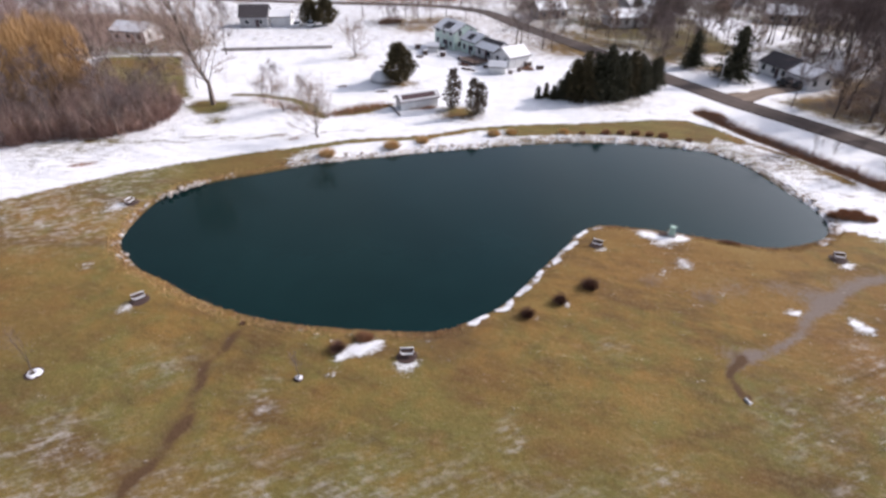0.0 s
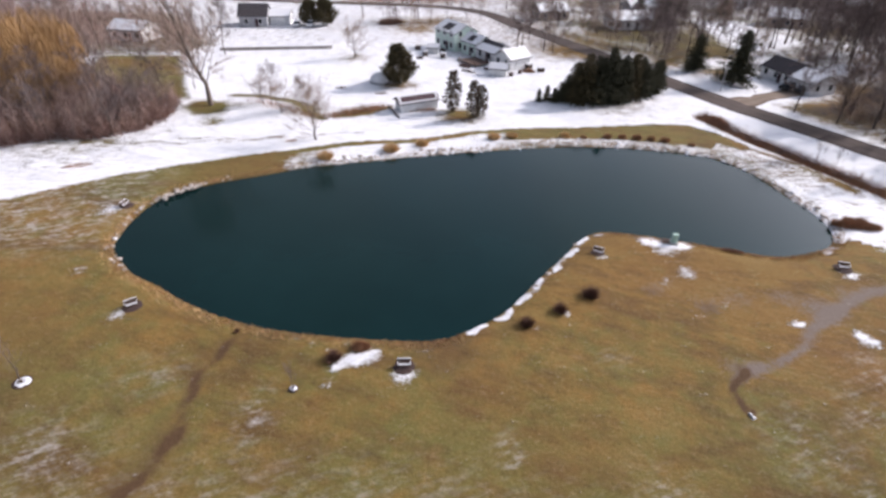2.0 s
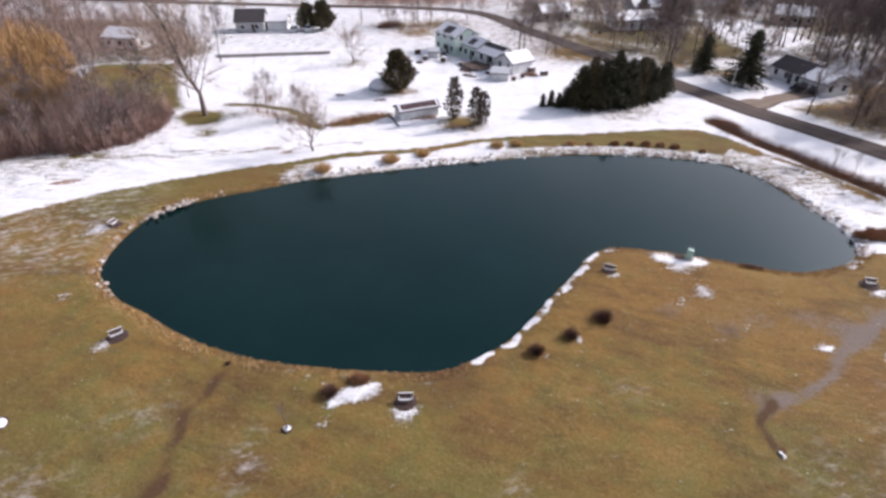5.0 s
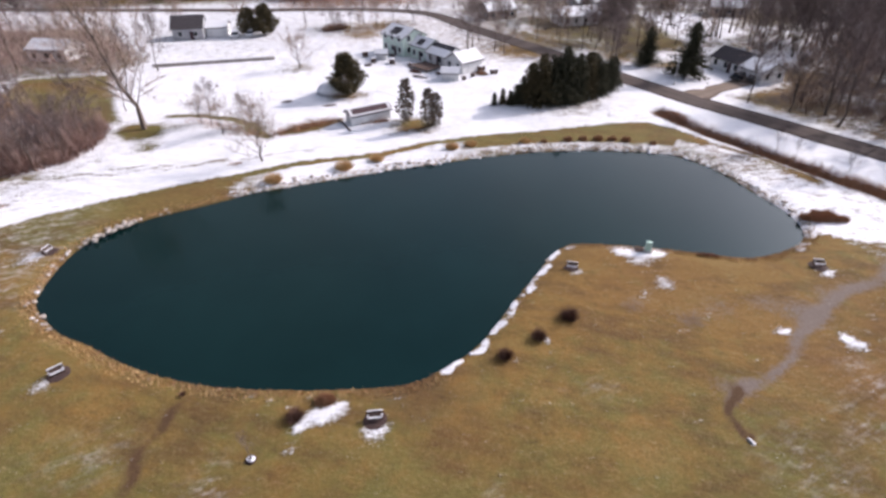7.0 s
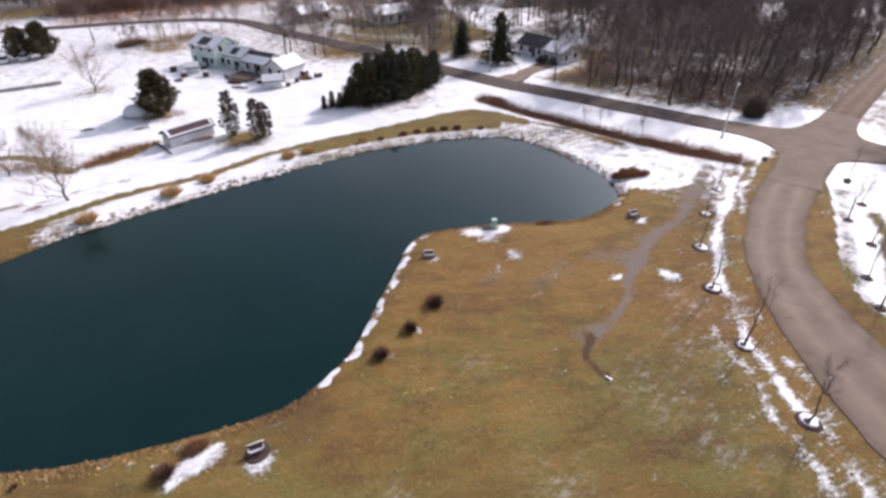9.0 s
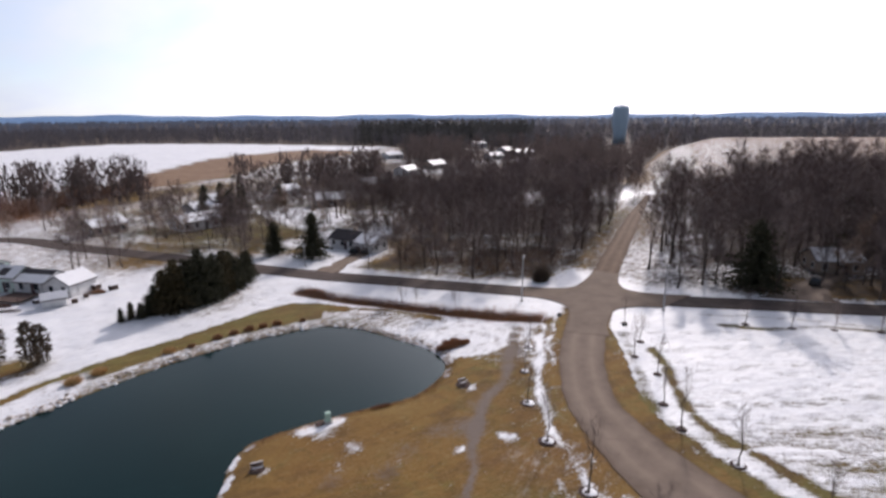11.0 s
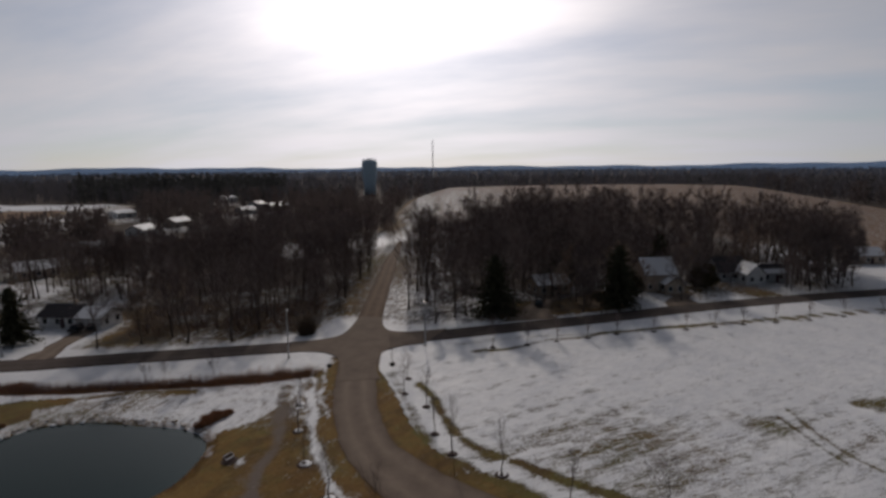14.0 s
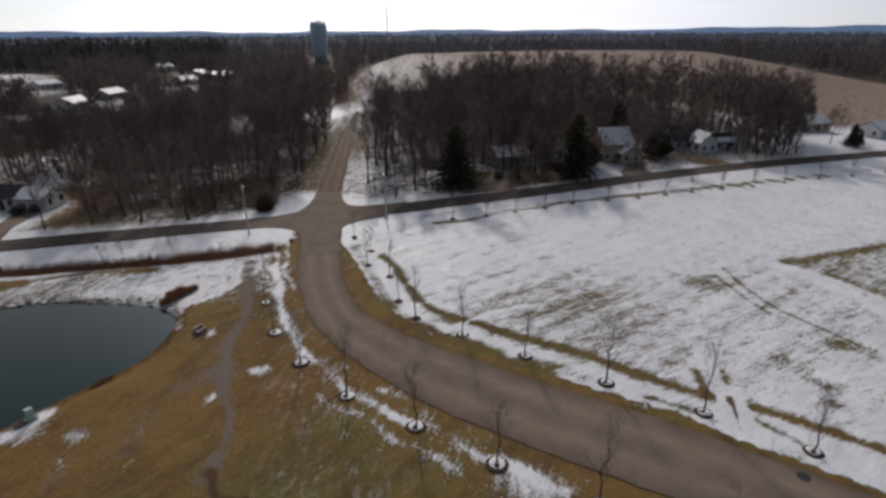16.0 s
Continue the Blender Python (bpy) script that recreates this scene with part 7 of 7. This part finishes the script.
    house(-85, 142.5, -12, 10, 7, 2.7, 4.4, M_WHITE, M_ROOF, "white bungalow with a snowy roof behind bare brush", (1, 1), 1)
    for x, y, yaw, w, d, e, r, wall, snow, label in (
            (52, 170, 10, 12, 8, 2.7, 4.6, M_WHITE, (1, 1), "white bungalow under snow among bare trees"), (104, 178, -20, 11, 8, 2.7, 4.8, M_TAN, (1, 1), "tan house with a snowy roof"),
            (62, 192, 15, 11, 8, 2.7, 4.6, M_GREY, (1, 1), "grey house with a snowy roof"), (30, 181, 20, 10, 7, 2.7, 4.6, M_TAN, (1, 0), "tan house behind a roadside lawn"),
            (72, 208, 0, 9, 7, 2.6, 4.5, M_WHITE, (1, 1), "white house at the edge of the fields"), (104, 213, 12, 10, 7, 2.7, 4.6, M_WHITE, (1, 1), "white house near the brown field"),
            (140, 206, -15, 12, 8, 2.7, 4.8, M_TAN, (1, 1), "tan house among bare trees"), (192, 240, 20, 14, 9, 2.8, 5, M_WHITE, (1, 1), "white building with a broad snowy roof"),
            (226, 254, 10, 14, 9, 2.8, 5, M_TAN, (1, 1), "tan building with a snowy roof"), (304, 274, -10, 13, 9, 2.8, 5, M_GREY, (1, 1), "grey house far off in the woods"),
            (334, 272, 0, 20, 12, 4, 6, M_ROOF_RED, (1, 1), "wide barn-red building with a snowy roof"), (342, 296, 20, 15, 10, 4, 6.5, M_WHITE, (1, 1), "white building far off in the woods"),
            (250, 330, 0, 14, 10, 3, 5, M_WHITE, (1, 1), "white house beside the far field"), (398, 380, 0, 16, 10, 4, 6.5, M_WHITE, (1, 1), "pale house far off in the woods"),
            (149.5, -0.6, -64, 8.5, 8.5, 4.6, 8.2, M_TAN, (1, 0), "tan two-storey house with one snow-white roof slope"), (146.6, -4.6, 26, 5.6, 5, 2.6, 4.4, M_TAN, (2, 1), "tan garage wing with a half-snowy roof"),
            (169.5, -20, -62, 9, 7.5, 2.9, 6.4, M_GREY, (0, 2), "grey house with a steep bare roof by the road"), (166, -25.5, 28, 6, 5.4, 2.8, 5.4, M_WHITE, (0, 1), "white gabled front wing of a grey house"),
            (170.5, -30.5, -62, 8, 6, 2.6, 4.6, M_GREY, (2, 1), "grey low garage wing with a patchy snowy roof"),
            (211, -64, -70, 11, 8, 2.7, 4.8, M_TAN, (1, 1), "low house with a snowy roof by the field"), (206, -84, -56, 12, 8, 2.7, 4.8, M_WHITE, (1, 1), "white low house by the road"),
            (136, 25, -52, 9, 7, 2.7, 4.6, M_TAN, (1, 1), "tan house hidden among trees")):
        house(x, y, yaw, w, d, e, r, wall, M_ROOF, label, snow, 2 if e > 5 else 1, chimney=e > 5, keep=(0.0, 0.45))


build_houses()


def car(x, y, yaw, paint, label):
    ob = thing("car", label, "car", "parked cars", pose(x, y, 0.07, 0, 0, yaw))
    g = Geo().box((0, 0, 0.62), (4.5, 1.8, 0.62), 0, 0.97)
    part("body", g, paint, ob)
    part("cabin", Geo().box((-0.35, 0, 1.2), (2.9, 1.62, 0.58), 0, 0.78), M_GLASS, ob, "dark glazed cabin")
    part("roof", Geo().box((-0.35, 0, 1.51), (2.2, 1.26, 0.06), 0, 0.96), paint, ob)
    for sx in (-1.4, 1.4):
        for sy in (-0.86, 0.86):
            w = part("wheel", Geo().tube([(sx, sy - 0.11, 0.33), (sx, sy + 0.11, 0.33)], [0.33, 0.33], 14), M_TYRE, ob)
            part("rim", Geo().tube([(sx, sy - 0.12, 0.33), (sx, sy + 0.12, 0.33)], [0.19, 0.19], 10), M_STEEL, w)
    for sy in (-0.6, 0.6):
        part("headlight", Geo().box((2.22, sy, 0.72), (0.06, 0.34, 0.16)), M_TRIM, ob)
    return ob


car(70.2, 109.0, 22, M_CAR, "black car parked in a driveway")
car(72.6, 107.4, 24, M_CAR, "dark car parked beside a garage")
car(-47, 161.5, 95, M_CAR_WHITE, "white car parked in snow by a house")
car(-43, 162.5, 92, M_CAR_WHITE, "snow-covered car parked by a house")
car(122, 24.6, 10, M_CAR, "dark car in a driveway among trees")
car(57, 176, 40, M_CAR, "dark car parked by a house")


# ---- posts ----
def street_lamp(x, y, h, yaw, label):
    ob = thing("street_lamp", label, "street lamp", "street lamps", pose(x, y, 0, 0, 0, yaw))
    part("pole", Geo().tube([(0, 0, -0.1), (0, 0, h * 0.5), (0, 0, h)], [0.13, 0.11, 0.08], 8), M_STEEL, ob)
    part("arm", Geo().tube([(0, 0, h - 0.2), (0.5, 0, h + 0.05), (1.1, 0, h + 0.1)], [0.05, 0.05, 0.04], 6), M_STEEL, ob)
    part("lamp_head", Geo().box((1.25, 0, h + 0.1), (0.75, 0.32, 0.16), 0, 0.7), M_LAMP, ob)
    part("base", Geo().tube([(0, 0, -0.1), (0, 0, 0.25)], [0.28, 0.24], 8), M_CONCRETE, ob)


street_lamp(55.2, 107.3, 5.6, -140, "grey street lamp beside the driveway")
street_lamp(72.2, 58.4, 8.2, 30, "tall grey street lamp by the crossing")
street_lamp(86.3, 38.6, 8.2, 30, "tall grey street lamp beside the snowy field")


def stone_wall():
    ob = thing("garden_wall", "low snow-topped stone wall between the gardens", "wall")
    rng = np.random.default_rng(3)
    for i in range(26):
        t = i / 25
        x, y = -58 + 26 * t, 131.6 + 4.4 * t
        part("stone", Geo().box((x, y, 0.3), (1.0, 0.6, rng.uniform(0.5, 0.7)), 0.16, 0.92), M_ROCK, ob)
        part("snow_cap", Geo().box((x, y + 0.1, 0.72), (1.02, 0.6, 0.16), 0.16, 0.9), M_SNOW, ob)


stone_wall()


def water_tower(x, y):
    ob = thing("water_tower", "pale blue cylindrical water tower above the woods", "water tower", m=pose(x, y, 0))
    prof = [(7.0, 0), (7.2, 12), (8.2, 18), (9.2, 24), (9.3, 38), (9.0, 40.2), (6, 41.4), (0.3, 42)]
    part("tank", Geo().tube([(0, 0, z) for r, z in prof], [r for r, z in prof], 28), M_TANK, ob, "", True)
    part("railing", Geo().tube([(0, 0, 41.2), (0, 0, 42.0)], [8.4, 8.4], 24, False), M_STEEL, ob)
    for a in range(6):
        part("antenna", Geo().box((math.cos(a) * 6.8, math.sin(a) * 6.8, 42.2), (0.5, 0.5, 3.0)), M_STEEL, ob)
    part("hatch", Geo().tube([(0, 0, 41.5), (0, 0, 43.6)], [1.6, 1.4], 12), M_STEEL, ob)


water_tower(571.5, 321)


def mast(x, y, h):
    ob = thing("radio_mast", "tall thin lattice radio mast on the horizon", "mast", m=pose(x, y, 0))
    r = 1.3
    legs = [(r * math.cos(a), r * math.sin(a)) for a in (0.3, 2.39, 4.49)]
    for px, py in legs:
        part("leg", Geo().tube([(px, py, 0), (px, py, h)], [0.32, 0.26], 4), M_STEEL, ob)
    n = 28
    for i in range(n):
        z0, z1 = h * i / n, h * (i + 1) / n
        for k in range(3):
            a, b = legs[k], legs[(k + 1) % 3]
            part("brace", Geo().tube([(*a, z0), (*b, z1)], [0.14, 0.14], 3), M_STEEL, ob)


mast(1105, 459, 92)
